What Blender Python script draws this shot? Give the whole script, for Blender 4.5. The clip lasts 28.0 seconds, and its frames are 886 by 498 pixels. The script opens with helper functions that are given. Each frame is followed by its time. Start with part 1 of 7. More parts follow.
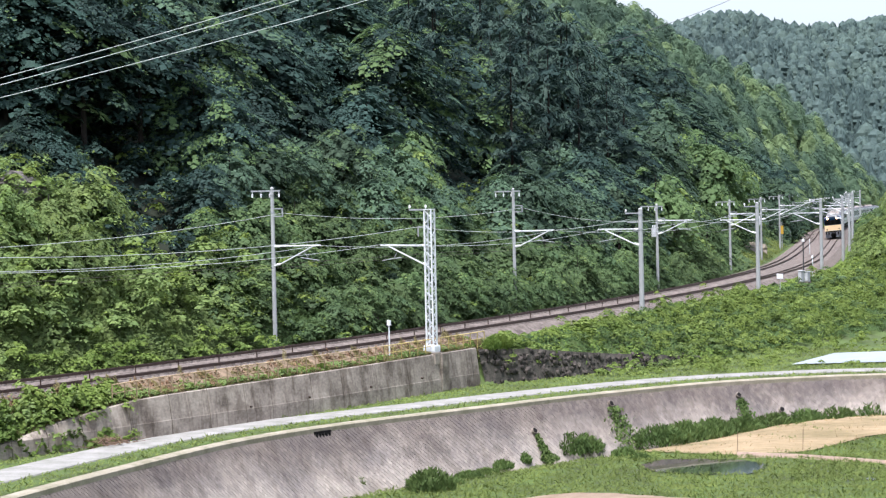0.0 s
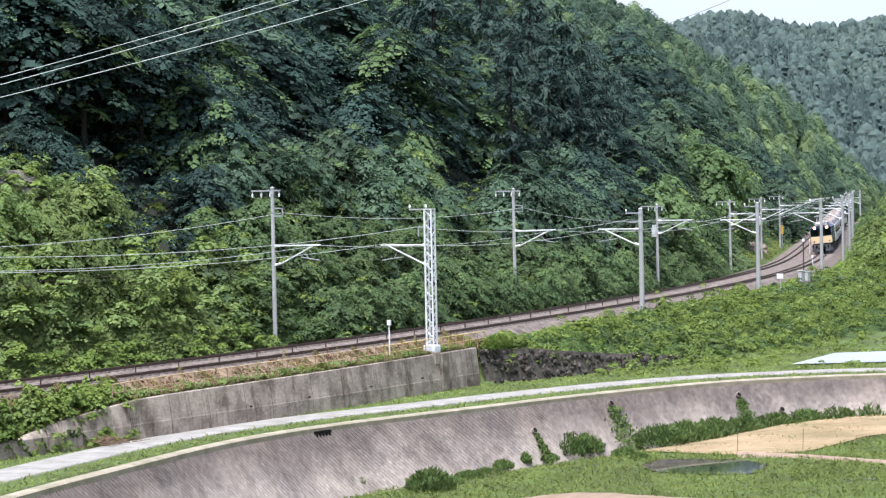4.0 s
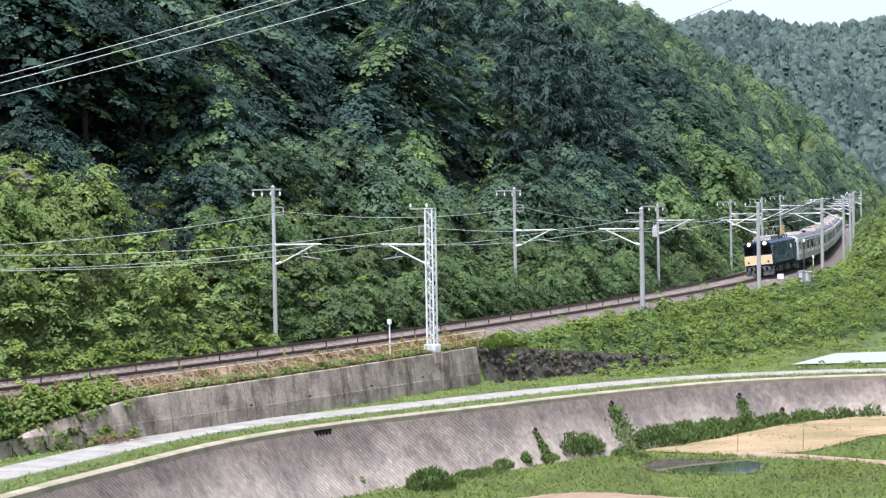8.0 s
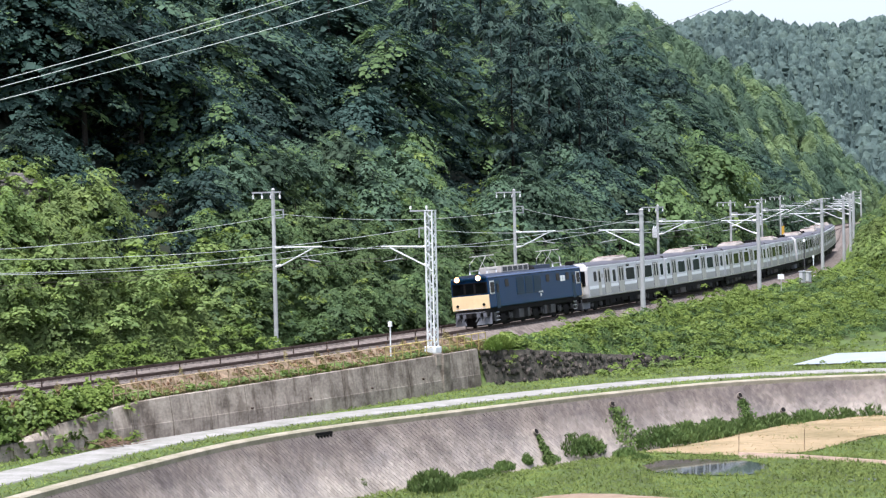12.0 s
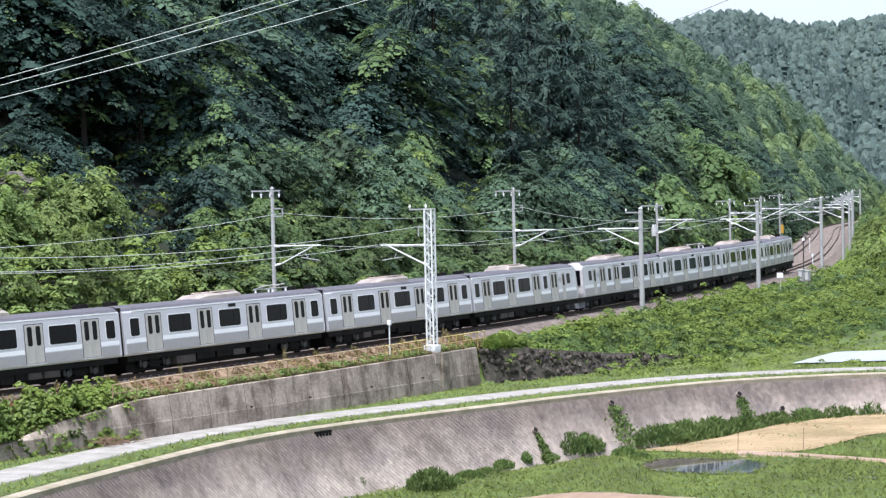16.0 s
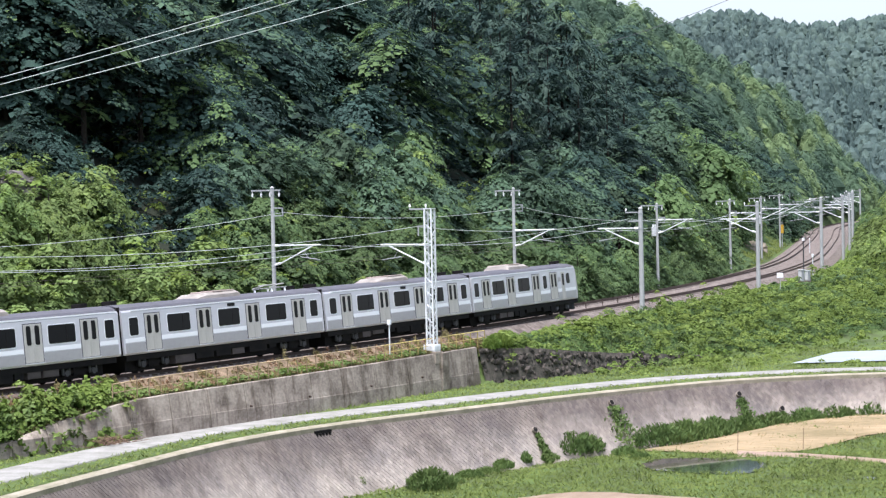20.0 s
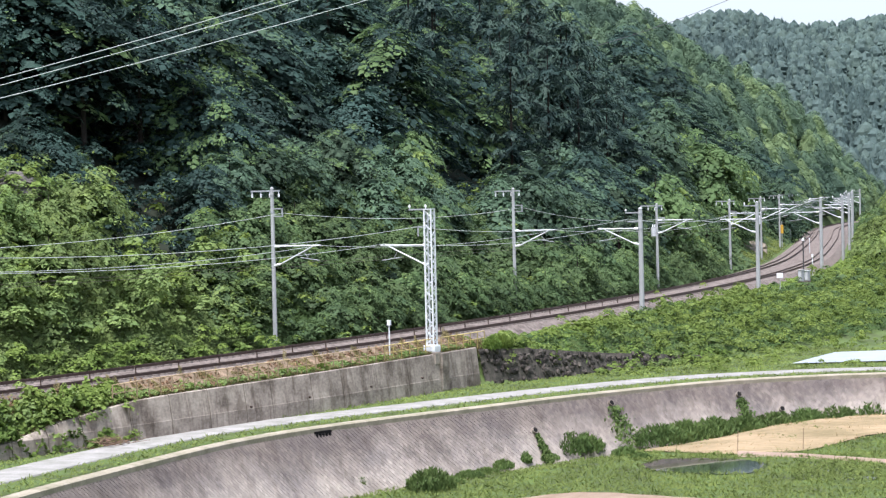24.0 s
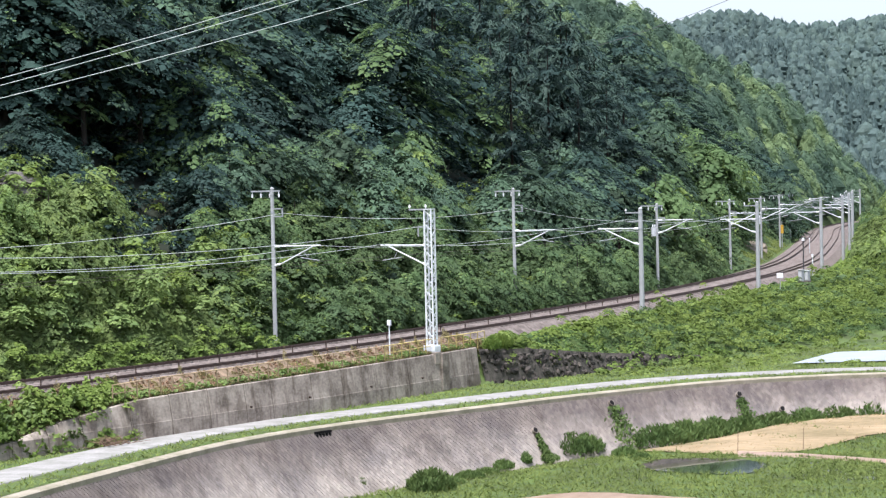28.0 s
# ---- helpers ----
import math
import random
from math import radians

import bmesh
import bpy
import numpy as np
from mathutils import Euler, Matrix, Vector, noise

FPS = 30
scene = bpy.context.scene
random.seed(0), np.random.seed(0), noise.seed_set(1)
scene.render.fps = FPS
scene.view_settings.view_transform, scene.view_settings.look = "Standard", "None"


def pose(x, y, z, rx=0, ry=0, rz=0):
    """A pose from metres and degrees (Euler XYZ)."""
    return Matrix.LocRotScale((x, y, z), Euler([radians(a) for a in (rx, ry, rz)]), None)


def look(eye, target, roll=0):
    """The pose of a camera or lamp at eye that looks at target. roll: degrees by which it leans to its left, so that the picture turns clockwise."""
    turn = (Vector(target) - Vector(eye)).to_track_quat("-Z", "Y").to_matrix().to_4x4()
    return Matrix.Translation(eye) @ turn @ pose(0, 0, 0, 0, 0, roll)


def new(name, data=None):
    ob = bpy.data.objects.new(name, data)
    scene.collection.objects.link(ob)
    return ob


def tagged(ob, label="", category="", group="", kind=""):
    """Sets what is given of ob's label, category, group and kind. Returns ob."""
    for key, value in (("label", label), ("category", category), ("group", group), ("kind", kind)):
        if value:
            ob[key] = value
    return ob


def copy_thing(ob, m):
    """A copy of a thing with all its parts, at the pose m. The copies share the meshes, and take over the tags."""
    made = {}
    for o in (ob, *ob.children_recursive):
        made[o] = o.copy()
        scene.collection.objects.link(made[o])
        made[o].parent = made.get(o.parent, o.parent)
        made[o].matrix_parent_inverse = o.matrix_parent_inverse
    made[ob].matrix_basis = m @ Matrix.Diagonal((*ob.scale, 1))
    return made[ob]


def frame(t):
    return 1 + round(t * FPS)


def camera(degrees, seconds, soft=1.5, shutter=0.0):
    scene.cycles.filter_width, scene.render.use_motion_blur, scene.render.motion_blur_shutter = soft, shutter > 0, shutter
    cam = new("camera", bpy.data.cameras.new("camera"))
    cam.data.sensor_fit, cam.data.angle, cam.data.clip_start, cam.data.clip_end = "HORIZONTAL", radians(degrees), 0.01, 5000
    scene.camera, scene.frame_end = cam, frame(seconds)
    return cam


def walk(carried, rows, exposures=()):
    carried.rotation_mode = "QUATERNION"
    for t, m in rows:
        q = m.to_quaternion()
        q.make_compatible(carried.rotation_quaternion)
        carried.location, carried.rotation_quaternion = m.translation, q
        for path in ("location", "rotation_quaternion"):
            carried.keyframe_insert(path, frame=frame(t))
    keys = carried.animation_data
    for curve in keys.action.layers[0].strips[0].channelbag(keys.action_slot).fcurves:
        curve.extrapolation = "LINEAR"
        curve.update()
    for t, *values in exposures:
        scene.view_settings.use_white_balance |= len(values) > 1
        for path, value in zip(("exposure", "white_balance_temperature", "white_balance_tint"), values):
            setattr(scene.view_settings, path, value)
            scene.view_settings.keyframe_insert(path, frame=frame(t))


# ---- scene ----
# The camera stands on a rise by the valley road, about 15 m above the paddies, and sways a little in the hand.
EYE = (0.0, 0.0, 15.0)
LENS = 21.37
cam = camera(LENS, 28.0, soft=1.3)
FOCAL = 4155.5


def aim(left, up, lean):
    """The standing view, swayed a little to the left and upwards (thousandths of the focal length), with a lean in degrees."""
    yaw, tip = left / FOCAL, 0.0160 - up / FOCAL
    target = (-math.sin(yaw) * 100.0, math.cos(yaw) * 100.0, 15.0 - math.tan(tip) * 100.0)
    return look(EYE, target, -1.266 + lean)


SWAY = [(0, -0.1, 0.5, 0.10), (1, -0.3, 0.35, 0.13), (2, -0.3, 0.4, 0.13), (3, -0.8, 0.75, 0.09), (3.5, -0.2, 0.5, 0.11), (5.5, 0.0, -1.0, 0.15),
        (6, 0.2, -1.3, 0.21), (7, 1.0, -1.5, 0.30), (7.5, 1.35, -1.5, 0.28), (8, 1.4, -1.1, 0.28), (8.5, 2.3, 0.0, 0.26), (9, 1.7, 0.0, 0.26), (10, 2.1, 0.1, 0.25),
        (10.5, 2.1, 0.1, 0.25), (11, 2.9, -1.3, 0.22), (11.5, 3.5, 0.3, 0.0), (12, 1.6, 2.4, 0.0), (12.5, 0.6, 1.1, 0.02), (14.5, 1.9, -0.6, 0.03), (15, 1.2, -0.65, 0.04),
        (16, 0.25, -0.1, 0.0), (17, 0, 0, 0), (18, 0.2, 0.0, 0.0), (19, 0.2, -0.55, 0.05), (20, 0.2, -0.75, 0.06), (21.5, 0.2, -0.55, 0.05), (23.5, -0.1, 0.1, 0.01),
        (25, -0.2, 0.0, 0.01), (26, -0.1, 0.05, 0.01), (27, 0.2, 0.25, 0.01), (28, 0.0, 0.15, 0.0)]
EXPO = 1.08
walk(cam, [(t, aim(a, b, c)) for t, a, b, c in SWAY], exposures=[(0, EXPO, 6000, 15), (28, EXPO, 6000, 15)])

# ---- light: a bright veiled sky, the sun high behind the camera ----
world = bpy.data.worlds.new("sky")
scene.world = world
world.use_nodes = True
wn = world.node_tree
sky = wn.nodes.new("ShaderNodeTexSky")
sky.sky_type = 'NISHITA'
sky.sun_disc = False
SUN_EL, SUN_AZ = 72.0, 205.0
sky.sun_elevation, sky.sun_rotation = radians(SUN_EL), radians(SUN_AZ)
sky.air_density, sky.dust_density, sky.ozone_density = 1.0, 2.0, 1.5
wn.nodes["Background"].inputs["Strength"].default_value = 0.116
veil = wn.nodes.new("ShaderNodeHueSaturation")
veil.inputs["Saturation"].default_value = 0.5
wn.links.new(sky.outputs[0], veil.inputs["Color"])
wn.links.new(veil.outputs[0], wn.nodes["Background"].inputs["Color"])
sun = new("sun", bpy.data.lights.new("sun", 'SUN'))
sun.data.energy, sun.data.angle, sun.data.color = 3.7, radians(20), (1.0, 0.96, 0.90)
_a, _e = radians(SUN_AZ), radians(SUN_EL)
sun.matrix_world = look((math.sin(_a) * math.cos(_e) * 200, math.cos(_a) * math.cos(_e) * 200, math.sin(_e) * 200), (0, 0, 0))

# ---- the plan: two tracks on one curve, a farm road along the river wall ----
BEND = [-0.0021, -0.0022, -0.0020, -0.0014, -0.0020, -0.00166, -0.00164, 0.0000, -0.0006, -0.0006, 0.0006, 0.0008, 0.0010, 0.0012]
S0, S1 = -420.0, 640.0
SG = np.arange(S0, S1 + 0.1, 2.0)
_k = np.interp(SG, np.linspace(-40, 420, 14), BEND)
TH = np.concatenate([[0.0], np.cumsum((_k[1:] + _k[:-1]))])
_i0 = int(-S0 / 2)
TH = TH - TH[_i0] + 0.5320
TX = np.concatenate([[0.0], np.cumsum(np.sin((TH[1:] + TH[:-1]) / 2) * 2.0)])
TY = np.concatenate([[0.0], np.cumsum(np.cos((TH[1:] + TH[:-1]) / 2) * 2.0)])
TX, TY = TX - TX[_i0] - 18.07, TY - TY[_i0] + 124.41
TX = TX + np.interp(SG, [185, 205, 225, 245, 265, 285, 305, 325, 345, 365, 385], [0, -0.08, -0.22, -0.32, -0.22, 0.12, 0.5, 0.66, 0.5, 0.2, 0])    # the far bend, eased
CANT = 0.082
FAR = -3.94


def rail_z(s):
    return 6.58 + 0.00866 * np.clip(s, -200, 500)


def place(s, d):
    """Plan position of the point d metres to the valley side of the near track's axis."""
    th = np.interp(s, SG, TH)
    return np.interp(s, SG, TX) + np.cos(th) * d, np.interp(s, SG, TY) - np.sin(th) * d


def spot(s, d, h=0.0):
    x, y = place(s, d)
    return Vector((float(x), float(y), float(rail_z(s) + h)))


def heading(s):
    return float(np.interp(s, SG, TH))


def stand(s, d, h=0.0, turn=0.0):
    """Pose with x along the track (away from the camera), y to the hill side, on the plan."""
    p = spot(s, d, h)
    return pose(p.x, p.y, p.z, 0, 0, 90 - math.degrees(heading(s)) + turn)


ROAD_AXIS = [(-75, -60), (-52, 10), (-30, 70), (-19.6, 105.5), (-12.2, 125.0), (0.2, 140.8), (7.6, 149.0), (15.5, 156.0), (23.0, 159.4), (30, 160.7), (60, 163), (130, 166), (230, 168)]


def smooth_line(pts, n):
    p = np.array([pts[0]] + list(pts) + [pts[-1]], float)
    out = []
    for i in range(1, len(p) - 2):
        t = np.linspace(0, 1, n, endpoint=False)[:, None]
        a, b, c, d = p[i - 1], p[i], p[i + 1], p[i + 2]
        out.append(0.5 * (2 * b + (c - a) * t + (2 * a - 5 * b + 4 * c - d) * t ** 2 + (3 * b - a - 3 * c + d) * t ** 3))
    return np.vstack(out + [p[-1:]])


RD = smooth_line(ROAD_AXIS, 24)
_dr = np.gradient(RD, axis=0)
_dr /= np.linalg.norm(_dr, axis=1)[:, None]
RN = np.stack([_dr[:, 1], -_dr[:, 0]], 1)          # towards the river
RQ = np.concatenate([[0.0], np.cumsum(np.linalg.norm(np.diff(RD, axis=0), axis=1))])
ROAD_Z = 3.6


def road_side(x, y):
    """Distance from the road's axis, positive on the river side."""
    x, y = np.asarray(x, float), np.asarray(y, float)
    out = np.empty(x.shape)
    fx, fy, fo = x.ravel(), y.ravel(), out.ravel()
    for i in range(0, fx.size, 4000):
        dx, dy = fx[i:i + 4000, None] - RD[:, 0], fy[i:i + 4000, None] - RD[:, 1]
        j = (dx * dx + dy * dy).argmin(1)
        r = np.arange(j.size)
        fo[i:i + 4000] = dx[r, j] * RN[j, 0] + dy[r, j] * RN[j, 1]
    return fo.reshape(x.shape)


def sstep(a, b, v):
    t = np.clip((v - a) / (b - a), 0, 1)
    return t * t * (3 - 2 * t)


def wave(x, y, size, seed=0):
    """Smooth plan noise of about -1 to 1."""
    o = 0.0
    for i, (a, b, c) in enumerate(((1.0, 0.37, 1.3), (-0.62, 0.91, 4.1), (0.23, -1.13, 2.2), (1.31, 0.77, 0.4), (-0.95, -0.8, 5.5))):
        o = o + np.sin((a * x + b * y) * 6.283 / size * (0.8 + 0.17 * i) + c * (seed + 1.7))
    return o / 2.6


REV_TOP, REV_FOOT = 3.9, 6.0                      # the river wall, from the road's axis


def terrace(x, y):
    """How far a point of the valley floor belongs to the paddies, which lie half a metre higher."""
    return sstep(0.015, 0.075, np.asarray(x, float) / y)


WALL_S, WALL_H = [-24, -14, -11, -8, -5, -2, 1, 40], [-2.7, -2.25, -2.05, -1.53, -1.21, -0.96, -0.90, -0.86]     # the retaining wall's top


def field_z(x, y):
    rise = 13.1 * (1 - sstep(5, 48, np.hypot(x, y)))
    return 0.15 + rise + 0.72 * terrace(x, y) * (1 - sstep(131.4, 132.6, y)) + 1.45 * sstep(138, 157, y) * sstep(6, 24, x) * sstep(6.6, 9.4, road_side(x, y))


def ground_z(s, d):
    s, d = np.broadcast_arrays(np.asarray(s, float), np.asarray(d, float))
    x, y = place(s, d)
    zr = rail_z(s)
    e = road_side(x, y)
    bed = zr - 0.75
    # valley side
    low = np.where(e < REV_TOP, ROAD_Z - 0.06, 0.0)
    fz = field_z(x, y)
    drop = np.interp(e, [3.1, 3.7, 6.2, 6.8], [0, 1.5, 4.3, 4.3])
    low = np.where(e > 6.2, np.maximum(fz - 0.75 + 0.75 * sstep(6.2, 7.6, e), ROAD_Z - 4.3), np.where(e > 3.1, ROAD_Z - 0.06 - drop, low))
    toe = np.interp(s, [36, 40, 46, 55, 65, 90, 150, 300], [3.9, 5.6, 7.2, 9.6, 13, 17.5, 21, 24])
    slope = np.clip((d - 2.9) / (toe - 2.9), 0, 1)
    emb = bed + (ROAD_Z - 0.06 - bed) * slope
    near = np.where((d < toe) & (e < 0), emb, low)
    near = np.where((s < 36.2) & (d > 3.35), low, near)
    near = np.where((s < 36.2) & (d <= 3.35), bed + (np.interp(s, WALL_S, WALL_H) + 0.70) * np.clip((d - 2.2) / 0.95, 0, 1), near)
    knoll = 8.2 * np.exp(-((s - 172) / 30) ** 2 - ((d - 12) / 4.2) ** 2) + 7.0 * np.exp(-((s - 235) / 40) ** 2 - ((d - 20) / 8) ** 2)
    near = near + np.where(d > 3, knoll, 0)
    # hill side
    u = np.clip(-d - 7.0, 0, None)
    steep = np.interp(s, [-60, 20, 60, 110, 300, 400], [0.95, 0.9, 0.75, 0.45, 0.5, 1.5])
    foot = np.interp(s, [300, 400], [9, 16])
    h = steep * np.minimum(u, foot) + np.interp(s, [260, 380], [0.66, 0.98]) * np.clip(u - foot, 0, None)
    cap = np.interp(s, [200, 350], [80, 150])
    h = cap * (1 - np.exp(-h / cap)) + wave(x, y, 23) * np.clip(u / 12, 0, 1.2)
    h = h * (1 - sstep(430, 500, s - 62 * (1 - sstep(14, 52, u))))
    far = bed + h
    return np.where((d > 2.9) | ((d > 2.2) & (s < 36.2)), near, np.where(d < -7.0, far, bed))


# ---- materials ----
def mat(name, color, rough=0.8, vary=0.15, size=2.0, bump=0.0, fine=0.0, metal=0.0, spec=0.3, second=None, stretch=None, island=0.0, thing=0.0):
    """A surface with grain at two scales: colour mixed towards second (or darker) by noise, and by piece or thing."""
    m = bpy.data.materials.new(name)
    m.use_nodes = True
    n, l = m.node_tree.nodes, m.node_tree.links
    b = n["Principled BSDF"]
    b.inputs["Roughness"].default_value, b.inputs["Metallic"].default_value = rough, metal
    b.inputs["Specular IOR Level"].default_value = spec
    tc = n.new("ShaderNodeTexCoord")
    vec = tc.outputs["Object"]
    if stretch:
        mp = n.new("ShaderNodeMapping")
        mp.inputs["Scale"].default_value = stretch
        l.new(vec, mp.inputs[0])
        vec = mp.outputs[0]
    second = second or tuple(c * 0.55 for c in color)
    big, small = n.new("ShaderNodeTexNoise"), n.new("ShaderNodeTexNoise")
    big.inputs["Scale"].default_value, big.inputs["Detail"].default_value = 1.0 / size, 5.0
    small.inputs["Scale"].default_value, small.inputs["Detail"].default_value = 9.0 / size, 4.0
    l.new(vec, big.inputs[0]), l.new(vec, small.inputs[0])
    add = n.new("ShaderNodeMath")
    add.operation = 'MULTIPLY_ADD'
    l.new(big.outputs[0], add.inputs[0])
    add.inputs[1].default_value = 0.65
    half = n.new("ShaderNodeMath")
    half.operation = 'MULTIPLY'
    half.inputs[1].default_value = 0.35
    l.new(small.outputs[0], half.inputs[0]), l.new(half.outputs[0], add.inputs[2])
    rng = n.new("ShaderNodeMapRange")
    rng.inputs["From Min"].default_value, rng.inputs["From Max"].default_value = 0.36, 0.64
    rng.inputs["To Max"].default_value = min(1.0, vary * 2.2)
    l.new(add.outputs[0], rng.inputs["Value"])
    mix = n.new("ShaderNodeMix")
    mix.data_type = 'RGBA'
    mix.inputs["A"].default_value, mix.inputs["B"].default_value = (*color, 1), (*second, 1)
    l.new(rng.outputs[0], mix.inputs["Factor"])
    out = mix.outputs["Result"]
    for amount, kind in ((island, 0), (thing, 1)):
        if amount:
            src = n.new("ShaderNodeNewGeometry").outputs["Random Per Island"] if kind == 0 else n.new("ShaderNodeObjectInfo").outputs["Random"]
            hv = n.new("ShaderNodeHueSaturation")
            mr = n.new("ShaderNodeMapRange")
            mr.inputs["To Min"].default_value, mr.inputs["To Max"].default_value = 1 - amount, 1 + amount
            l.new(src, mr.inputs["Value"]), l.new(mr.outputs[0], hv.inputs["Value"]), l.new(out, hv.inputs["Color"])
            mh = n.new("ShaderNodeMapRange")
            mh.inputs["To Min"].default_value, mh.inputs["To Max"].default_value = 0.5 - amount * 0.035, 0.5 + amount * 0.035
            fl = n.new("ShaderNodeMath")
            fl.operation = 'FRACT'
            ml = n.new("ShaderNodeMath")
            ml.operation = 'MULTIPLY'
            ml.inputs[1].default_value = 7.31
            l.new(src, ml.inputs[0]), l.new(ml.outputs[0], fl.inputs[0]), l.new(fl.outputs[0], mh.inputs["Value"]), l.new(mh.outputs[0], hv.inputs["Hue"])
            out = hv.outputs[0]
    l.new(out, b.inputs["Base Color"])
    if bump:
        bp = n.new("ShaderNodeBump")
        bp.inputs["Strength"].default_value, bp.inputs["Distance"].default_value = 0.6, bump
        l.new(small.outputs[0], bp.inputs["Height"]), l.new(bp.outputs[0], b.inputs["Normal"])
    return m


def leaf_mat(name, color, second, island=0.35, thing=0.2, through_light=0.35):
    m = mat(name, color, 0.6, 0.5, 3.0, second=second, island=island, thing=thing, spec=0.10)
    n, l = m.node_tree.nodes, m.node_tree.links
    b = n["Principled BSDF"]
    src = b.inputs["Base Color"].links[0].from_socket
    tr, mx = n.new("ShaderNodeBsdfTranslucent"), n.new("ShaderNodeMixShader")
    l.new(src, tr.inputs["Color"])
    mx.inputs[0].default_value = through_light
    l.new(b.outputs[0], mx.inputs[1]), l.new(tr.outputs[0], mx.inputs[2])
    l.new(mx.outputs[0], n["Material Output"].inputs["Surface"])
    return m


def lamp_mat(name, color, strength):
    m = bpy.data.materials.new(name)
    m.use_nodes = True
    b = m.node_tree.nodes["Principled BSDF"]
    b.inputs["Base Color"].default_value = (*color, 1)
    b.inputs["Emission Color"].default_value, b.inputs["Emission Strength"].default_value = (*color, 1), strength
    return m


M_SOIL = mat("grassy_soil", (0.09, 0.14, 0.035), 0.95, 0.4, 3.0, 0.05, second=(0.05, 0.06, 0.025))
# Near black: the shade under the trees is put into the floor's colour.
M_FLOOR_SHADE = mat("shaded_forest_floor", (0.018, 0.024, 0.014), 0.95, 0.4, 3.0, 0.05)
M_BALLAST = mat("ballast", (0.238, 0.200, 0.178), 0.95, 0.5, 0.55, 0.10, second=(0.075, 0.060, 0.052))
M_SHOULDER = mat("rusty_gravel", (0.27, 0.195, 0.130), 0.95, 0.5, 0.55, 0.08, second=(0.10, 0.078, 0.050))
M_RAIL = mat("rusty_rail", (0.075, 0.05, 0.04), 0.6, 0.3, 0.6, metal=0.3)
M_SLEEPER = mat("sleeper_concrete", (0.20, 0.175, 0.155), 0.9, 0.3, 0.4, 0.01, thing=0.15)
M_CONC = mat("stained_concrete", (0.42, 0.365, 0.305), 0.9, 0.45, 2.0, 0.02, second=(0.17, 0.142, 0.118), stretch=(1, 1, 1.6))
M_REV = mat("river_wall_blocks", (0.40, 0.345, 0.295), 0.92, 0.4, 3.0, 0.015, second=(0.22, 0.195, 0.185), island=0.13, thing=0.13)


def weather_band(m, low, high, dark):
    """Dark weathering that thins out downwards with an uneven edge, on a wall's upper part."""
    n, l = m.node_tree.nodes, m.node_tree.links
    b = n["Principled BSDF"]
    src = b.inputs["Base Color"].links[0].from_socket
    tc, sep, nz = n.new("ShaderNodeNewGeometry"), n.new("ShaderNodeSeparateXYZ"), n.new("ShaderNodeTexNoise")
    nz.inputs["Scale"].default_value, nz.inputs["Detail"].default_value = 0.32, 6.0
    l.new(tc.outputs["Position"], sep.inputs[0]), l.new(tc.outputs["Position"], nz.inputs[0])
    ad = n.new("ShaderNodeMath")
    ad.operation = 'MULTIPLY_ADD'
    ad.inputs[1].default_value = 4.2
    l.new(nz.outputs[0], ad.inputs[0]), l.new(sep.outputs["Z"], ad.inputs[2])
    mr = n.new("ShaderNodeMapRange")
    mr.inputs["From Min"].default_value, mr.inputs["From Max"].default_value = low + 2.1, high + 2.1
    l.new(ad.outputs[0], mr.inputs["Value"])
    mx = n.new("ShaderNodeMix")
    mx.data_type = 'RGBA'
    mx.blend_type = 'MULTIPLY'
    l.new(mr.outputs[0], mx.inputs["Factor"]), l.new(src, mx.inputs["A"])
    mx.inputs["B"].default_value = (*dark, 1)
    l.new(mx.outputs["Result"], b.inputs["Base Color"])


def streaks(m, across, down, amount, dark):
    """Dark drip streaks running down a wall."""
    n, l = m.node_tree.nodes, m.node_tree.links
    b = n["Principled BSDF"]
    src = b.inputs["Base Color"].links[0].from_socket
    g, mp, nz = n.new("ShaderNodeNewGeometry"), n.new("ShaderNodeMapping"), n.new("ShaderNodeTexNoise")
    mp.inputs["Scale"].default_value = (across, across, down)
    nz.inputs["Scale"].default_value, nz.inputs["Detail"].default_value, nz.inputs["Roughness"].default_value = 1.0, 5.0, 0.65
    l.new(g.outputs["Position"], mp.inputs[0]), l.new(mp.outputs[0], nz.inputs[0])
    mr = n.new("ShaderNodeMapRange")
    mr.inputs["From Min"].default_value, mr.inputs["From Max"].default_value, mr.inputs["To Max"].default_value = 0.51, 0.60, amount
    l.new(nz.outputs[0], mr.inputs["Value"])
    mx = n.new("ShaderNodeMix")
    mx.data_type, mx.blend_type = 'RGBA', 'MULTIPLY'
    l.new(mr.outputs[0], mx.inputs["Factor"]), l.new(src, mx.inputs["A"])
    mx.inputs["B"].default_value = (*dark, 1)
    l.new(mx.outputs["Result"], b.inputs["Base Color"])


streaks(M_CONC, 0.55, 0.35, 0.8, (0.50, 0.47, 0.45))
streaks(M_CONC, 2.2, 0.12, 0.45, (0.40, 0.36, 0.33))
streaks(M_REV, 0.9, 0.12, 0.5, (0.55, 0.53, 0.52))
weather_band(M_REV, 0.6, 2.7, (0.46, 0.44, 0.45))
M_ROAD = mat("pale_gravel_road", (0.315, 0.305, 0.29), 0.95, 0.5, 1.2, 0.02, second=(0.19, 0.188, 0.165))
M_COPE = mat("coping_concrete", (0.34, 0.30, 0.235), 0.9, 0.45, 1.0, 0.01, second=(0.20, 0.185, 0.125))
M_POLE = mat("pole_concrete", (0.42, 0.43, 0.43), 0.8, 0.25, 1.5, 0.004, stretch=(1, 1, 0.3))
M_STEEL = mat("galvanised_white_steel", (0.74, 0.76, 0.78), 0.45, 0.15, 0.6, spec=0.5)
M_ARM = mat("galvanised_arm", (0.40, 0.415, 0.43), 0.6, 0.2, 0.4, metal=0.3)
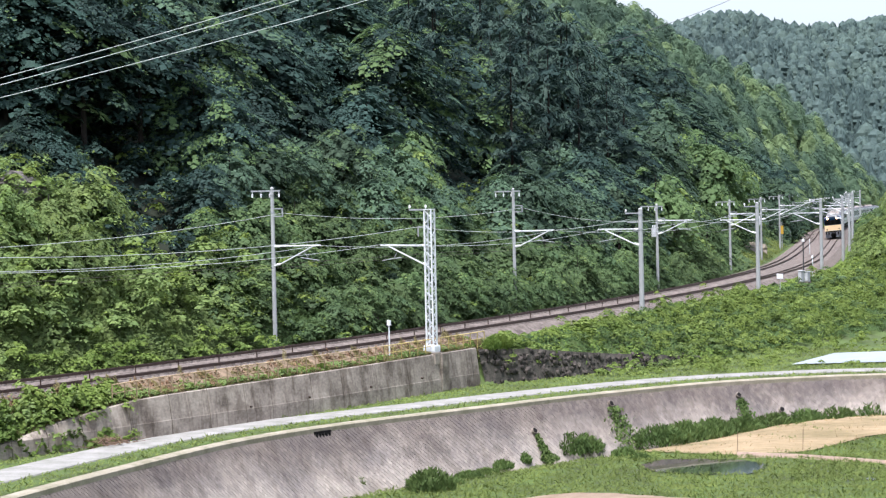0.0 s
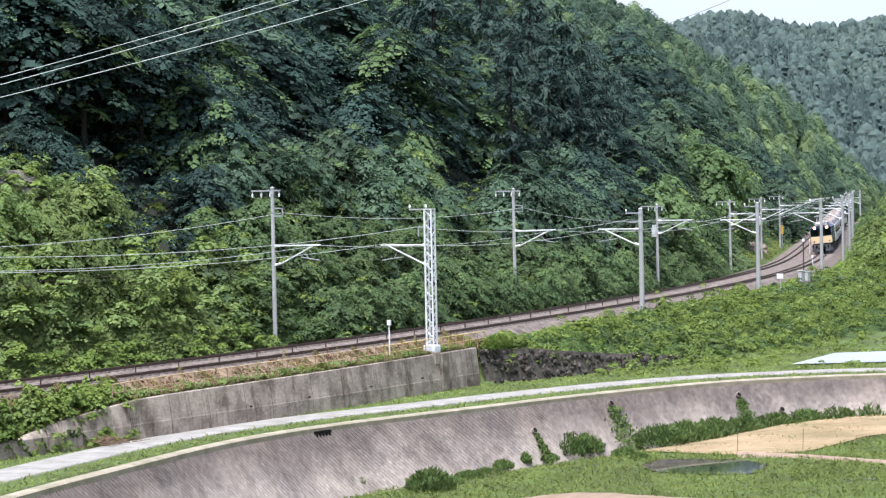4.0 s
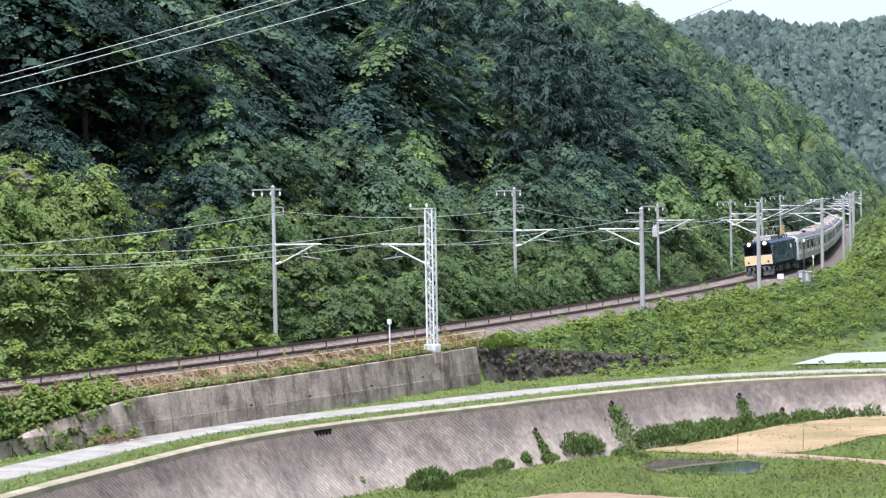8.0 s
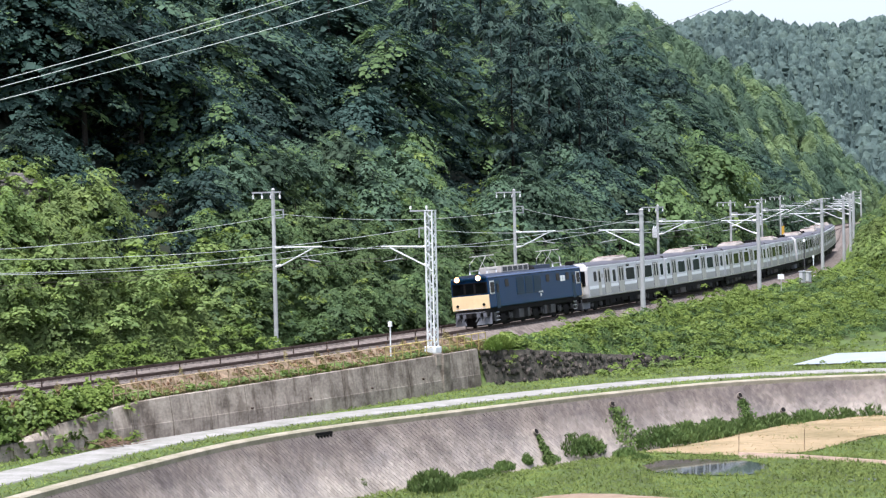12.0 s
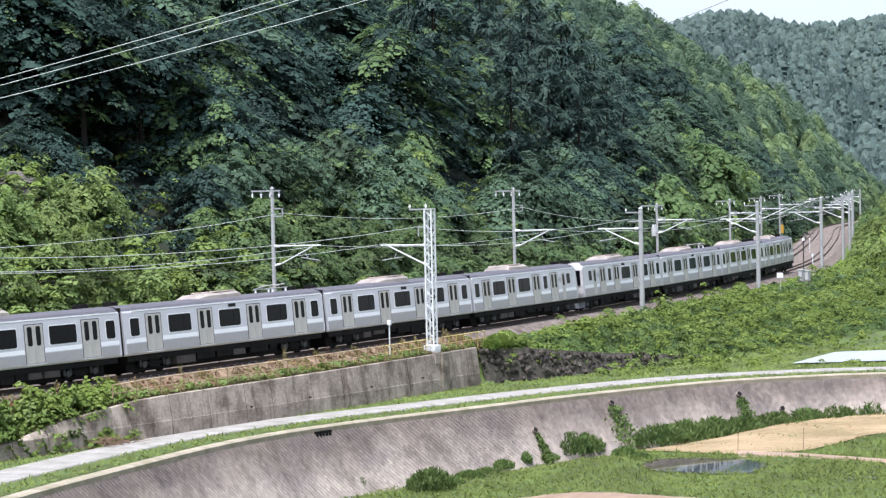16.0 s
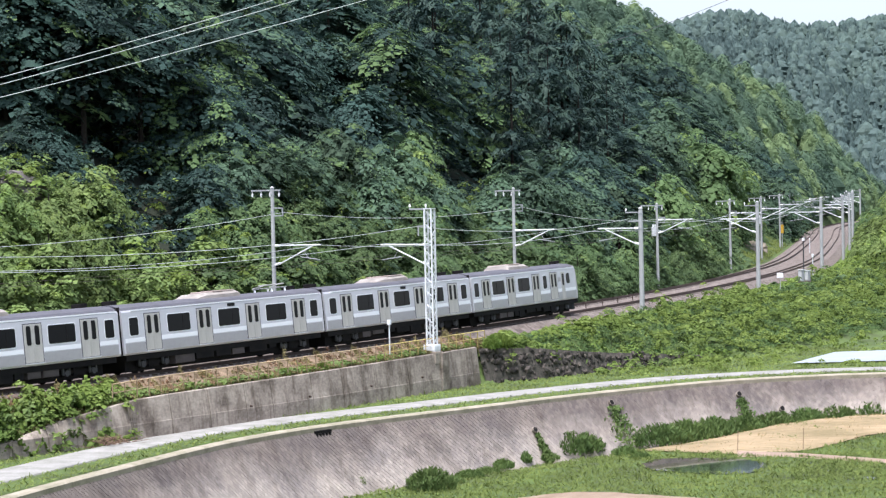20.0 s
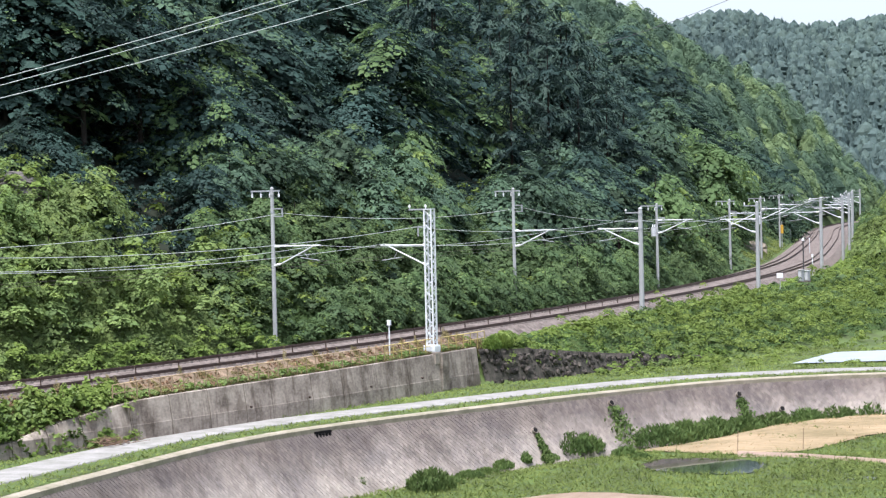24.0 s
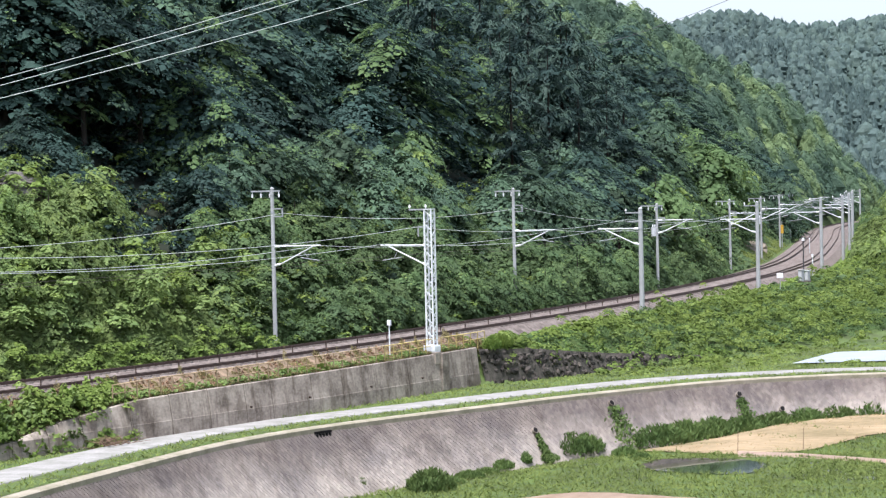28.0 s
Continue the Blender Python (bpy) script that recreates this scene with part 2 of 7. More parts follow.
M_WIRE = mat("dull_wire", (0.42, 0.45, 0.44), 0.5, 0.2, 1.0)
M_BARK = mat("bark", (0.030, 0.024, 0.020), 0.95, 0.4, 0.4, 0.03)
# Blue raised in the next three leaf colours to carry haze and sky light.
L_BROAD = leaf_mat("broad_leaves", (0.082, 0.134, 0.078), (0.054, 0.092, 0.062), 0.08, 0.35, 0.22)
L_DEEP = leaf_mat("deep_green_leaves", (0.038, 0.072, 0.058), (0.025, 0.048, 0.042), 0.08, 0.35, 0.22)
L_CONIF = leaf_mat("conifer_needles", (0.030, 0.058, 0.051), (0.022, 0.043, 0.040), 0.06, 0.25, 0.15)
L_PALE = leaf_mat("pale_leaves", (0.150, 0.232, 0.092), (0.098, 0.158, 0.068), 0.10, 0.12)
# Lighter outer needles: the lit bough ends are put into the colour.
L_CONIF_LIT = leaf_mat("conifer_lit_tips", (0.054, 0.090, 0.068), (0.042, 0.070, 0.057), 0.10, 0.25, 0.2)
L_FRESH = leaf_mat("fresh_leaves", (0.270, 0.360, 0.105), (0.190, 0.270, 0.085), 0.10, 0.12)
L_WEED = leaf_mat("embankment_leaves", (0.196, 0.270, 0.062), (0.102, 0.160, 0.040), 0.14)
# Dark bushes, and an underlayer whose dark tone stands for shade between clumps.
L_DARKWEED_GAPS = leaf_mat("dark_weeds_gap_shade", (0.092, 0.142, 0.050), (0.056, 0.094, 0.036), 0.14)
L_SCRUB = leaf_mat("scrub_leaves", (0.120, 0.184, 0.074), (0.068, 0.112, 0.054), 0.14, 0.2)
L_BUSH = leaf_mat("bank_leaves", (0.188, 0.258, 0.082), (0.102, 0.154, 0.058), 0.18)
L_GRASS = leaf_mat("verge_grass", (0.190, 0.240, 0.066), (0.115, 0.150, 0.044), 0.22)
M_FIELD = mat("mown_straw_field", (0.34, 0.255, 0.155), 0.95, 0.55, 2.2, 0.05, second=(0.17, 0.135, 0.070), stretch=(0.30, 1, 1))
M_EARTH = mat("bare_earth", (0.26, 0.195, 0.145), 0.95, 0.4, 0.9, 0.03, second=(0.19, 0.13, 0.09))
M_WATER = mat("still_water", (0.02, 0.025, 0.018), 0.03, 0.2, 2.0, spec=0.6)


# ---- mesh helpers ----
def mesh_from(name, verts, faces, material):
    me = bpy.data.meshes.new(name)
    me.from_pydata([tuple(v) for v in verts], [], [tuple(f) for f in faces])
    me.materials.append(material)
    me.update()
    return me


def part(name, bm, material, parent=None, label="", kind=""):
    """Links a bmesh (or mesh) as one mesh object under a thing or a part."""
    if isinstance(bm, bmesh.types.BMesh):
        me = bpy.data.meshes.new(name)
        bm.to_mesh(me)
        bm.free()
        me.materials.append(material)
    else:
        me = bm
    ob = new(name, me)
    if parent is not None:
        ob.parent = parent
    return tagged(ob, label, kind=kind)


def thing(name, label, category, group="", m=None):
    ob = new(name)
    ob.empty_display_size = 0.3
    if m is not None:
        ob.matrix_basis = m
    return tagged(ob, label, category, group)


def box(bm, x0, x1, y0, y1, z0, z1, bevel=0.0):
    r = bmesh.ops.create_cube(bm, size=1.0, matrix=Matrix.Translation(((x0 + x1) / 2, (y0 + y1) / 2, (z0 + z1) / 2)) @ Matrix.Diagonal((x1 - x0, y1 - y0, z1 - z0, 1)))
    if bevel:
        es = list({e for v in r["verts"] for e in v.link_edges})
        bmesh.ops.bevel(bm, geom=es, offset=bevel, segments=2, affect='EDGES', profile=0.7)


def rod(bm, a, b, r0, r1=None, n=8):
    a, b = Vector(a), Vector(b)
    q = (b - a).to_track_quat('Z', 'Y').to_matrix().to_4x4()
    bmesh.ops.create_cone(bm, cap_ends=True, segments=n, radius1=r0, radius2=r0 if r1 is None else r1, depth=(b - a).length, matrix=Matrix.Translation((a + b) / 2) @ q)


def boxed(*a, bevel=0.0):
    bm = bmesh.new()
    box(bm, *a, bevel=bevel)
    return bm


def rodded(*a, **k):
    bm = bmesh.new()
    rod(bm, *a, **k)
    return bm


def sweep(name, ss, section, material, closed=True, d0=0.0):
    """A strip with the section [(d, h), ...] carried along the track's curve."""
    ss = np.asarray(ss, float)
    n, verts, faces = len(section), [], []
    for s in ss:
        for d, h in section:
            verts.append(spot(s, d0 + d, h))
    m = n if closed else n - 1
    for i in range(len(ss) - 1):
        for j in range(m):
            a, b = i * n + j, i * n + (j + 1) % n
            faces.append((a, b, b + n, a + n))
    if closed:
        faces += [tuple(range(n))[::-1], tuple(range((len(ss) - 1) * n, len(ss) * n))]
    return mesh_from(name, verts, faces, material)


def road_strip(name, q0, q1, step, section, material, closed=False):
    """A strip with the section [(e, z), ...] carried along the road's axis."""
    qs = np.arange(q0, q1 + step * 0.5, step)
    n, verts, faces = len(section), [], []
    for q in qs:
        x, y = np.interp(q, RQ, RD[:, 0]), np.interp(q, RQ, RD[:, 1])
        nx, ny = np.interp(q, RQ, RN[:, 0]), np.interp(q, RQ, RN[:, 1])
        for e, z in section:
            zz = z(x + nx * e, y + ny * e) if callable(z) else z
            verts.append((x + nx * e, y + ny * e, zz))
    m = n if closed else n - 1
    for i in range(len(qs) - 1):
        for j in range(m):
            a, b = i * n + j, i * n + (j + 1) % n
            faces.append((a, a + n, b + n, b))
    return mesh_from(name, verts, faces, material)


# ---- ground ----
def build_ground():
    ss = np.concatenate([np.arange(-400, -60, 20), np.arange(-60, -22, 2), np.arange(-22, 112, 0.8), np.arange(112, 340, 3), np.arange(340, 641, 20)])
    dd = np.concatenate([np.arange(-300, -60, 12), np.arange(-60, -12, 2.5), np.arange(-12, -7, 1), [-7, -3, 0, 2.2, 2.7, 2.9, 3.15, 3.34, 3.4], np.arange(3.9, 56, 0.55), np.arange(56, 90, 4), np.arange(90, 241, 15)])
    S, D = np.meshgrid(ss, dd, indexing="ij")
    X, Y = place(S, D)
    Z = ground_z(S, D)
    nd = len(dd)
    V = np.stack([X, Y, Z], -1).reshape(-1, 3)
    i, j = np.meshgrid(np.arange(len(ss) - 1), np.arange(nd - 1), indexing="ij")
    a = (i * nd + j).ravel()
    F = np.stack([a, a + 1, a + nd + 1, a + nd], 1)[:, ::-1]
    verts = V.tolist()
    faces = F.tolist()
    # the far plain under it, out to the horizon
    c = len(verts)
    ring = [(math.cos(i * math.pi / 12), math.sin(i * math.pi / 12)) for i in range(24)]
    verts += [(x * 4200, y * 4200, -14.0) for x, y in ring]
    faces.append(tuple(range(c, c + 24)))
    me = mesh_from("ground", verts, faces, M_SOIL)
    me.materials.append(M_FLOOR_SHADE)
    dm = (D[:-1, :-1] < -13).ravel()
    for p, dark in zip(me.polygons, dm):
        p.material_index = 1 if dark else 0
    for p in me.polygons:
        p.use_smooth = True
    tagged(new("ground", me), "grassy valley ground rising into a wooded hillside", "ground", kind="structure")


build_ground()


# ---- the railway ----
def build_tracks():
    ss = np.concatenate([np.arange(-410, -30, 10), np.arange(-30, 330, 2), np.arange(330, 640, 6)])
    sec = [(2.45, -0.80), (1.5, -0.14), (0.0, -0.17), (-1.5, -0.27), (FAR + 1.6, -0.15), (FAR, -0.17), (FAR - 1.6, -0.26), (FAR - 2.7, -0.80)]
    tagged(new("ballast_bed", sweep("ballast_bed", ss, sec, M_BALLAST, closed=False)), "brownish crushed stone ballast under two curved tracks", "ballast", kind="structure")
    ss = np.arange(-4, 38.1, 1.0)
    sec = [(1.62, -0.19), (2.05, -0.42), (2.55, -0.66), (3.1, -0.88)]
    tagged(new("ballast_shoulder", sweep("ballast_shoulder", ss, sec, M_SHOULDER, closed=False)), "rust-brown gravel shoulder between the track and the wall", "ballast", kind="structure")
    ss = np.concatenate([np.arange(-410, -30, 10), np.arange(-30, 330, 2), np.arange(330, 640, 6)])
    for k, c in enumerate((0.0, FAR)):
        track = thing("railway_track", "rusty narrow-gauge track on concrete sleepers, curving along the hill", "railway track", "two tracks")
        for side in (-0.57, 0.57):
            z = side * CANT
            sec = [(side + 0.065, z - 0.16), (side + 0.03, z - 0.12), (side + 0.033, z), (side - 0.033, z), (side - 0.03, z - 0.12), (side - 0.065, z - 0.16)]
            part("rail", sweep("rail", ss, sec, M_RAIL, d0=c), None, track)
        bm = boxed(-0.11, 0.11, -1.0, 1.0, -0.09, 0.09, bevel=0.02)
        me = bpy.data.meshes.new("sleeper")
        bm.to_mesh(me), bm.free()
        me.materials.append(M_SLEEPER)
        for i in range(190):
            s = -24 + i * 0.72
            ob = part("sleeper", me, None, track)
            ob.matrix_basis = stand(s, c, -0.232) @ Matrix.Rotation(-CANT, 4, 'X')


build_tracks()


# ---- road, river wall, retaining wall ----
def build_road():
    me = road_strip("farm_road", 0, RQ[-1], 1.5, [(-1.47, ROAD_Z - 0.1), (-1.42, ROAD_Z + 0.0), (-0.1, ROAD_Z + 0.04), (1.22, ROAD_Z + 0.0), (1.27, ROAD_Z - 0.1)], M_ROAD)
    tagged(new("farm_road", me), "narrow pale gravel farm road along the river wall", "road", kind="structure")
    me = road_strip("wall_coping", 60, 420, 1.5, [(3.38, ROAD_Z - 0.4), (3.40, ROAD_Z - 0.02), (3.86, ROAD_Z - 0.03), (3.98, ROAD_Z - 0.10), (3.98, ROAD_Z - 0.42)], M_COPE)
    tagged(new("wall_coping", me), "pale weathered concrete coping on the river wall", "coping", kind="structure")


build_road()


def road_point(q, e, z):
    x, y = np.interp(q, RQ, RD[:, 0]), np.interp(q, RQ, RD[:, 1])
    return Vector((float(x + np.interp(q, RQ, RN[:, 0]) * e), float(y + np.interp(q, RQ, RN[:, 1]) * e), float(z)))


def rev_foot(q):
    p = road_point(q, REV_FOOT, 0)
    return float(field_z(p.x, p.y)) - 0.55


Q_NEAR = float(RQ[3 * 24])          # where the axis passes its fourth mark, abreast of the wall's left end
REV_UP = ROAD_Z - 0.16


def rev_point(q, v, proud=0.0):
    """A point on the river wall's face, v from 0 at the coping to 1 at the foot."""
    z0 = rev_foot(q)
    e = REV_TOP - 0.02 + (REV_FOOT - REV_TOP) * v * (REV_UP - z0) / 3.9
    return road_point(q, e + proud * 0.85, REV_UP + (z0 - REV_UP) * v + proud * 0.5)


def build_river_wall():
    """Concrete blocks laid on edge in diagonal courses, recessed joints between."""
    qa, qb = Q_NEAR - 22, Q_NEAR + 118
    qs = np.arange(qa - 40, qb + 150, 2.0)
    verts, faces = [], []
    for q in qs:
        verts += [rev_point(q, 0.0, -0.022), rev_point(q, 0.5, -0.022), rev_point(q, 1.0, -0.022)]
    for i in range(len(qs) - 1):
        for j in range(2):
            a = i * 3 + j
            faces.append((a, a + 3, a + 4, a + 1))
    wall = tagged(new("river_wall", mesh_from("river_wall", verts, faces, M_REV)), "sloping river wall of weathered concrete blocks laid diagonally", "river wall", kind="structure")
    rng = random.Random(9)
    half = 0.17                      # half a block's diagonal
    slope = 4.0
    rows = int(slope / half) + 1
    near, rest_v, rest_f = 0, [], []
    for r in range(rows):
        v = (r + 0.5) * half
        q = qa + (half if r % 2 else 0)
        while q < qb:
            ang = [(0, -1), (1, 0), (0, 1), (-1, 0)]
            pts, low = [], []
            lean = 0.012 + rng.uniform(-0.006, 0.006)
            for a, b in ang:
                for rr, pr, dst in ((0.998, (-0.016 if q < Q_NEAR + 45 else -0.004), low), ((0.93 if q < Q_NEAR + 45 else 0.985), 0.010 + lean * (a + b) + rng.uniform(-0.006, 0.008), pts)):
                    vv = min(max((v + b * half * rr) / slope, 0.0), 1.0)
                    dst.append(rev_point(q + a * half * rr, vv, pr))
            vs = [tuple(p) for p in low + pts]
            fs = [(4, 5, 6, 7)] + [(i, (i + 1) % 4, 4 + (i + 1) % 4, 4 + i) for i in range(4)]
            if near < 300 and Q_NEAR + 6 < q < Q_NEAR + 10.5:
                me = mesh_from("block", vs, fs, M_REV)
                part("block", me, None, wall)
                near += 1
            else:
                o = len(rest_v)
                rest_v += vs
                rest_f += [tuple(o + i for i in f) for f in fs]
            q += 2 * half
    part("blocks", mesh_from("blocks", rest_v, rest_f, M_REV), None, wall, kind="stuff")
    # weep holes with their short pipes
    return wall


def wall_top_h(s):
    return float(np.interp(s, WALL_S, WALL_H))


def build_retaining_wall():
    wall = tagged(new("retaining_wall"), "stained grey concrete retaining wall below the track", "retaining wall", kind="structure")
    s = -23.0
    rng = random.Random(4)
    while s < 35.6:
        w = min(rng.choice((3.4, 3.8, 4.2, 2.6)), 35.7 - s)
        bm = bmesh.new()
        n = 5
        rings = []
        for i in range(n + 1):
            t = s + 0.03 + (w - 0.06) * i / n
            h = wall_top_h(t)
            z = float(rail_z(t))
            low = ROAD_Z - 0.5 - z
            pour = ROAD_Z + 0.75 - z
            rings.append([bm.verts.new(spot(t, d, min(hh, h - 0.02) if hh == pour or hh == pour + 0.03 else hh)) for d, hh in ((3.86, low), (3.775, pour), (3.76, pour + 0.03), (3.56, h - 0.04), (3.52, h), (3.18, h), (3.18, low))])
        for a, b in zip(rings, rings[1:]):
            for k in range(7):
                bm.faces.new((a[k], a[(k + 1) % 7], b[(k + 1) % 7], b[k]))
        bm.faces.new(rings[0]), bm.faces.new(rings[-1])
        bmesh.ops.recalc_face_normals(bm, faces=bm.faces)
        part("wall_panel", bm, M_CONC, wall)
        s += w
    # a ledge course low on the wall and the buttress under the lattice pole
    b = boxed(-0.45, 0.45, -0.12, 0.3, -3.2, -0.86, bevel=0.04)
    ob = part("buttress", b, M_CONC, wall)
    ob.matrix_basis = stand(30.6, 3.75, 0)
    for s in (8.0, 14.0, 21.0, 27.5):
        ob = part("weep_pipe", cached_pipe(), None, wall)
        ob.matrix_basis = stand(s, 3.74, -2.2)


_pipe = []


def cached_pipe():
    if not _pipe:
        bm = rodded((0, -0.12, 0), (0, 0.2, 0.02), 0.06, n=10)
        me = bpy.data.meshes.new("weep_pipe")
        bm.to_mesh(me), bm.free()
        me.materials.append(M_RAIL)
        _pipe.append(me)
    return _pipe[0]


M_STONE = mat("dark_stone", (0.085, 0.072, 0.062), 0.95, 0.5, 0.5, 0.06, thing=0.5, second=(0.024, 0.024, 0.019))


def build_masonry():
    """Old dry stone facing that carries the embankment beyond the concrete wall."""
    wall = tagged(new("stone_facing"), "dark rough stone facing half covered by creepers", "stone wall", kind="structure")
    rng = random.Random(12)
    protos = []
    for k in range(6):
        bm = bmesh.new()
        bmesh.ops.create_icosphere(bm, subdivisions=1, radius=0.5)
        for v in bm.verts:
            v.co = Vector((v.co.x * rng.uniform(0.85, 1.15), v.co.y * 0.6, v.co.z * rng.uniform(0.8, 1.1)))
        me = bpy.data.meshes.new("stone")
        bm.to_mesh(me), bm.free()
        me.materials.append(M_STONE)
        protos.append(me)
    back = []
    for s in np.arange(36.0, 62.1, 1.0):
        toe = float(np.interp(s, [36, 40, 46, 55, 65], [3.9, 5.6, 7.2, 9.6, 13]))
        H = float(np.interp(s, [36, 40, 48, 57, 62], [2.3, 2.1, 1.3, 0.6, 0.2]))
        back.append((s, toe, H))
    verts, faces = [], []
    for s, toe, H in back:
        verts += [spot(s, toe + 0.25, ROAD_Z - 0.4 - float(rail_z(s))), spot(s, toe - 0.35, ROAD_Z + H - float(rail_z(s)))]
    for i in range(len(back) - 1):
        faces.append((2 * i, 2 * i + 2, 2 * i + 3, 2 * i + 1))
    part("backing", mesh_from("backing", verts, faces, M_STONE), None, wall)
    n = 0
    s = 36.2
    while s < 61 and n < 300:
        i = min(int(s - 36), len(back) - 2)
        f = s - 36 - i
        toe = back[i][1] + (back[i + 1][1] - back[i][1]) * f
        H = back[i][2] + (back[i + 1][2] - back[i][2]) * f
        rows = max(1, int((H + 0.1) / 0.33))
        for r in range(rows):
            h = ROAD_Z + 0.12 + r * 0.33 + rng.uniform(-0.15, 0.15)
            t = (h - ROAD_Z + 0.4) / (H + 0.4)
            ob = part("stone", protos[rng.randrange(6)], None, wall)
            k = rng.uniform(0.22, 0.72)
            ob.matrix_basis = stand(s + (0.2 if r % 2 else 0) + rng.uniform(-0.2, 0.2), toe + 0.25 - 0.6 * t + rng.uniform(-0.10, 0.04), h - float(rail_z(s)), rng.uniform(-35, 35)) @ Matrix.Rotation(rng.uniform(-0.7, 0.7), 4, "Y") @ Matrix.Diagonal((k * rng.uniform(0.8, 1.5), k, k * rng.uniform(0.7, 1.0), 1))
            n += 1
        s += 0.43


build_river_wall()
build_retaining_wall()
build_masonry()


# ---- fields and ponds on the valley floor ----
def patch(name, near_edge, far_edge, lift, material, label, category, nx=24, ny=10, bump=0.0):
    """A sheet between two plan edges, laid on the valley floor."""
    A, B = smooth_line(near_edge, 8), smooth_line(far_edge, 8)
    verts, faces = [], []
    for i in range(nx + 1):
        t = i / nx
        a = np.array([np.interp(t, np.linspace(0, 1, len(A)), A[:, k]) for k in (0, 1)])
        b = np.array([np.interp(t, np.linspace(0, 1, len(B)), B[:, k]) for k in (0, 1)])
        for j in range(ny + 1):
            p = a + (b - a) * j / ny
            z = float(field_z(p[0], p[1])) + lift + bump * math.sin(p[0] * 3.1 + p[1] * 1.7) * math.sin(p[1] * 2.3)
            verts.append((p[0], p[1], z))
    n = ny + 1
    for i in range(nx):
        for j in range(ny):
            a = i * n + j
            faces.append((a, a + n, a + n + 1, a + 1))
    return tagged(new(name, mesh_from(name, verts, faces, material)), label, category, kind="structure")


STRAW_NEAR = [(11.9, 142.0), (17.3, 139.2), (21.2, 140.0), (24.4, 143.1), (27.2, 145.3), (40, 150)]
STRAW_FAR = [(12.2, 143.2), (16.2, 147.6), (20.1, 150.6), (24.1, 153.4), (28.6, 156.2), (42, 160)]
POND_NEAR = [(10.9, 134.8), (11.6, 131.6), (14.0, 129.6), (16.6, 129.4), (18.2, 133.0)]
POND_FAR = [(11.5, 135.6), (12.2, 137.4), (15.0, 137.6), (17.2, 136.4), (18.1, 134.4)]
EARTH_NEAR = [(2.6, 116.0), (6.0, 115.5), (9.0, 115.0), (13.5, 114.0)]
EARTH_FAR = [(3.6, 120.4), (6.0, 122.0), (9.2, 121.2), (13.2, 118.4)]


def raised(pts):
    """The paddies' outlines, drawn nearer as their terrace lies higher."""
    return [(x * (1 - 0.0485 * float(terrace(x, y))), y * (1 - 0.0485 * float(terrace(x, y)))) for x, y in pts]


POND_NEAR, POND_FAR, EARTH_NEAR, EARTH_FAR = (raised(e) for e in (POND_NEAR, POND_FAR, EARTH_NEAR, EARTH_FAR))
patch("straw_field", STRAW_NEAR, STRAW_FAR, 0.07, M_FIELD, "mown straw-coloured field on the valley floor", "field", bump=0.02)
patch("pond", POND_NEAR, POND_FAR, 0.05, M_WATER, "dark still water in a small paddy pond", "pond")
patch("bare_field", EARTH_NEAR, EARTH_FAR, 0.06, M_EARTH, "bare brown earth of a dry field", "field", bump=0.02)
PADDY_NEAR = [(18.6, 125.9), (21, 125.4), (26, 124.4), (34, 123)]
PADDY_FAR = [(20.2, 134.6), (22, 134.0), (25, 132.3), (33, 130)]
patch("flooded_paddy", raised(PADDY_NEAR), raised(PADDY_FAR), 0.02, M_WATER, "flooded rice paddy with young green rice", "paddy")
me = mesh_from("upper_paddy", [(24.6, 166.8, ROAD_Z + 0.06), (46.0, 168.8, ROAD_Z + 0.06), (50.0, 183.0, ROAD_Z + 0.06), (29.6, 178.4, ROAD_Z + 0.06)], [(0, 1, 2, 3)], mat("pale_vinyl_sheet", (0.36, 0.40, 0.43), 0.35, 0.2, 2.0, spec=0.4))
tagged(new("mulch_sheet", me), "pale vinyl sheet laid over a field beside the road", "sheet", kind="structure")

# ---- the train ----
M_SILVER = mat("brushed_stainless", (0.62, 0.615, 0.66), 0.34, 0.25, 1.5, metal=0.35, spec=0.5, second=(0.53, 0.52, 0.56), stretch=(0.2, 1, 3))
M_DOOR = mat("door_stainless", (0.56, 0.535, 0.50), 0.42, 0.2, 0.8, metal=0.4)
M_BAND = mat("white_band", (0.86, 0.87, 0.90), 0.4, 0.06, 2.0)
# Grey of the emblem and of the ground's reflection painted below the band.
M_LOWER = mat("grey_reflection_and_emblem", (0.40, 0.39, 0.40), 0.42, 0.15, 2.0, metal=0.3)
M_GLASS = mat("dark_window_glass", (0.0035, 0.004, 0.005), 0.08, 0.2, 1.0, spec=0.12)
M_ROOF = mat("grey_roof", (0.105, 0.105, 0.122), 0.7, 0.3, 1.4, second=(0.07, 0.07, 0.082))
M_MASK = mat("white_cab_front", (0.43, 0.42, 0.42), 0.35, 0.08, 1.5, spec=0.5)
M_AC = mat("dusty_roof_unit", (0.33, 0.30, 0.275), 0.75, 0.4, 0.8, second=(0.19, 0.17, 0.155))
# Paler than the unit: light on its top and right end, as colour.
M_LID_LIT = mat("pinkish_lit_lid", (0.52, 0.43, 0.395), 0.7, 0.35, 0.6, second=(0.44, 0.34, 0.30))
M_UNDER = mat("underfloor_black", (0.009, 0.009, 0.010), 0.8, 0.4, 0.6, second=(0.018, 0.016, 0.015), spec=0.1)
M_BOX = mat("underfloor_grey_box", (0.085, 0.072, 0.068), 0.75, 0.4, 0.6)
M_BLUE = mat("glossy_blue_paint", (0.006, 0.034, 0.098), 0.26, 0.12, 1.2, 0.010, spec=0.13, second=(0.002, 0.030, 0.076))
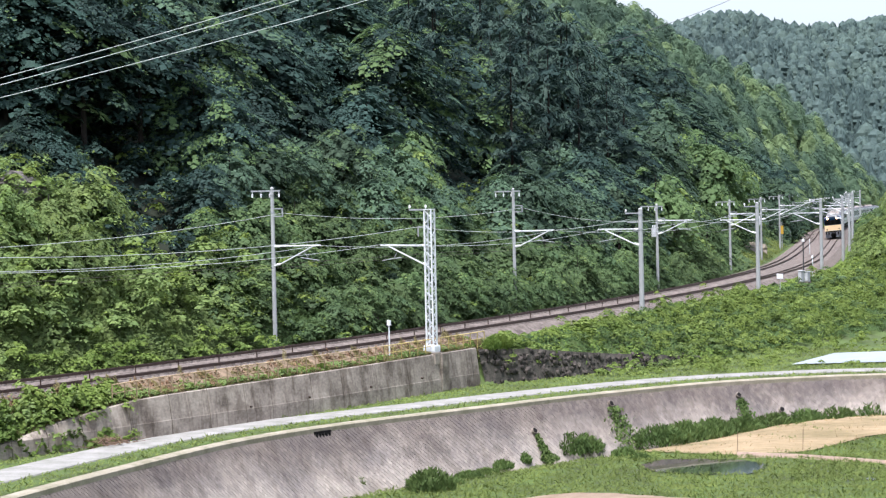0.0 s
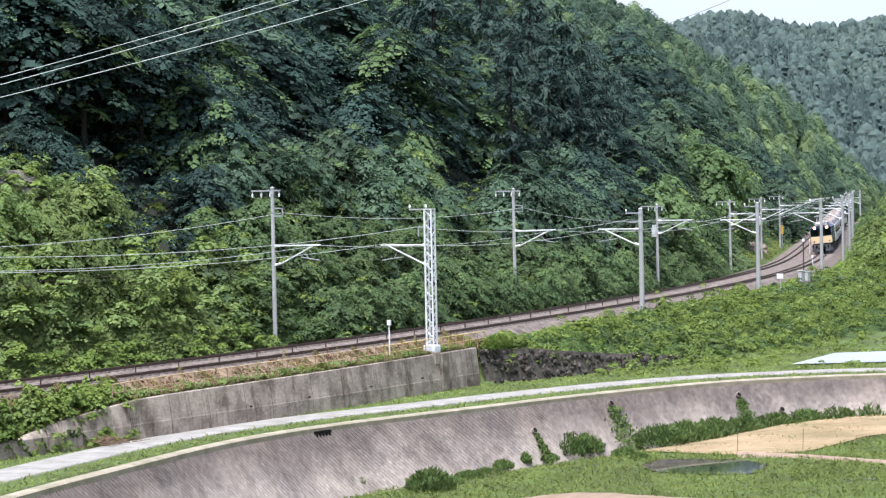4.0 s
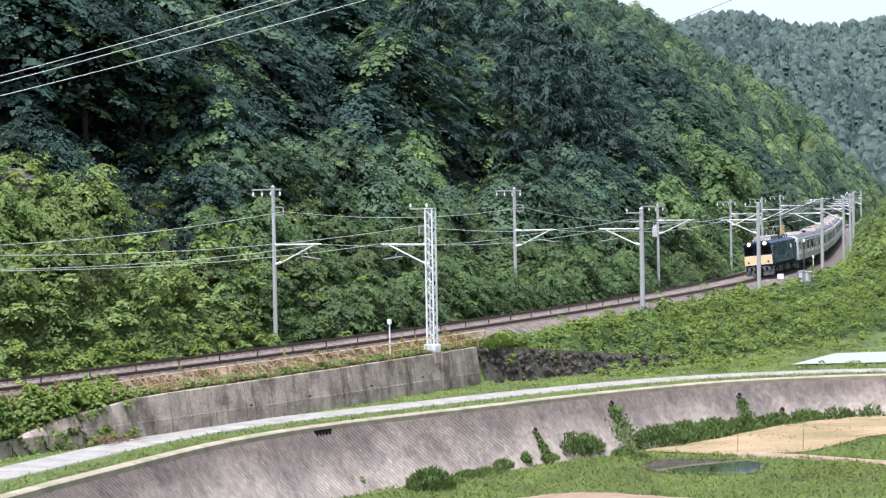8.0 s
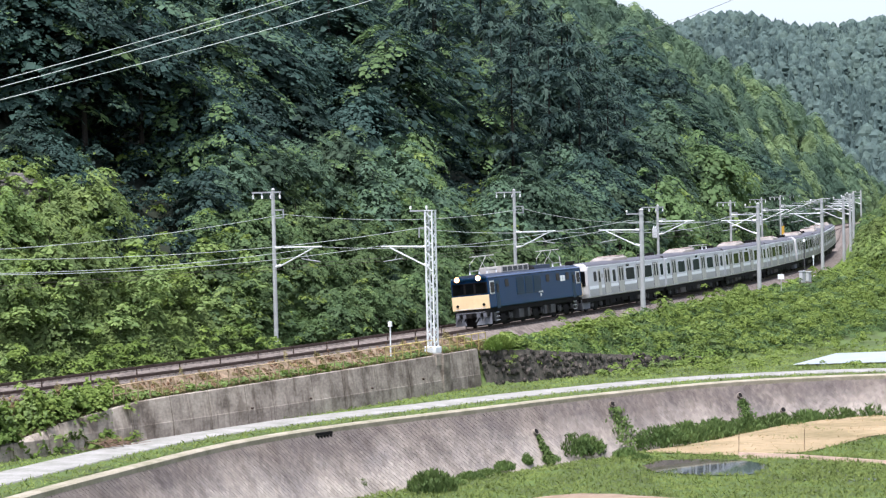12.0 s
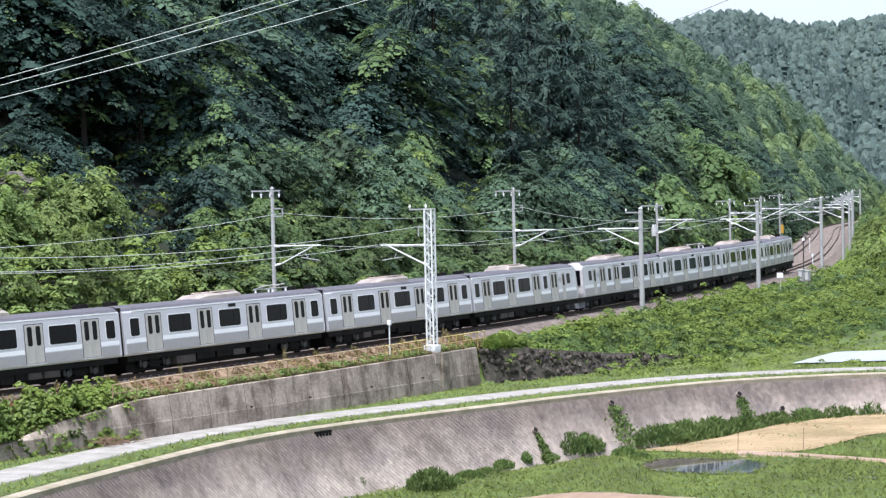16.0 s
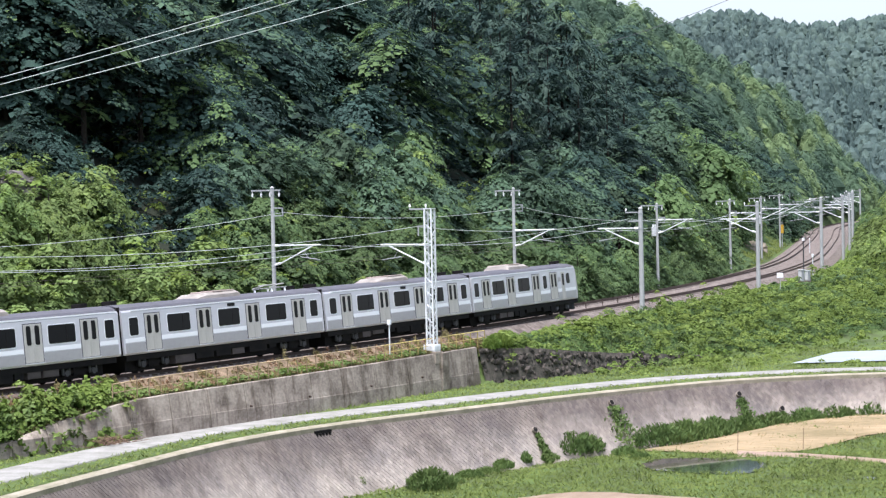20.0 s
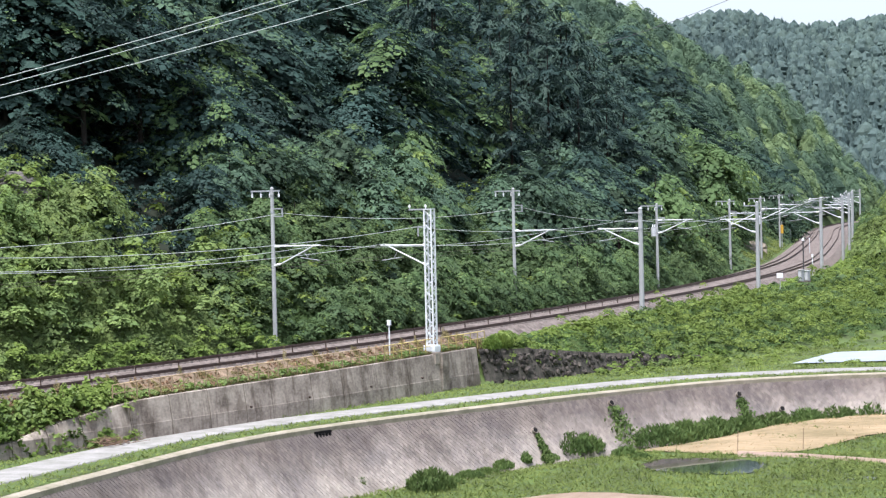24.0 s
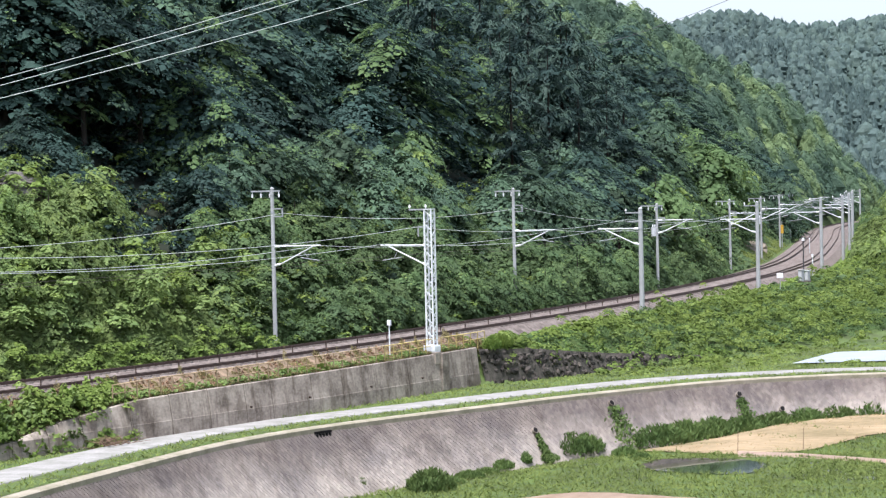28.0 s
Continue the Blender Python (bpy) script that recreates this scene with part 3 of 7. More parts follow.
# Pale blue for the highlight on the rounded roof edge, painted as a strip.
M_EDGE_HIGHLIGHT = mat("pale_blue_edge_highlight", (0.16, 0.22, 0.42), 0.3, 0.15, 0.8, spec=0.5)
M_GREYBOX = mat("dusty_grey_case", (0.075, 0.078, 0.082), 0.7, 0.4, 0.5, second=(0.04, 0.038, 0.036))
M_BLUE2 = mat("recessed_blue", (0.002, 0.026, 0.062), 0.4, 0.15, 0.5, spec=0.2)
M_CREAM = mat("cream_paint", (0.84, 0.62, 0.36), 0.35, 0.1, 1.0, spec=0.5)
M_LOCOROOF = mat("loco_roof", (0.045, 0.060, 0.095), 0.6, 0.25, 1.0)
M_LIGHTGREY = mat("light_grey_metal", (0.62, 0.63, 0.65), 0.45, 0.2, 0.7)
M_PLOUGH = mat("grey_plough", (0.15, 0.155, 0.175), 0.5, 0.3, 0.6)
M_HEAD = lamp_mat("lit_headlamp", (1.0, 0.80, 0.58), 12.0)
# Glowing ring added round the lens for the headlamp's orange glare.
M_LAMP_GLOW = lamp_mat("lamp_glow_ring", (1.0, 0.42, 0.13), 1.1)
M_WHITE = mat("white_lettering", (0.85, 0.86, 0.88), 0.5, 0.05, 1.0)
M_PANTO = mat("weathered_pantograph", (0.42, 0.42, 0.40), 0.6, 0.3, 0.4, metal=0.3)
M_HOUSING = mat("dusty_roof_housing", (0.52, 0.50, 0.47), 0.7, 0.3, 0.7, second=(0.32, 0.27, 0.26))
M_RUSTY = mat("rusty_coupler", (0.50, 0.40, 0.34), 0.7, 0.4, 0.4)


def shell(length, sections, x0):
    """A tube with the cross-section [(y, z), ...] from x0 over length, its ends closed."""
    bm = bmesh.new()
    rings = []
    for x in (x0, x0 + length):
        rings.append([bm.verts.new((x, y, z)) for y, z in sections])
    n = len(sections)
    for i in range(n):
        bm.faces.new((rings[0][i], rings[0][(i + 1) % n], rings[1][(i + 1) % n], rings[1][i]))
    bm.faces.new(rings[0][::-1]), bm.faces.new(rings[1])
    bmesh.ops.recalc_face_normals(bm, faces=bm.faces)
    return bm


BODY = [(-1.40, 1.03), (-1.475, 1.12), (-1.475, 3.30), (-1.40, 3.42), (1.40, 3.42), (1.475, 3.30), (1.475, 1.12), (1.40, 1.03)]
ROOFSEC = [(-1.42, 3.40), (-1.30, 3.55), (-0.95, 3.68), (-0.45, 3.75), (0.45, 3.75), (0.95, 3.68), (1.30, 3.55), (1.42, 3.40)]
_cache = {}


def cached(key, make, material):
    if key not in _cache:
        me = bpy.data.meshes.new(key[0])
        bm = make()
        bm.to_mesh(me), bm.free()
        me.materials.append(material)
        _cache[key] = me
    return _cache[key]


def put(name, me, parent, x=0, y=0, z=0, rz=0, label=""):
    ob = part(name, me, None, parent, label)
    ob.matrix_basis = pose(x, y, z, 0, 0, rz)
    return ob


def rounded_plate(w, h, t, r, n=4):
    """An upright plate with rounded corners, centred, facing y."""
    bm = bmesh.new()
    pts = []
    for cx, cz, a0 in ((w / 2 - r, h / 2 - r, 0), (-w / 2 + r, h / 2 - r, 90), (-w / 2 + r, -h / 2 + r, 180), (w / 2 - r, -h / 2 + r, 270)):
        pts += [(cx + r * math.cos(radians(a0 + 90 * i / n)), cz + r * math.sin(radians(a0 + 90 * i / n))) for i in range(n + 1)]
    a = [bm.verts.new((x, -t, z)) for x, z in pts]
    b = [bm.verts.new((x, t, z)) for x, z in pts]
    bm.faces.new(a), bm.faces.new(b[::-1])
    for i in range(len(pts)):
        bm.faces.new((a[i], b[i], b[(i + 1) % len(pts)], a[(i + 1) % len(pts)]))
    bmesh.ops.recalc_face_normals(bm, faces=bm.faces)
    return bm


def window_mesh(w, h):
    return cached(("window", w, h), lambda: rounded_plate(w, h, 0.02, min(0.11, w * 0.3)), M_GLASS)


def bellows():
    # Wider than real bellows, so that they stand for shade in the gap.
    return cached(("bellows", 1), lambda: boxed(-0.065, 0.065, -1.1, 1.1, 1.1, 3.35, bevel=0.03), M_UNDER)


def insulator():
    return cached(("insulator", 1), lambda: rodded((0, 0, 0), (0, 0, 0.2), 0.07, 0.05), M_WHITE)


def bogie(parent, x, wheelbase=2.1, r=0.46):
    b = put("bogie", cached(("bogie_frame", wheelbase), lambda: bogie_frame(wheelbase), M_UNDER), parent, x, 0, 0, label="dark cast bogie")
    for dx in (-wheelbase / 2, wheelbase / 2):
        for y in (-1.09, 1.09):
            put("axle_box", cached(("axle_box", 1), axle_box, M_GREYBOX), b, dx, y, r, label="dusty grey axle box")
        put("wheelset", cached(("wheelset", r), lambda: wheelset(r), M_UNDER), b, dx, 0, r)
    return b


def axle_box():
    bm = bmesh.new()
    rod(bm, (0, -0.09, 0), (0, 0.09, 0), 0.17, 0.15, n=12)
    for x in (-0.24, 0.24):
        rod(bm, (x, 0, -0.1), (x, 0, 0.3), 0.075, n=8)
    return bm


def wheelset(r):
    bm = bmesh.new()
    rod(bm, (0, -0.7, 0), (0, 0.7, 0), 0.08, n=10)
    for y in (-0.58, 0.58):
        rod(bm, (0, y - 0.06, 0), (0, y + 0.06, 0), r, n=20)
        rod(bm, (0, y * 1.15 - 0.1, 0), (0, y * 1.15 + 0.1, 0), 0.16, n=10)
    return bm


def bogie_frame(wb):
    bm = bmesh.new()
    for y in (-0.98, 0.98):
        box(bm, -wb / 2 - 0.35, wb / 2 + 0.35, y - 0.07, y + 0.07, 0.42, 0.62, bevel=0.03)
        box(bm, -0.45, 0.45, y - 0.10, y + 0.10, 0.30, 0.80, bevel=0.03)
        for dx in (-wb / 2, wb / 2):
            box(bm, dx - 0.18, dx + 0.18, y - 0.10, y + 0.10, 0.28, 0.60, bevel=0.03)
            rod(bm, (dx, y, 0.6), (dx, y, 0.85), 0.10, n=8)
    box(bm, -0.25, 0.25, -0.9, 0.9, 0.45, 0.8)
    # dark filler added between the frames, for the shade under the train
    box(bm, -wb / 2 - 0.5, wb / 2 + 0.5, -0.5, 0.5, 0.25, 0.9, bevel=0.05)
    return bm


def door_leaf():
    return boxed(-0.33, 0.33, -0.02, 0.02, -0.97, 0.97, bevel=0.012)


def car_sides(car, doors, windows, bands):
    """Doors, windows and bands on both sides; positions along the car."""
    for sgn in (-1, 1):
        y = 1.475 * sgn
        for x in doors:
            d = put("sliding_door", cached(("door_frame", 1), lambda: boxed(-0.72, 0.72, -0.012, 0.012, -1.02, 1.02), M_ROOF), car, x, y + 0.001 * sgn, 2.16)
            for dx in (-0.335, 0.335):
                lf = put("door_leaf", cached(("door_leaf", 1), door_leaf, M_DOOR), d, dx, 0.004 * sgn, 0)
                lf.matrix_basis = pose(dx, 0.004 * sgn, 0)
            for dx in (-0.32, 0.32):
                put("door_window", window_mesh(0.34, 0.98), d, dx, 0.014 * sgn, 0.40)
            put("door_step", cached(("door_step", 1), lambda: boxed(-0.72, 0.72, -0.03, 0.03, -0.03, 0.03), M_LIGHTGREY), d, 0, 0.02 * sgn, -1.02)
        for x, w in windows:
            f = put("window", window_mesh(w * 1.06, 0.94), car, x, y + 0.004 * sgn, 2.52)
            put("window_frame", cached(("window_frame", w), lambda w=w: rounded_plate(w * 1.06 + 0.11, 1.05, 0.006, 0.13), M_BAND), f, 0, -0.004 * sgn, 0)
            if w > 1.2:
                put("window_bar", cached(("window_bar", 1), lambda: boxed(-0.02, 0.02, -0.01, 0.01, -0.42, 0.42), M_UNDER), f, 0.18 * w, 0.02 * sgn, 0)
        for a, b in bands:
            put("white_band", cached(("band", round(b - a, 2)), lambda a=a, b=b: boxed(-(b - a) / 2, (b - a) / 2, -0.006, 0.006, -0.11, 0.11), M_BAND), car, (a + b) / 2, y + 0.005 * sgn, 1.80)
            # darker strip stands for the ground mirrored in the steel
            put("lower_panel", cached(("lower", round(b - a, 2)), lambda a=a, b=b: boxed(-(b - a) / 2, (b - a) / 2, -0.004, 0.004, -0.26, 0.26), M_LOWER), car, (a + b) / 2, y + 0.003 * sgn, 1.385)
        put("gutter", cached(("gutter", 1), lambda: boxed(-9.05, 9.72, -0.03, 0.03, -0.035, 0.035), M_BAND), car, 0, (1.455) * sgn, 3.375)
    put("side_display", cached(("display", 1), lambda: boxed(-0.35, 0.35, -0.02, 0.02, -0.09, 0.09), M_GLASS), car, 0.3, -1.475, 3.20)


def ac_unit():
    """A cooling unit under a low shroud with long sloping ends."""
    bm = bmesh.new()
    rings = []
    for x, h, w in ((-2.5, 0.02, 0.80), (-1.3, 0.34, 0.98), (1.75, 0.40, 0.98), (2.05, 0.34, 0.96), (2.2, 0.02, 0.92)):
        rings.append([bm.verts.new((x, y * w, 3.64 + z * h)) for y, z in ((-1.05, -0.3), (-1.0, 0.55), (-0.72, 1.0), (0.72, 1.0), (1.0, 0.55), (1.05, -0.3))])
    for a, b in zip(rings, rings[1:]):
        for k in range(6):
            bm.faces.new((a[k], a[(k + 1) % 6], b[(k + 1) % 6], b[k]))
    bm.faces.new(rings[0]), bm.faces.new(rings[-1][::-1])
    bmesh.ops.recalc_face_normals(bm, faces=bm.faces)
    return bm


def ac_lid():
    bm = bmesh.new()
    box(bm, -0.35, 1.7, -0.80, 0.80, 4.0, 4.075, bevel=0.03)
    return bm


def ac_fans():
    bm = bmesh.new()
    for x in (0.15, 1.1):
        rod(bm, (x, 0, 4.06), (x, 0, 4.10), 0.36, n=16)
    return bm


def underfloor(car, seed):
    rng = random.Random(seed)
    x = -5.2
    while x < 5.0:
        w = rng.uniform(0.7, 1.9)
        if x + w > 5.2:
            break
        h = rng.uniform(0.35, 0.62)
        key = ("equipment_box", round(w, 1), round(h, 1))
        put("equipment_box", cached(key, lambda: boxed(-key[1] / 2, key[1] / 2, -1.3, 1.3, -key[2] - 0.12, 0, bevel=0.04), M_BOX if rng.random() < 0.4 else M_UNDER), car, x + w / 2, 0, 1.0)
        x += w + rng.uniform(0.1, 0.5)
    # black box added to give the shade under the car, no real part
    put("underframe_trough", cached(("shade_box", 1), lambda: boxed(-9.1, 9.1, -0.80, 0.80, 0.12, 0.75, bevel=0.05), M_UNDER), car)
    put("floor_frame", cached(("floor_frame", 1), lambda: boxed(-9.6, 9.6, -1.34, 1.34, 0.72, 1.03), M_UNDER), car)


def roof_bits(car, pantograph):
    a = put("roof_unit", cached(("ac", 1), ac_unit, M_AC), car, 0, 0, 0, label="dusty beige roof cooling unit")
    put("unit_lid", cached(("ac_lid", 1), ac_lid, M_LID_LIT), a, label="pinkish lid, its lit top put into the colour")
    put("fan", cached(("fans", 1), ac_fans, M_UNDER), a)
    for x in (-8.9, 8.6):
        put("roof_vent", cached(("vent", 1), lambda: boxed(-0.30, 0.30, -0.30, 0.30, 3.66, 3.98, bevel=0.05), M_UNDER), car, x, 0.0, 0)
    if pantograph:
        p = put("pantograph", cached(("folded_panto", 1), folded_pantograph, M_PANTO), car, 6.6, 0, 0, label="folded pantograph on white insulators")
        for x in (-0.7, 0.7):
            for y in (-0.6, 0.6):
                put("insulator", insulator(), p, x, y, 3.72)


def folded_pantograph():
    bm = bmesh.new()
    for y in (-0.6, 0.6):
        rod(bm, (-0.9, y, 3.95), (0.9, y, 3.95), 0.035, n=6)
        rod(bm, (-0.9, y, 3.98), (0.2, y * 0.8, 4.12), 0.03, n=6)
    rod(bm, (0.2, -0.9, 4.14), (0.2, 0.9, 4.14), 0.04, n=6)
    return bm


def make_mid_car(pantograph, seed):
    car = thing("passenger_car", "stainless steel commuter car with a white band, four doors a side", "train car", "cars of the train")
    part("body", shell(19.76, BODY, -9.88), M_SILVER, car)
    part("roof", shell(19.72, ROOFSEC, -9.86), M_ROOF, car, "ribbed grey roof")
    doors = (-7.23, -2.41, 2.41, 7.23)
    car_sides(car, doors, [(-8.9, 0.72), (-4.82, 1.95), (0, 1.95), (4.82, 1.95), (8.9, 0.72)], [(-9.72, -7.98), (-6.48, -3.16), (-1.66, 1.66), (3.16, 6.48), (7.98, 9.72)])
    for x in (-6.9, 6.9):
        bogie(car, x)
    for x in (-9.93, 9.93):
        put("gangway_bellows", bellows(), car, x)
    # black plates added on the car ends as shade for the gap
    for x in (-9.87, 9.87):
        put("end_wall", cached(("end_wall", 1), lambda: boxed(-0.035, 0.035, -1.36, 1.36, 1.05, 3.6, bevel=0.02), M_UNDER), car, x)
    underfloor(car, seed)
    roof_bits(car, pantograph)
    return car


def cab_nose():
    """The white front: a raked mask that closes the body's end."""
    bm = bmesh.new()
    prof = [(-9.10, 1.03), (-9.48, 1.05), (-9.55, 1.35), (-9.53, 1.95), (-9.35, 3.15), (-9.17, 3.60), (-8.85, 3.73)]
    rows = []
    for y, k in ((-1.475, 0.0), (-1.25, 0.7), (-0.7, 1.0), (0.7, 1.0), (1.25, 0.7), (1.475, 0.0)):
        rows.append([bm.verts.new((-9.10 + (x + 9.10) * (0.68 + 0.32 * k), y * (1.0 if z < 3.2 else 0.93 if z < 3.68 else 0.8), z if z < 3.5 else z - 0.12 * (1 - k))) for x, z in prof])
    for a, b in zip(rows, rows[1:]):
        for i in range(len(prof) - 1):
            bm.faces.new((a[i], a[i + 1], b[i + 1], b[i]))
    bm.faces.new(rows[0]), bm.faces.new(rows[-1][::-1])
    bm.faces.new([r[0] for r in rows]), bm.faces.new([r[-1] for r in rows][::-1])
    bmesh.ops.recalc_face_normals(bm, faces=bm.faces)
    return bm


def cab_glass():
    bm = bmesh.new()
    q = [(-9.545, -0.72, 1.95), (-9.545, 0.72, 1.95), (-9.37, 0.72, 3.12), (-9.37, -0.72, 3.12)]
    for sg in (-1, 1):
        w = [(-9.545, 0.72 * sg, 1.95), (-9.495, 1.30 * sg, 1.95), (-9.35, 1.28 * sg, 3.08), (-9.37, 0.72 * sg, 3.12)]
        a = [bm.verts.new((x - 0.02, y * 1.01, z)) for x, y, z in w]
        b = [bm.verts.new((x + 0.12, y * 0.97, z)) for x, y, z in w]
        bm.faces.new(a), bm.faces.new(b)
        for i in range(4):
            bm.faces.new((a[i], a[(i + 1) % 4], b[(i + 1) % 4], b[i]))
    vs = [bm.verts.new((p[0] - 0.02, p[1], p[2])) for p in q] + [bm.verts.new((p[0] + 0.12, p[1], p[2])) for p in q]
    for f in ((0, 1, 2, 3), (7, 6, 5, 4), (0, 4, 5, 1), (1, 5, 6, 2), (2, 6, 7, 3), (3, 7, 4, 0)):
        bm.faces.new([vs[i] for i in f])
    bmesh.ops.recalc_face_normals(bm, faces=bm.faces)
    return bm


def cab_skirt():
    bm = bmesh.new()
    vs = []
    for x, w in ((-9.5, 0.95), (-8.8, 1.3)):
        for z in (0.25, 1.0):
            for y in (-w, w):
                vs.append(bm.verts.new((x - (0.15 if z < 0.5 else 0), y, z)))
    for f in ((0, 1, 3, 2), (4, 6, 7, 5), (0, 4, 5, 1), (2, 3, 7, 6), (0, 2, 6, 4), (1, 5, 7, 3)):
        bm.faces.new([vs[i] for i in f])
    bmesh.ops.recalc_face_normals(bm, faces=bm.faces)
    return bm


def make_cab_car(seed):
    car = thing("cab_car", "stainless steel end car with a white raked cab front", "train car", "cars of the train")
    part("body", shell(19.03, BODY, -9.15), M_SILVER, car)
    part("roof", shell(18.80, ROOFSEC, -8.95), M_ROOF, car, "ribbed grey roof")
    nose = part("cab_front", cab_nose(), M_MASK, car, "white raked cab front")
    part("windscreen", cab_glass(), M_GLASS, nose)
    part("skirt", cab_skirt(), M_PLOUGH, nose, "grey front skirt")
    for y in (-0.95, 0.95):
        put("tail_lamp", cached(("tail", 1), lambda: rodded((0, 0, 0), (-0.06, 0, 0), 0.09, n=12), M_GLASS), nose, -9.50, y, 1.55)
    doors = (-4.82, -1.45, 3.15, 7.5)
    car_sides(car, doors, [(-3.14, 0.62), (0.83, 1.95), (5.35, 1.95), (9.1, 0.66)], [(-9.1, -7.0), (-6.32, -5.57), (-4.07, -2.2), (-0.70, 2.4), (3.90, 6.75), (8.25, 9.72)])
    for sgn in (-1, 1):
        put("cab_window", window_mesh(0.62, 0.75), car, -7.65, 1.479 * sgn, 2.62)
        cd = put("cab_door", cached(("cab_door", 1), lambda: boxed(-0.32, 0.32, -0.012, 0.012, -0.98, 0.98), M_DOOR), car, -6.66, 1.479 * sgn, 2.15)
        put("door_window", window_mesh(0.36, 0.85), cd, 0, 0.012 * sgn, 0.42)
        put("emblem", cached(("emblem", 1), emblem_small, M_LOWER), car, -5.95, 1.479 * sgn, 2.6)
    for x in (-6.9, 6.9):
        bogie(car, x)
    put("gangway_bellows", bellows(), car, 9.93)
    # black plate added here too, for the gap's shade
    put("end_wall", cached(("end_wall", 1), lambda: boxed(-0.035, 0.035, -1.36, 1.36, 1.05, 3.6, bevel=0.02), M_UNDER), car, 9.87)
    put("coupler", cached(("coupler", 1), lambda: boxed(-0.5, 0.4, -0.15, 0.15, 0.72, 1.0, bevel=0.05), M_RUSTY), car, -9.55)
    underfloor(car, seed)
    roof_bits(car, False)
    return car


def emblem_small():
    bm = bmesh.new()
    box(bm, -0.22, -0.03, -0.005, 0.005, -0.16, 0.16)
    box(bm, 0.03, 0.22, -0.005, 0.005, -0.16, 0.16)
    return bm


LBODY = [(-1.38, 1.32), (-1.40, 1.38), (-1.40, 3.36), (-1.30, 3.48), (1.30, 3.48), (1.40, 3.36), (1.40, 1.38), (1.38, 1.32)]


def raised_pantograph():
    """A diamond pantograph, raised to the wire."""
    bm = bmesh.new()
    for y in (-0.65, 0.65):
        rod(bm, (-0.9, y, 3.95), (0.9, y, 3.95), 0.035, n=6)
        for sx in (-1, 1):
            rod(bm, (0.75 * sx, y, 3.98), (1.1 * sx, y * 0.75, 4.42), 0.028, n=6)
            rod(bm, (1.1 * sx, y * 0.75, 4.42), (0.18 * sx, y * 0.6, 4.92), 0.024, n=6)
    for sx in (-0.2, 0.2):
        rod(bm, (sx, -0.85, 4.95), (sx, 0.85, 4.95), 0.035, n=6)
    return bm


def make_loco():
    L = thing("electric_locomotive", "glossy blue electric locomotive with cream nose panels and lit headlamps", "locomotive")
    part("body", shell(17.5, LBODY, -8.75), M_BLUE, L)
    part("roof", shell(17.3, [(-1.32, 3.46), (-1.1, 3.60), (-0.6, 3.68), (0.6, 3.68), (1.1, 3.60), (1.32, 3.46)], -8.65), M_LOCOROOF, L, "dark blue-grey roof")
    for sgn in (-1, 1):
        # strip added to stand for the sky's glint along the edge
        put("roof_edge", cached(("roof_edge", 1), lambda: boxed(-8.7, 8.7, -0.05, 0.05, -0.05, 0.05, bevel=0.03), M_EDGE_HIGHLIGHT), L, 0, 1.37 * sgn, 3.45, label="pale blue strip painting the highlight along the roof edge")
        for i in range(3):
            lv = put("louvre_panel", cached(("louvre_panel", 1), lambda: boxed(-0.68, 0.68, -0.01, 0.01, -0.62, 0.62), M_BLUE2), L, -3.1 + i * 1.58, 1.402 * sgn, 2.62)
            for k in range(8):
                put("slat", cached(("slat", 1), lambda: boxed(-0.66, 0.66, -0.018, 0.018, -0.035, 0.035), M_BLUE2), lv, 0, 0.012 * sgn, -0.53 + k * 0.15)
        for x in (-5.5, 2.1, 4.1, 6.0):
            put("side_window", window_mesh(0.62, 0.52), L, x, 1.402 * sgn, 2.92)
        for x in (-8.1, 8.1):
            w = put("cab_window", cached(("cab_w_frame", 1), lambda: boxed(-0.40, 0.40, -0.012, 0.012, -0.46, 0.46, bevel=0.02), M_LIGHTGREY), L, x, 1.402 * sgn, 2.72, label="side window in a silver frame")
            put("pane", window_mesh(0.62, 0.74), w, 0, 0.014 * sgn, 0)
        for x in (-7.2, 7.2):
            dr = put("cab_door", cached(("loco_door", 1), lambda: boxed(-0.30, 0.30, -0.01, 0.01, -0.95, 0.95), M_BLUE2), L, x, 1.402 * sgn, 2.2)
            put("pane", window_mesh(0.34, 0.6), dr, 0, 0.01 * sgn, 0.45)
        e = put("emblem", cached(("emblem_big", 1), emblem_big, M_WHITE), L, 5.05, 1.405 * sgn, 2.86, label="white emblem of two plain blocks")
        put("number_plate", cached(("plate", 1), lambda: boxed(-0.42, 0.42, -0.01, 0.01, -0.07, 0.07), M_LIGHTGREY), L, 0.6, 1.405 * sgn, 2.02)
        put("builder_plate", cached(("plate2", 1), lambda: boxed(-0.12, 0.12, -0.01, 0.01, -0.1, 0.1), M_LIGHTGREY), L, 0.6, 1.405 * sgn, 1.78)
    for end in (-1, 1):
        rz = 0 if end < 0 else 180
        f = put("cream_panel", cached(("cream", 1), lambda: boxed(-8.84, -8.74, -1.405, 1.405, 1.30, 2.26, bevel=0.03), M_CREAM), L, 0, 0, 0, rz, "cream nose panel")
        w = put("windscreen_band", cached(("screen_band", 1), lambda: boxed(-8.80, -8.74, -1.34, 1.34, 2.36, 3.14, bevel=0.02), M_UNDER), L, 0, 0, 0, rz)
        for y in (-0.86, 0.0, 0.86):
            put("windscreen", cached(("screen", y == 0), lambda: boxed(-0.02, 0.02, -0.40 if y else -0.3, 0.40 if y else 0.3, -0.33, 0.33, bevel=0.015), M_GLASS), w, -8.81, y, 2.75)
        put("brow", cached(("brow", 1), lambda: boxed(-8.95, -8.7, -1.3, 1.3, 3.36, 3.46, bevel=0.03), M_BLUE2), L, 0, 0, 0, rz)
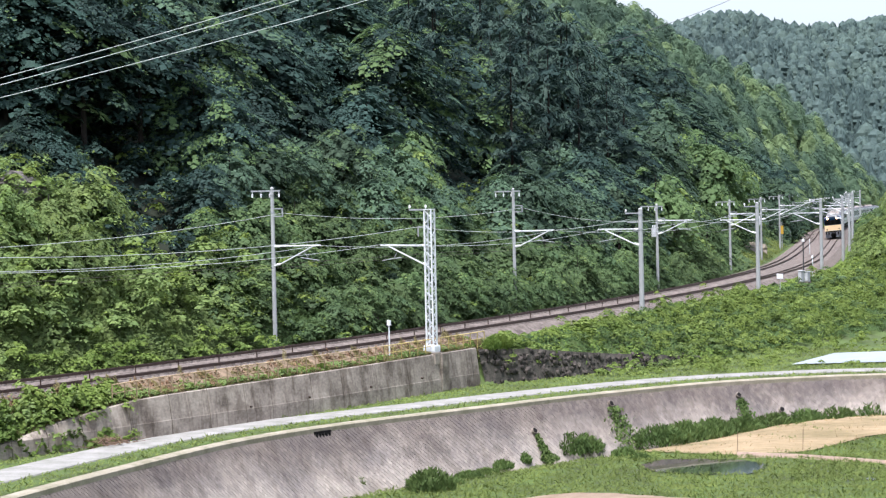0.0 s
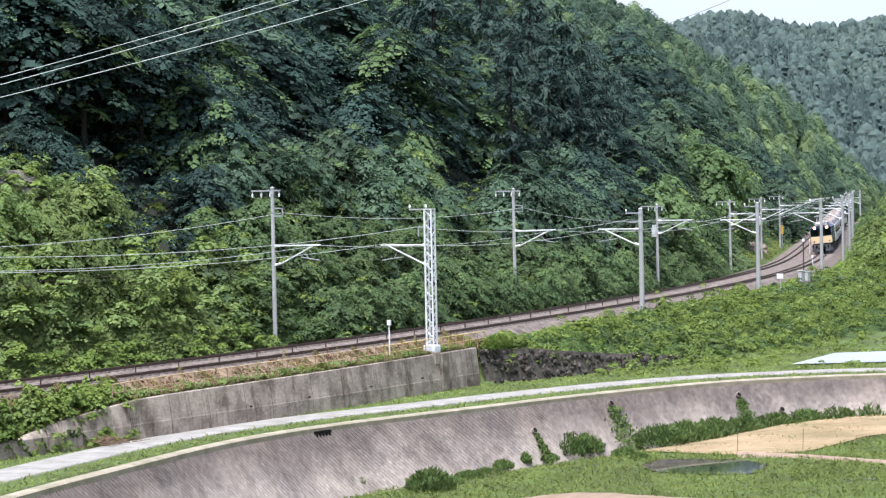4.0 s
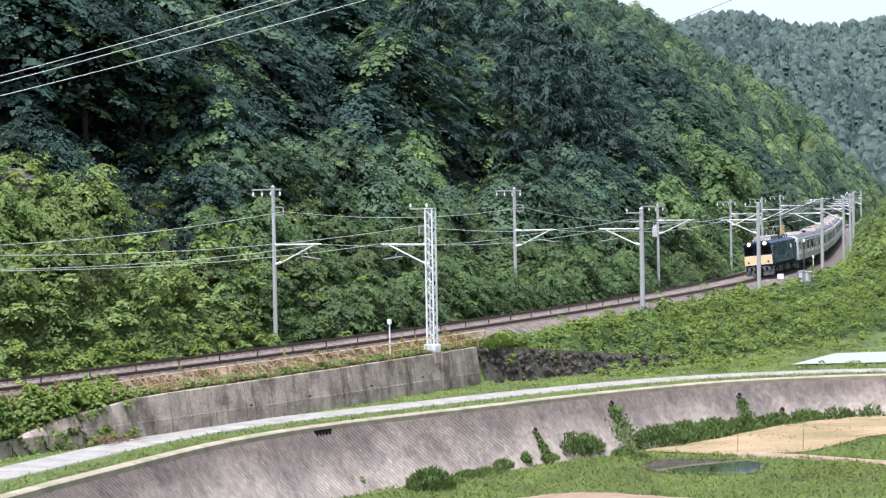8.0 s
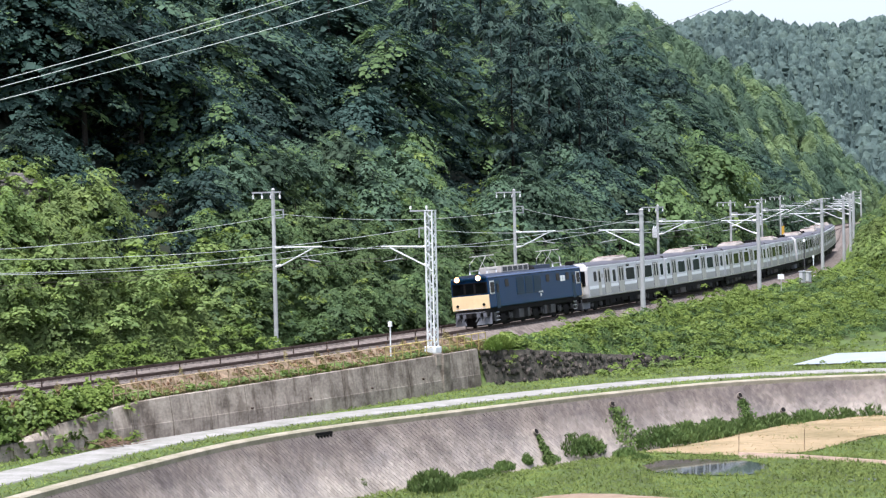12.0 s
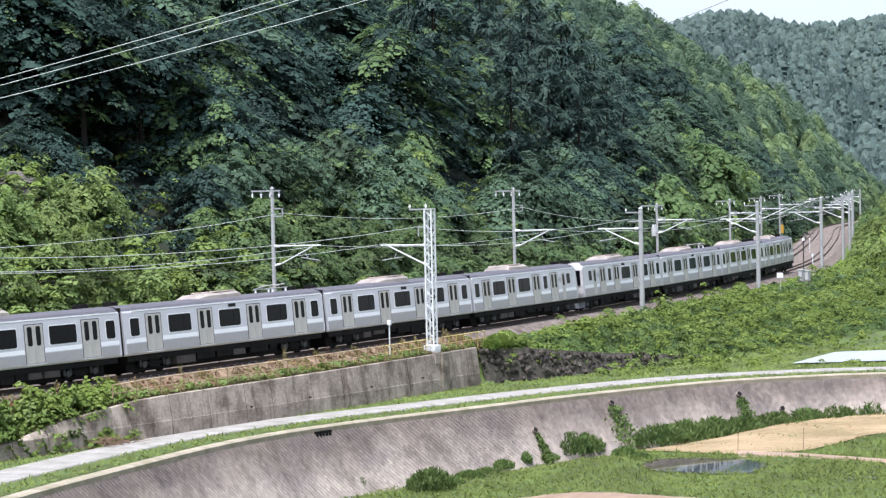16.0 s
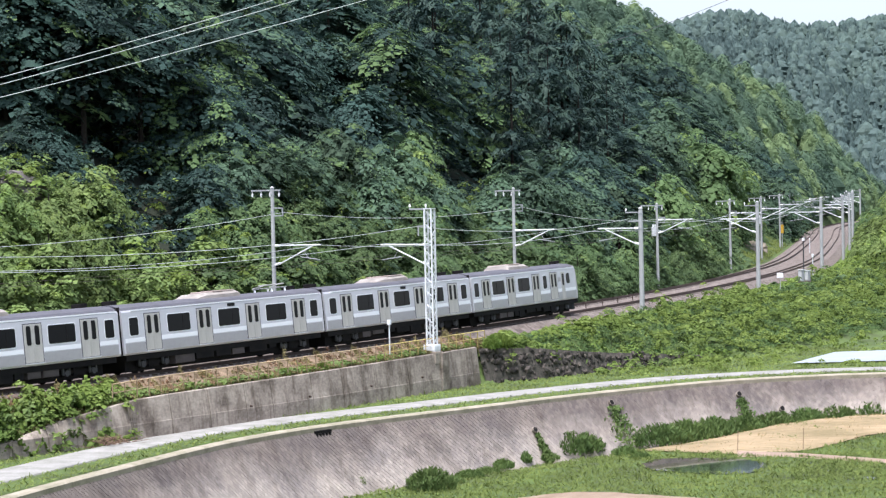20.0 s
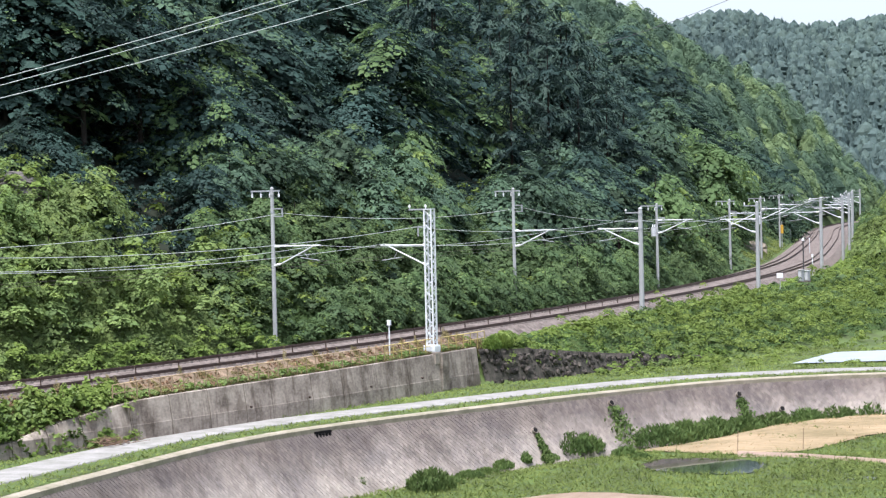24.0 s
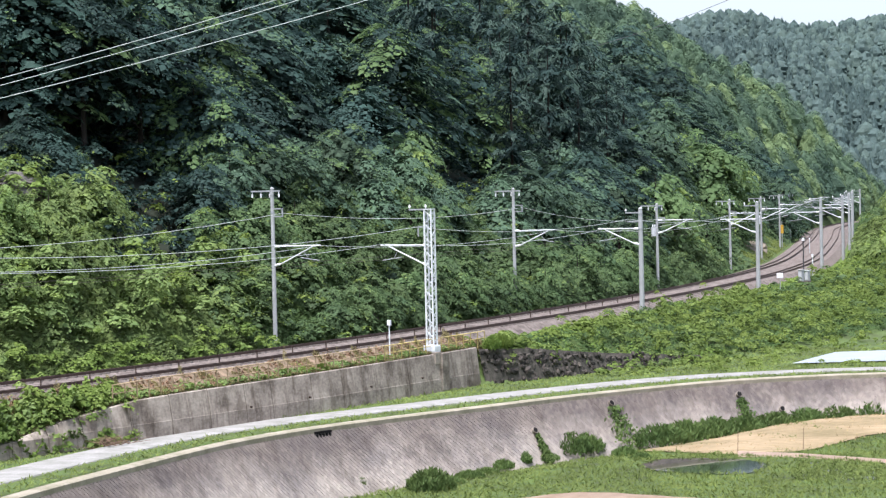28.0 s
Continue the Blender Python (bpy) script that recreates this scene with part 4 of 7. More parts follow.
        for y in (-0.80, 0.80):
            hl = put("headlamp", cached(("lamp_case", 1), lambda: rodded((-8.98, 0, 3.44), (-8.3, 0, 3.44), 0.215, n=18), M_BLUE2), L, 0, y, 0, rz)
            put("lens", cached(("lens", end), lambda: rodded((-9.05, 0, 3.44), (-8.99, 0, 3.44), 0.125, n=18), M_HEAD if end < 0 else M_GLASS), hl)
            # front ring glows to stand for the lamp's halo, rear one is plain
            put("reflector", cached(("lens_ring", end), lambda: rodded((-9.01, 0, 3.44), (-8.97, 0, 3.44), 0.19, n=18), M_LAMP_GLOW if end < 0 else M_PLOUGH), hl)
            put("tail_lamp", cached(("marker", 1), lambda: rodded((-8.9, 0, 1.6), (-8.82, 0, 1.6), 0.1, n=12), M_UNDER), L, 0, y * 1.25, 0, rz)
        put("buffer_beam", cached(("beam", 1), lambda: boxed(-8.85, -8.45, -1.3, 1.3, 0.75, 1.22, bevel=0.04), M_UNDER), L, 0, 0, 0, rz)
        put("coupler", cached(("loco_coupler", 1), lambda: boxed(-9.3, -8.6, -0.16, 0.16, 0.72, 1.02, bevel=0.05), M_UNDER), L, 0, 0, 0, rz)
        for y in (-1, 1):
            put("snow_plough", cached(("plough", y), lambda y=y: plough(y), M_PLOUGH), L, 0, 0, 0, rz, "grey snow plough plate")
            for k in range(3):
                put("step", cached(("step", 1), lambda: boxed(-0.26, 0.26, -0.03, 0.03, -0.02, 0.02), M_LIGHTGREY), L, 7.3 * end, 1.30 * y, 0.42 + 0.27 * k)
        put("coupling_bracket", cached(("coupling_bracket", 1), coupling_bracket, M_PLOUGH), L, 0, 0, 0, rz, "grey coupling gear under the nose")
        put("hand_rail", cached(("hand_rail", 1), lambda: rodded((-8.93, -1.15, 1.36), (-8.93, 1.15, 1.36), 0.022, n=6), M_LIGHTGREY), L, 0, 0, 0, rz)
        for k in range(5):
            put("brake_hose", cached(("hose", 1), lambda: rodded((-8.9, 0, 1.0), (-8.95, 0, 0.5), 0.03, n=6), M_UNDER), L, 0, -0.8 + 0.4 * k, 0, rz)
    box1 = put("resistor_housing", cached(("resistor", 1), lambda: boxed(-4.9, 0.1, -0.85, 0.85, 3.66, 4.14, bevel=0.05), M_HOUSING), L, label="dusty pale grey louvred roof housing")
    for i in range(5):
        put("grille", cached(("grille", 1), lambda: boxed(-0.36, 0.36, -0.01, 0.01, -0.15, 0.15), M_GREYBOX), box1, -4.3 + i * 0.95, -0.856, 3.9)
    put("roof_dome", cached(("dome", 1), dome, M_UNDER), L, 1.0, 0, 3.62)
    put("roof_duct", cached(("duct", 1), lambda: boxed(1.9, 4.6, -0.7, 0.7, 3.64, 3.95, bevel=0.05), M_LOCOROOF), L)
    for x in (-6.2, 6.0):
        p = put("pantograph", cached(("raised_panto", 1), raised_pantograph, M_PANTO), L, x, label="raised diamond pantograph")
        for dx in (-0.8, 0.8):
            for y in (-0.65, 0.65):
                put("insulator", insulator(), p, dx, y, 3.70)
    for x in (-5.9, 0.0, 5.9):
        bogie(L, x, 2.6, 0.56)
    # black box added under the locomotive as its shade, no real part
    put("underframe_trough", cached(("loco_shade_box", 1), lambda: boxed(-8.3, 8.3, -0.80, 0.80, 0.12, 0.95, bevel=0.05), M_UNDER), L)
    put("floor_frame", cached(("loco_frame", 1), lambda: boxed(-8.5, 8.5, -1.22, 1.22, 0.98, 1.34), M_UNDER), L)
    for x, w in ((-3.0, 0.9), (3.0, 0.9), (-7.6, 0.5), (7.6, 0.5), (-1.6, 0.4), (1.6, 0.4)):
        put("equipment_box", cached(("loco_box", w), lambda w=w: boxed(-w / 2, w / 2, -1.27, 1.27, 0.36, 0.98, bevel=0.05), M_GREYBOX), L, x)
        for y in (-1.21, 1.21):
            put("sand_pipe", cached(("sand_pipe", 1), lambda: rodded((0, 0, 0.5), (0.1, 0, 0.9), 0.07, n=8), M_BOX), L, x + 0.35, y, 0)
    return L


def coupling_bracket():
    bm = bmesh.new()
    for y in (-1.05, -0.55, 0.5, 1.0):
        box(bm, -9.02, -8.84, y - 0.12, y + 0.12, 0.72, 1.02, bevel=0.03)
        rod(bm, (-8.98, y, 0.75), (-9.02, y + 0.2, 0.45), 0.035, n=6)
    rod(bm, (-9.0, -1.1, 1.08), (-9.0, 1.1, 1.08), 0.03, n=6)
    return bm


def dome():
    bm = bmesh.new()
    bmesh.ops.create_uvsphere(bm, u_segments=20, v_segments=10, radius=1.0, matrix=Matrix.Diagonal((1.1, 0.85, 0.5, 1)))
    return bm


def plough(y):
    bm = bmesh.new()
    q = [(-9.05, 0.35, 0.22), (-8.65, 1.38, 0.22), (-8.55, 1.38, 1.0), (-8.75, 0.75, 1.0)]
    vs = [bm.verts.new((a, b * y, c)) for a, b, c in q] + [bm.verts.new((a + 0.06, b * y, c)) for a, b, c in q]
    for f in ((0, 1, 2, 3), (7, 6, 5, 4), (0, 4, 5, 1), (1, 5, 6, 2), (2, 6, 7, 3), (3, 7, 4, 0)):
        bm.faces.new([vs[i] for i in f])
    bmesh.ops.recalc_face_normals(bm, faces=bm.faces)
    return bm


def emblem_big():
    bm = bmesh.new()
    box(bm, -0.46, -0.04, -0.006, 0.006, -0.28, 0.14)
    box(bm, 0.04, 0.46, -0.006, 0.006, -0.28, 0.14)
    return bm


loco = make_loco()
cab_a = make_cab_car(1)
mid_a = make_mid_car(True, 2)
mid_b = make_mid_car(False, 3)
I4 = Matrix.Identity(4)
TRAIN = [(loco, -9.3, False), (cab_a, 10.0, False), (mid_a, 30.0, False), (mid_b, 50.0, False), (copy_thing(cab_a, I4), 70.0, True),
         (copy_thing(cab_a, I4), 90.0, False), (copy_thing(mid_a, I4), 110.0, False), (copy_thing(mid_b, I4), 130.0, False), (copy_thing(cab_a, I4), 150.0, True)]


def head_s(t):
    """Where the coupling behind the locomotive is along the track at t seconds."""
    return 20.174 * (15.0 - t) + 0.0258 * (15.0 - t) ** 2


def on_track(s, turned):
    a, b = spot(s - 6.8, 0), spot(s + 6.8, 0)
    c, d = (a + b) / 2, b - a
    m = Matrix.Translation(c) @ d.to_track_quat('X', 'Z').to_matrix().to_4x4() @ Matrix.Rotation(-CANT, 4, 'X')
    return m @ Matrix.Rotation(math.pi, 4, 'Z') if turned else m


# ---- poles, arms and wires ----
def arm_set(pole, reach, h, toward):
    """A hinged cantilever: top tube, brace and steady arm, reaching towards the track (toward: +1 hill, -1 valley)."""
    bm = bmesh.new()
    rod(bm, (0, 0.35 * toward, h), (0, reach * toward, h + 0.02), 0.045, n=6)
    a = part("top_tube", bm, M_STEEL, pole)
    bm = bmesh.new()
    rod(bm, (0, 0.35 * toward, h - 1.25), (0, (reach - 0.6) * toward, h - 0.05), 0.045, n=6)
    part("brace", bm, M_STEEL, pole)
    bm = bmesh.new()
    rod(bm, (0, (reach - 1.5) * toward, h - 0.75), (0, (reach - 0.1) * toward, h - 0.95), 0.03, n=6)
    rod(bm, (0, (reach - 1.2) * toward, h - 0.42), (0, (reach - 0.9) * toward, h - 0.85), 0.02, n=6)
    part("steady_arm", bm, M_ARM, pole)
    for z in (h, h - 1.25):
        part("insulator", rodded((0, 0.12 * toward, z), (0, 0.5 * toward, z + (0 if z == h else 0.09)), 0.085, n=10), M_WHITE, pole)


def crossarm(pole, y0, y1, h, pins=3, down=True):
    part("crossarm", boxed(-0.04, 0.04, y0, y1, h - 0.05, h + 0.05), M_ARM, pole)
    for i in range(pins):
        y = y0 + (y1 - y0) * (0.04 + 0.92 * i / max(1, pins - 1))
        z1 = h - 0.42 if down else h + 0.32
        bm = bmesh.new()
        rod(bm, (0, y, h), (0, y, z1), 0.02, n=6)
        rod(bm, (0, y, h + (z1 - h) * 0.45), (0, y, z1), 0.075, 0.055, n=8)
        part("insulator", bm, M_WHITE, pole)


def concrete_pole(s, d, top, foot, arms, far=False, tall=False):
    p = thing("catenary_pole", "grey tapered concrete catenary pole beside the track" if not far else "slender grey concrete pole with a cross-arm on the hill side", "utility pole", "catenary poles", stand(s, d, 0))
    r = 0.21 if not far else 0.15
    part("mast", rodded((0, 0, foot), (0, 0, top), r, r * 0.78, n=14), M_POLE, p)
    part("cap", rodded((0, 0, top), (0, 0, top + 0.12), r * 0.95, r * 0.3, n=12), M_POLE, p)
    for z in (top - 0.45, top - 1.6):
        part("band", rodded((0, 0, z), (0, 0, z + 0.10), r * 0.95, n=12), M_ARM, p)
    tw = -1 if far else 1
    if arms:
        arm_set(p, 3.55, 6.15, tw)
    if far:
        crossarm(p, -0.6, 1.6, top - 0.15, 4)
        br = bmesh.new()
        box(br, -0.04, 0.04, -0.75, 0.0, top - 1.35, top - 1.27)
        box(br, -0.04, 0.04, -0.75, 0.0, top - 1.85, top - 1.77)
        box(br, -0.04, 0.04, -0.79, -0.71, top - 1.85, top - 1.27)
        part("bracket", br, M_ARM, p)
    else:
        crossarm(p, 0.05, 1.25, top - 0.3, 2, down=False)
        crossarm(p, 0.05, 1.05, top - 1.0, 1)
    return p


def lattice_pole(s, d, top, foot):
    p = thing("lattice_pole", "white-painted steel lattice pole on a concrete footing", "utility pole", m=stand(s, d, 0))
    w = 0.24
    for x in (-w, w):
        for y in (-w, w):
            part("leg", boxed(x - 0.045, x + 0.045, y - 0.045, y + 0.045, foot + 0.3, top), M_STEEL, p)
    n = 20
    hh = (top - foot - 0.4) / n
    me = cached(("lace", round(hh, 3)), lambda: rodded((-w, 0, 0), (w, 0, hh), 0.028, n=5), M_STEEL)
    for i in range(n):
        z = foot + 0.35 + i * hh
        for k in range(4):
            ob = part("lacing_bar", me, None, p)
            ob.matrix_basis = Matrix.Rotation(k * math.pi / 2, 4, 'Z') @ Matrix.Translation((0, -w, z)) @ (Matrix.Diagonal((-1, 1, 1, 1)) if i % 2 else I4)
    part("base_plate", boxed(-0.42, 0.42, -0.42, 0.42, foot - 0.15, foot + 0.32, bevel=0.12), M_STEEL, p)
    part("footing", boxed(-0.5, 0.5, -0.5, 0.5, foot - 0.9, foot - 0.15, bevel=0.03), M_CONC, p)
    part("top_plate", boxed(-0.3, 0.3, -0.3, 0.3, top, top + 0.06), M_STEEL, p)
    arm_set(p, 3.55, 6.05, 1)
    crossarm(p, 0.2, 1.45, top + 0.02, 2, down=False)
    br = bmesh.new()
    box(br, -0.03, 0.03, 0.2, 0.85, 7.2, 7.27)
    box(br, -0.03, 0.03, 0.78, 0.85, 6.6, 7.27)
    part("bracket", br, M_ARM, p)


NEAR_S = [-15, 30, 68.75, 107, 149.6, 188.0, 232, 274, 318, 360, 402]
FAR_S = [-13, 28.5, 68.75, 111.2, 153.5, 194, 248, 294, 336, 374, 410]
lattice_pole(30.0, 3.2, 8.3, -0.62)
for _s in NEAR_S:
    if _s != 30:
        concrete_pole(_s, 3.2, 7.7, -1.2, True)
for _i, _s in enumerate(FAR_S):
    concrete_pole(_s, -7.5, (9.9, 9.9, 9.5, 7.7, 7.7)[min(_i, 4)] if _i < 4 else 7.7, -1.0, True, far=True)


def wire(name, pts, r, sag, label, steps=10):
    """One continuous wire over its supports, sagging in each span."""
    verts, faces = [], []
    line = []
    for a, b in zip(pts, pts[1:]):
        for i in range(steps):
            t = i / steps
            p = a.lerp(b, t)
            line.append(Vector((p.x, p.y, p.z - 4 * sag * t * (1 - t))))
    line.append(pts[-1])
    for i, p in enumerate(line):
        q = (line[min(i + 1, len(line) - 1)] - line[max(i - 1, 0)]).normalized()
        side = q.cross(Vector((0, 0, 1))).normalized()
        up = side.cross(q)
        for k in range(4):
            verts.append(p + side * math.cos(k * 1.5708) * r + up * math.sin(k * 1.5708) * r)
    for i in range(len(line) - 1):
        for k in range(4):
            faces.append((i * 4 + k, i * 4 + (k + 1) % 4, i * 4 + 4 + (k + 1) % 4, i * 4 + 4 + k))
    return tagged(new(name, mesh_from(name, verts, faces, M_WIRE)), label, "wire", "overhead wires")


def spans(ss, d, h, extra=()):
    return [spot(s, d if not callable(d) else d(i), h if not callable(h) else h(i)) for i, s in enumerate(ss)]


M_CONTACT = mat("worn_copper_wire", (0.12, 0.10, 0.085), 0.5, 0.2, 1.0, metal=0.4)
wire("contact_wire", spans(NEAR_S, lambda i: 0.2 * (-1) ** i, 5.15), 0.008, 0.05, "thin dark contact wire above the near track").data.materials[0] = M_CONTACT
wire("messenger_wire", spans(NEAR_S, lambda i: 0.1 * (-1) ** i, 6.15), 0.016, 0.55, "grey sagging messenger wire above the near track")
wire("contact_wire", spans(FAR_S, lambda i: FAR + 0.2 * (-1) ** i, 5.15), 0.008, 0.05, "thin dark contact wire above the far track").data.materials[0] = M_CONTACT
wire("messenger_wire", spans(FAR_S, lambda i: FAR - 0.1, 6.15), 0.016, 0.55, "grey sagging messenger wire above the far track")
wire("feeder_wire", spans(FAR_S, -6.75, lambda i: (7.1, 8.3, 8.0, 6.3)[min(i, 3)]), 0.017, 0.6, "grey feeder wire on the hill-side poles")
wire("feeder_wire", spans(NEAR_S, 2.2, lambda i: 6.9 if i != 1 else 7.2), 0.017, 0.6, "grey feeder wire on the valley-side poles")
M_LINE = mat("weathered_black_cable", (0.06, 0.06, 0.065), 0.6, 0.2, 1.0)
for _a, _b in (((-15.4, 56.0, 17.24), (0.6, 78.0, 23.9)), ((-15.4, 55.6, 17.03), (0.9, 78.0, 23.75)), ((-15.4, 54.5, 16.70), (3.6, 80.0, 23.9)), ((6.2, 93.0, 21.4), (15.5, 104.0, 25.2))):
    _w = wire("power_line", [Vector(_a), Vector(_b)], 0.0105, 0.2, "pale power line crossing the valley" if _a[0] < 0 else "dark power line crossing the valley", 24)
    if _a[0] > 0:
        _w.data.materials[0] = M_LINE





# ---- leaves, bushes and trees ----
def diamonds(c, u, nrm, length, width):
    """Leaf cards: four corners round each centre c, long axis u, facing nrm. Arrays of (n, 3)."""
    u = u / np.linalg.norm(u, axis=1)[:, None]
    w = np.cross(nrm, u)
    w /= np.linalg.norm(w, axis=1)[:, None] + 1e-9
    L, W = (np.asarray(length).reshape(-1, 1) / 2), (np.asarray(width).reshape(-1, 1) / 2)
    v = np.stack([c - u * L, c + w * W - u * L * 0.15, c + u * L, c - w * W - u * L * 0.15], 1)
    return v.reshape(-1, 3)


def card_mesh(name, v, material, fresh=None, flags=None):
    n = len(v) // 4
    me = bpy.data.meshes.new(name)
    me.vertices.add(4 * n), me.loops.add(4 * n), me.polygons.add(n)
    me.vertices.foreach_set("co", v.astype(np.float32).ravel())
    me.loops.foreach_set("vertex_index", np.arange(4 * n, dtype=np.int32))
    me.polygons.foreach_set("loop_start", np.arange(0, 4 * n, 4, dtype=np.int32))
    me.polygons.foreach_set("loop_total", np.full(n, 4, dtype=np.int32))
    me.materials.append(material)
    if fresh is not None:
        me.materials.append(fresh)
        me.polygons.foreach_set("material_index", np.asarray(flags, dtype=np.int32))
    me.update(calc_edges=True)
    return me


def unit(rng, n):
    v = rng.normal(size=(n, 3))
    return v / np.linalg.norm(v, axis=1)[:, None]


def sprays(rng, c, a, R, aspect, sag, n_leaf, leaf, tilt=0.25, inner=16, core=0.7, fresh=0.0, rough=0.26, growth=None, slim=1.0):
    """Flat, convex sprays of foliage round the centres c, pointing outwards at angle a: a ragged pad of large
    leaves with many small ones over it. Gives the cards' corners and, card by card, whether it is fresh growth or, with
    growth given, a lit outer spray."""
    k = len(c)
    R = np.asarray(R) * np.ones(k)
    ca, sa = np.cos(a), np.sin(a)

    def dome(idx, r, th, lift):
        x, y = r * np.cos(th) * aspect, r * np.sin(th)
        z = -sag * (x ** 2 + y ** 2) / R[idx] - tilt * x + lift
        P = c[idx] + np.stack([ca[idx] * x - sa[idx] * y, sa[idx] * x + ca[idx] * y, z], 1)
        gx, gy = 2 * sag * x / R[idx] + tilt, 2 * sag * y / R[idx]
        N = np.stack([ca[idx] * gx - sa[idx] * gy, sa[idx] * gx + ca[idx] * gy, np.ones(len(idx))], 1)
        return P, N

    def leaves(idx, rel, th, lift, size, jitter):
        n = len(idx)
        P, N = dome(idx, R[idx] * rel, th, lift)
        N += rng.normal(size=(n, 3)) * jitter
        N /= np.linalg.norm(N, axis=1)[:, None]
        U = np.stack([ca[idx] + rng.normal(size=n) * 0.8 * slim, sa[idx] + rng.normal(size=n) * 0.8 * slim, np.full(n, -0.35)], 1)
        U -= N * (U * N).sum(1)[:, None]
        return diamonds(P, U, N, size, size * slim * rng.uniform(0.55, 0.85, n))

    idx = np.repeat(np.arange(k), inner)
    n = len(idx)
    pad = leaves(idx, rng.random(n) ** 0.5 * core, rng.uniform(0, 6.2832, n), rng.normal(size=n) * 0.05 * R[idx] - 0.05 * R[idx], R[idx] * 0.46 * rng.uniform(0.7, 1.3, n), 0.2)
    idx = np.repeat(np.arange(k), n_leaf)
    n = len(idx)
    th = rng.uniform(0, 6.2832, n)
    rag = 1 + 0.16 * np.sin(3 * th + idx * 1.7) + 0.12 * np.sin(7 * th + idx * 2.9)
    rel = (rng.random(n) ** 0.5) * rng.uniform(0.85, 1.12, n)
    fine = leaves(idx, rel * rag, th, rng.normal(size=n) * 0.06 * R[idx] + 0.02, leaf * rng.uniform(0.6, 1.4, n), rough)
    new_growth = rng.random(k) ** 1.5 if growth is None else growth
    tip = rng.random(n) < np.clip(new_growth[idx] + 0.75 * fresh - 0.62, 0, 0.9) * (0.5 + 0.5 * (rel > 0.4))
    if growth is not None:
        tip = new_growth[idx] > 0.62
    flags = np.concatenate([np.repeat(new_growth > 0.62 if growth is not None else new_growth > 1 - 0.75 * fresh, inner), tip])
    return np.vstack([pad, fine]), flags


def broad_crown(seed, height, spread, gap, R, n_leaf, leaf, low=0.08, sag=0.35, fresh=0.3):
    """A broadleaf crown: boughs that leave the stem in uneven tiers, each a chain of flat sprays with hollows between."""
    rng = np.random.default_rng(seed)
    C, A, S = [], [], []
    ph = rng.uniform(0, 6.28, 4)
    tiers = max(3, int(height * (1 - low) / gap))
    for i in range(tiers):
        t = (i + rng.uniform(0.2, 0.8)) / tiers
        prof = spread * math.sqrt(max(0.02, 1 - ((t - 0.34) / 0.68) ** 2))
        m = max(3, int(6.283 * prof / (R * 1.7)))
        for k in range(m):
            a = 6.283 * (k + rng.uniform(-0.3, 0.3)) / m + i * 1.7
            lobe = math.sin(a * 2 + ph[0] + 2.2 * t) * 0.5 + math.sin(a * 3 + ph[1] - 5 * t) * 0.35 + math.sin(a * 5 + ph[2] + 9 * t) * 0.25
            if lobe < -0.12:
                continue
            tip = prof * (0.9 + 0.34 * lobe) * rng.uniform(0.85, 1.10)
            lift = rng.normal() * 0.3 * gap
            for f in ((1.0, 0.5) if tip > 2.4 * R else (1.0,)):
                rr = tip * f
                C.append((math.cos(a) * rr, math.sin(a) * rr, height * (low + (1 - low) * t) - 0.16 * rr + 0.30 * (1 - f) * tip + lift))
                A.append(a), S.append(R * rng.uniform(0.6, 1.35) * (0.75 if t > 0.9 else 1) * (1 if f == 1 else 0.85))
    C = np.array(C)
    V, F = sprays(rng, C, np.array(A), np.array(S), 1.2, sag, n_leaf, leaf, 0.55, 22, 0.80, fresh)
    # the shaded inner boughs, close round the stem
    n = int(tiers * 7)
    a, t = rng.uniform(0, 6.283, n), rng.uniform(0.05, 0.86, n)
    r = spread * 0.46 * np.sqrt(np.clip(1 - ((t - 0.34) / 0.68) ** 2, 0.02, 1))
    inner = np.stack([np.cos(a) * r, np.sin(a) * r, height * (low + (1 - low) * t) - 0.2 * r], 1)
    W, E = sprays(rng, inner, a, R * 1.15, 1.2, sag, n_leaf // 4, leaf * 1.4, 0.5, 16, 0.9)
    return np.vstack([V, W]), np.concatenate([F, E]), C


def conifer_crown(seed, height, spread, gap, n_leaf, leaf, low=0.06, fresh=0.3):
    """Long boughs in whorls round a straight stem that droop and lift again at their tips, each a chain of narrow sprays."""
    rng = np.random.default_rng(seed)
    C, A, S, G = [], [], [], []
    tiers = max(4, int(height * (1 - low) / gap))
    for i in range(tiers):
        t = (i + rng.uniform(0.1, 0.9)) / tiers
        z = height * (low + (1 - low) * t)
        reach = spread * (1 - t) ** 0.62 * rng.uniform(0.72, 1.15) + 0.3
        m = int(rng.integers(6, 9)) if t < 0.8 else 5
        for k in range(m):
            a = 6.283 * (k + rng.uniform(-0.3, 0.3)) / m + i * 1.3
            rr = reach * rng.uniform(0.68, 1.15)
            steps = max(1, int(round(rr / 1.15)))
            dz = rng.normal() * 0.2
            for q in range(steps):
                f = (q + 0.8) / steps
                C.append((math.cos(a) * rr * f, math.sin(a) * rr * f, z + dz - 0.42 * rr * f + 0.26 * rr * f * f * f + rng.normal() * 0.04))
                A.append(a), S.append((0.80 - 0.26 * f) * rng.uniform(0.75, 1.2) * (0.6 + 0.4 * min(1, rr / 2))), G.append((0.1 + 0.9 * f) * rng.uniform(0.6, 1.0))
    # Outer sprays flagged lighter, inner darker: light and shade by colour.
    V, F = sprays(rng, np.array(C), np.array(A), np.array(S), 2.0, 0.40, n_leaf, leaf, 0.34, 16, 0.85, fresh, 0.14, np.array(G), 0.45)
    return V, F


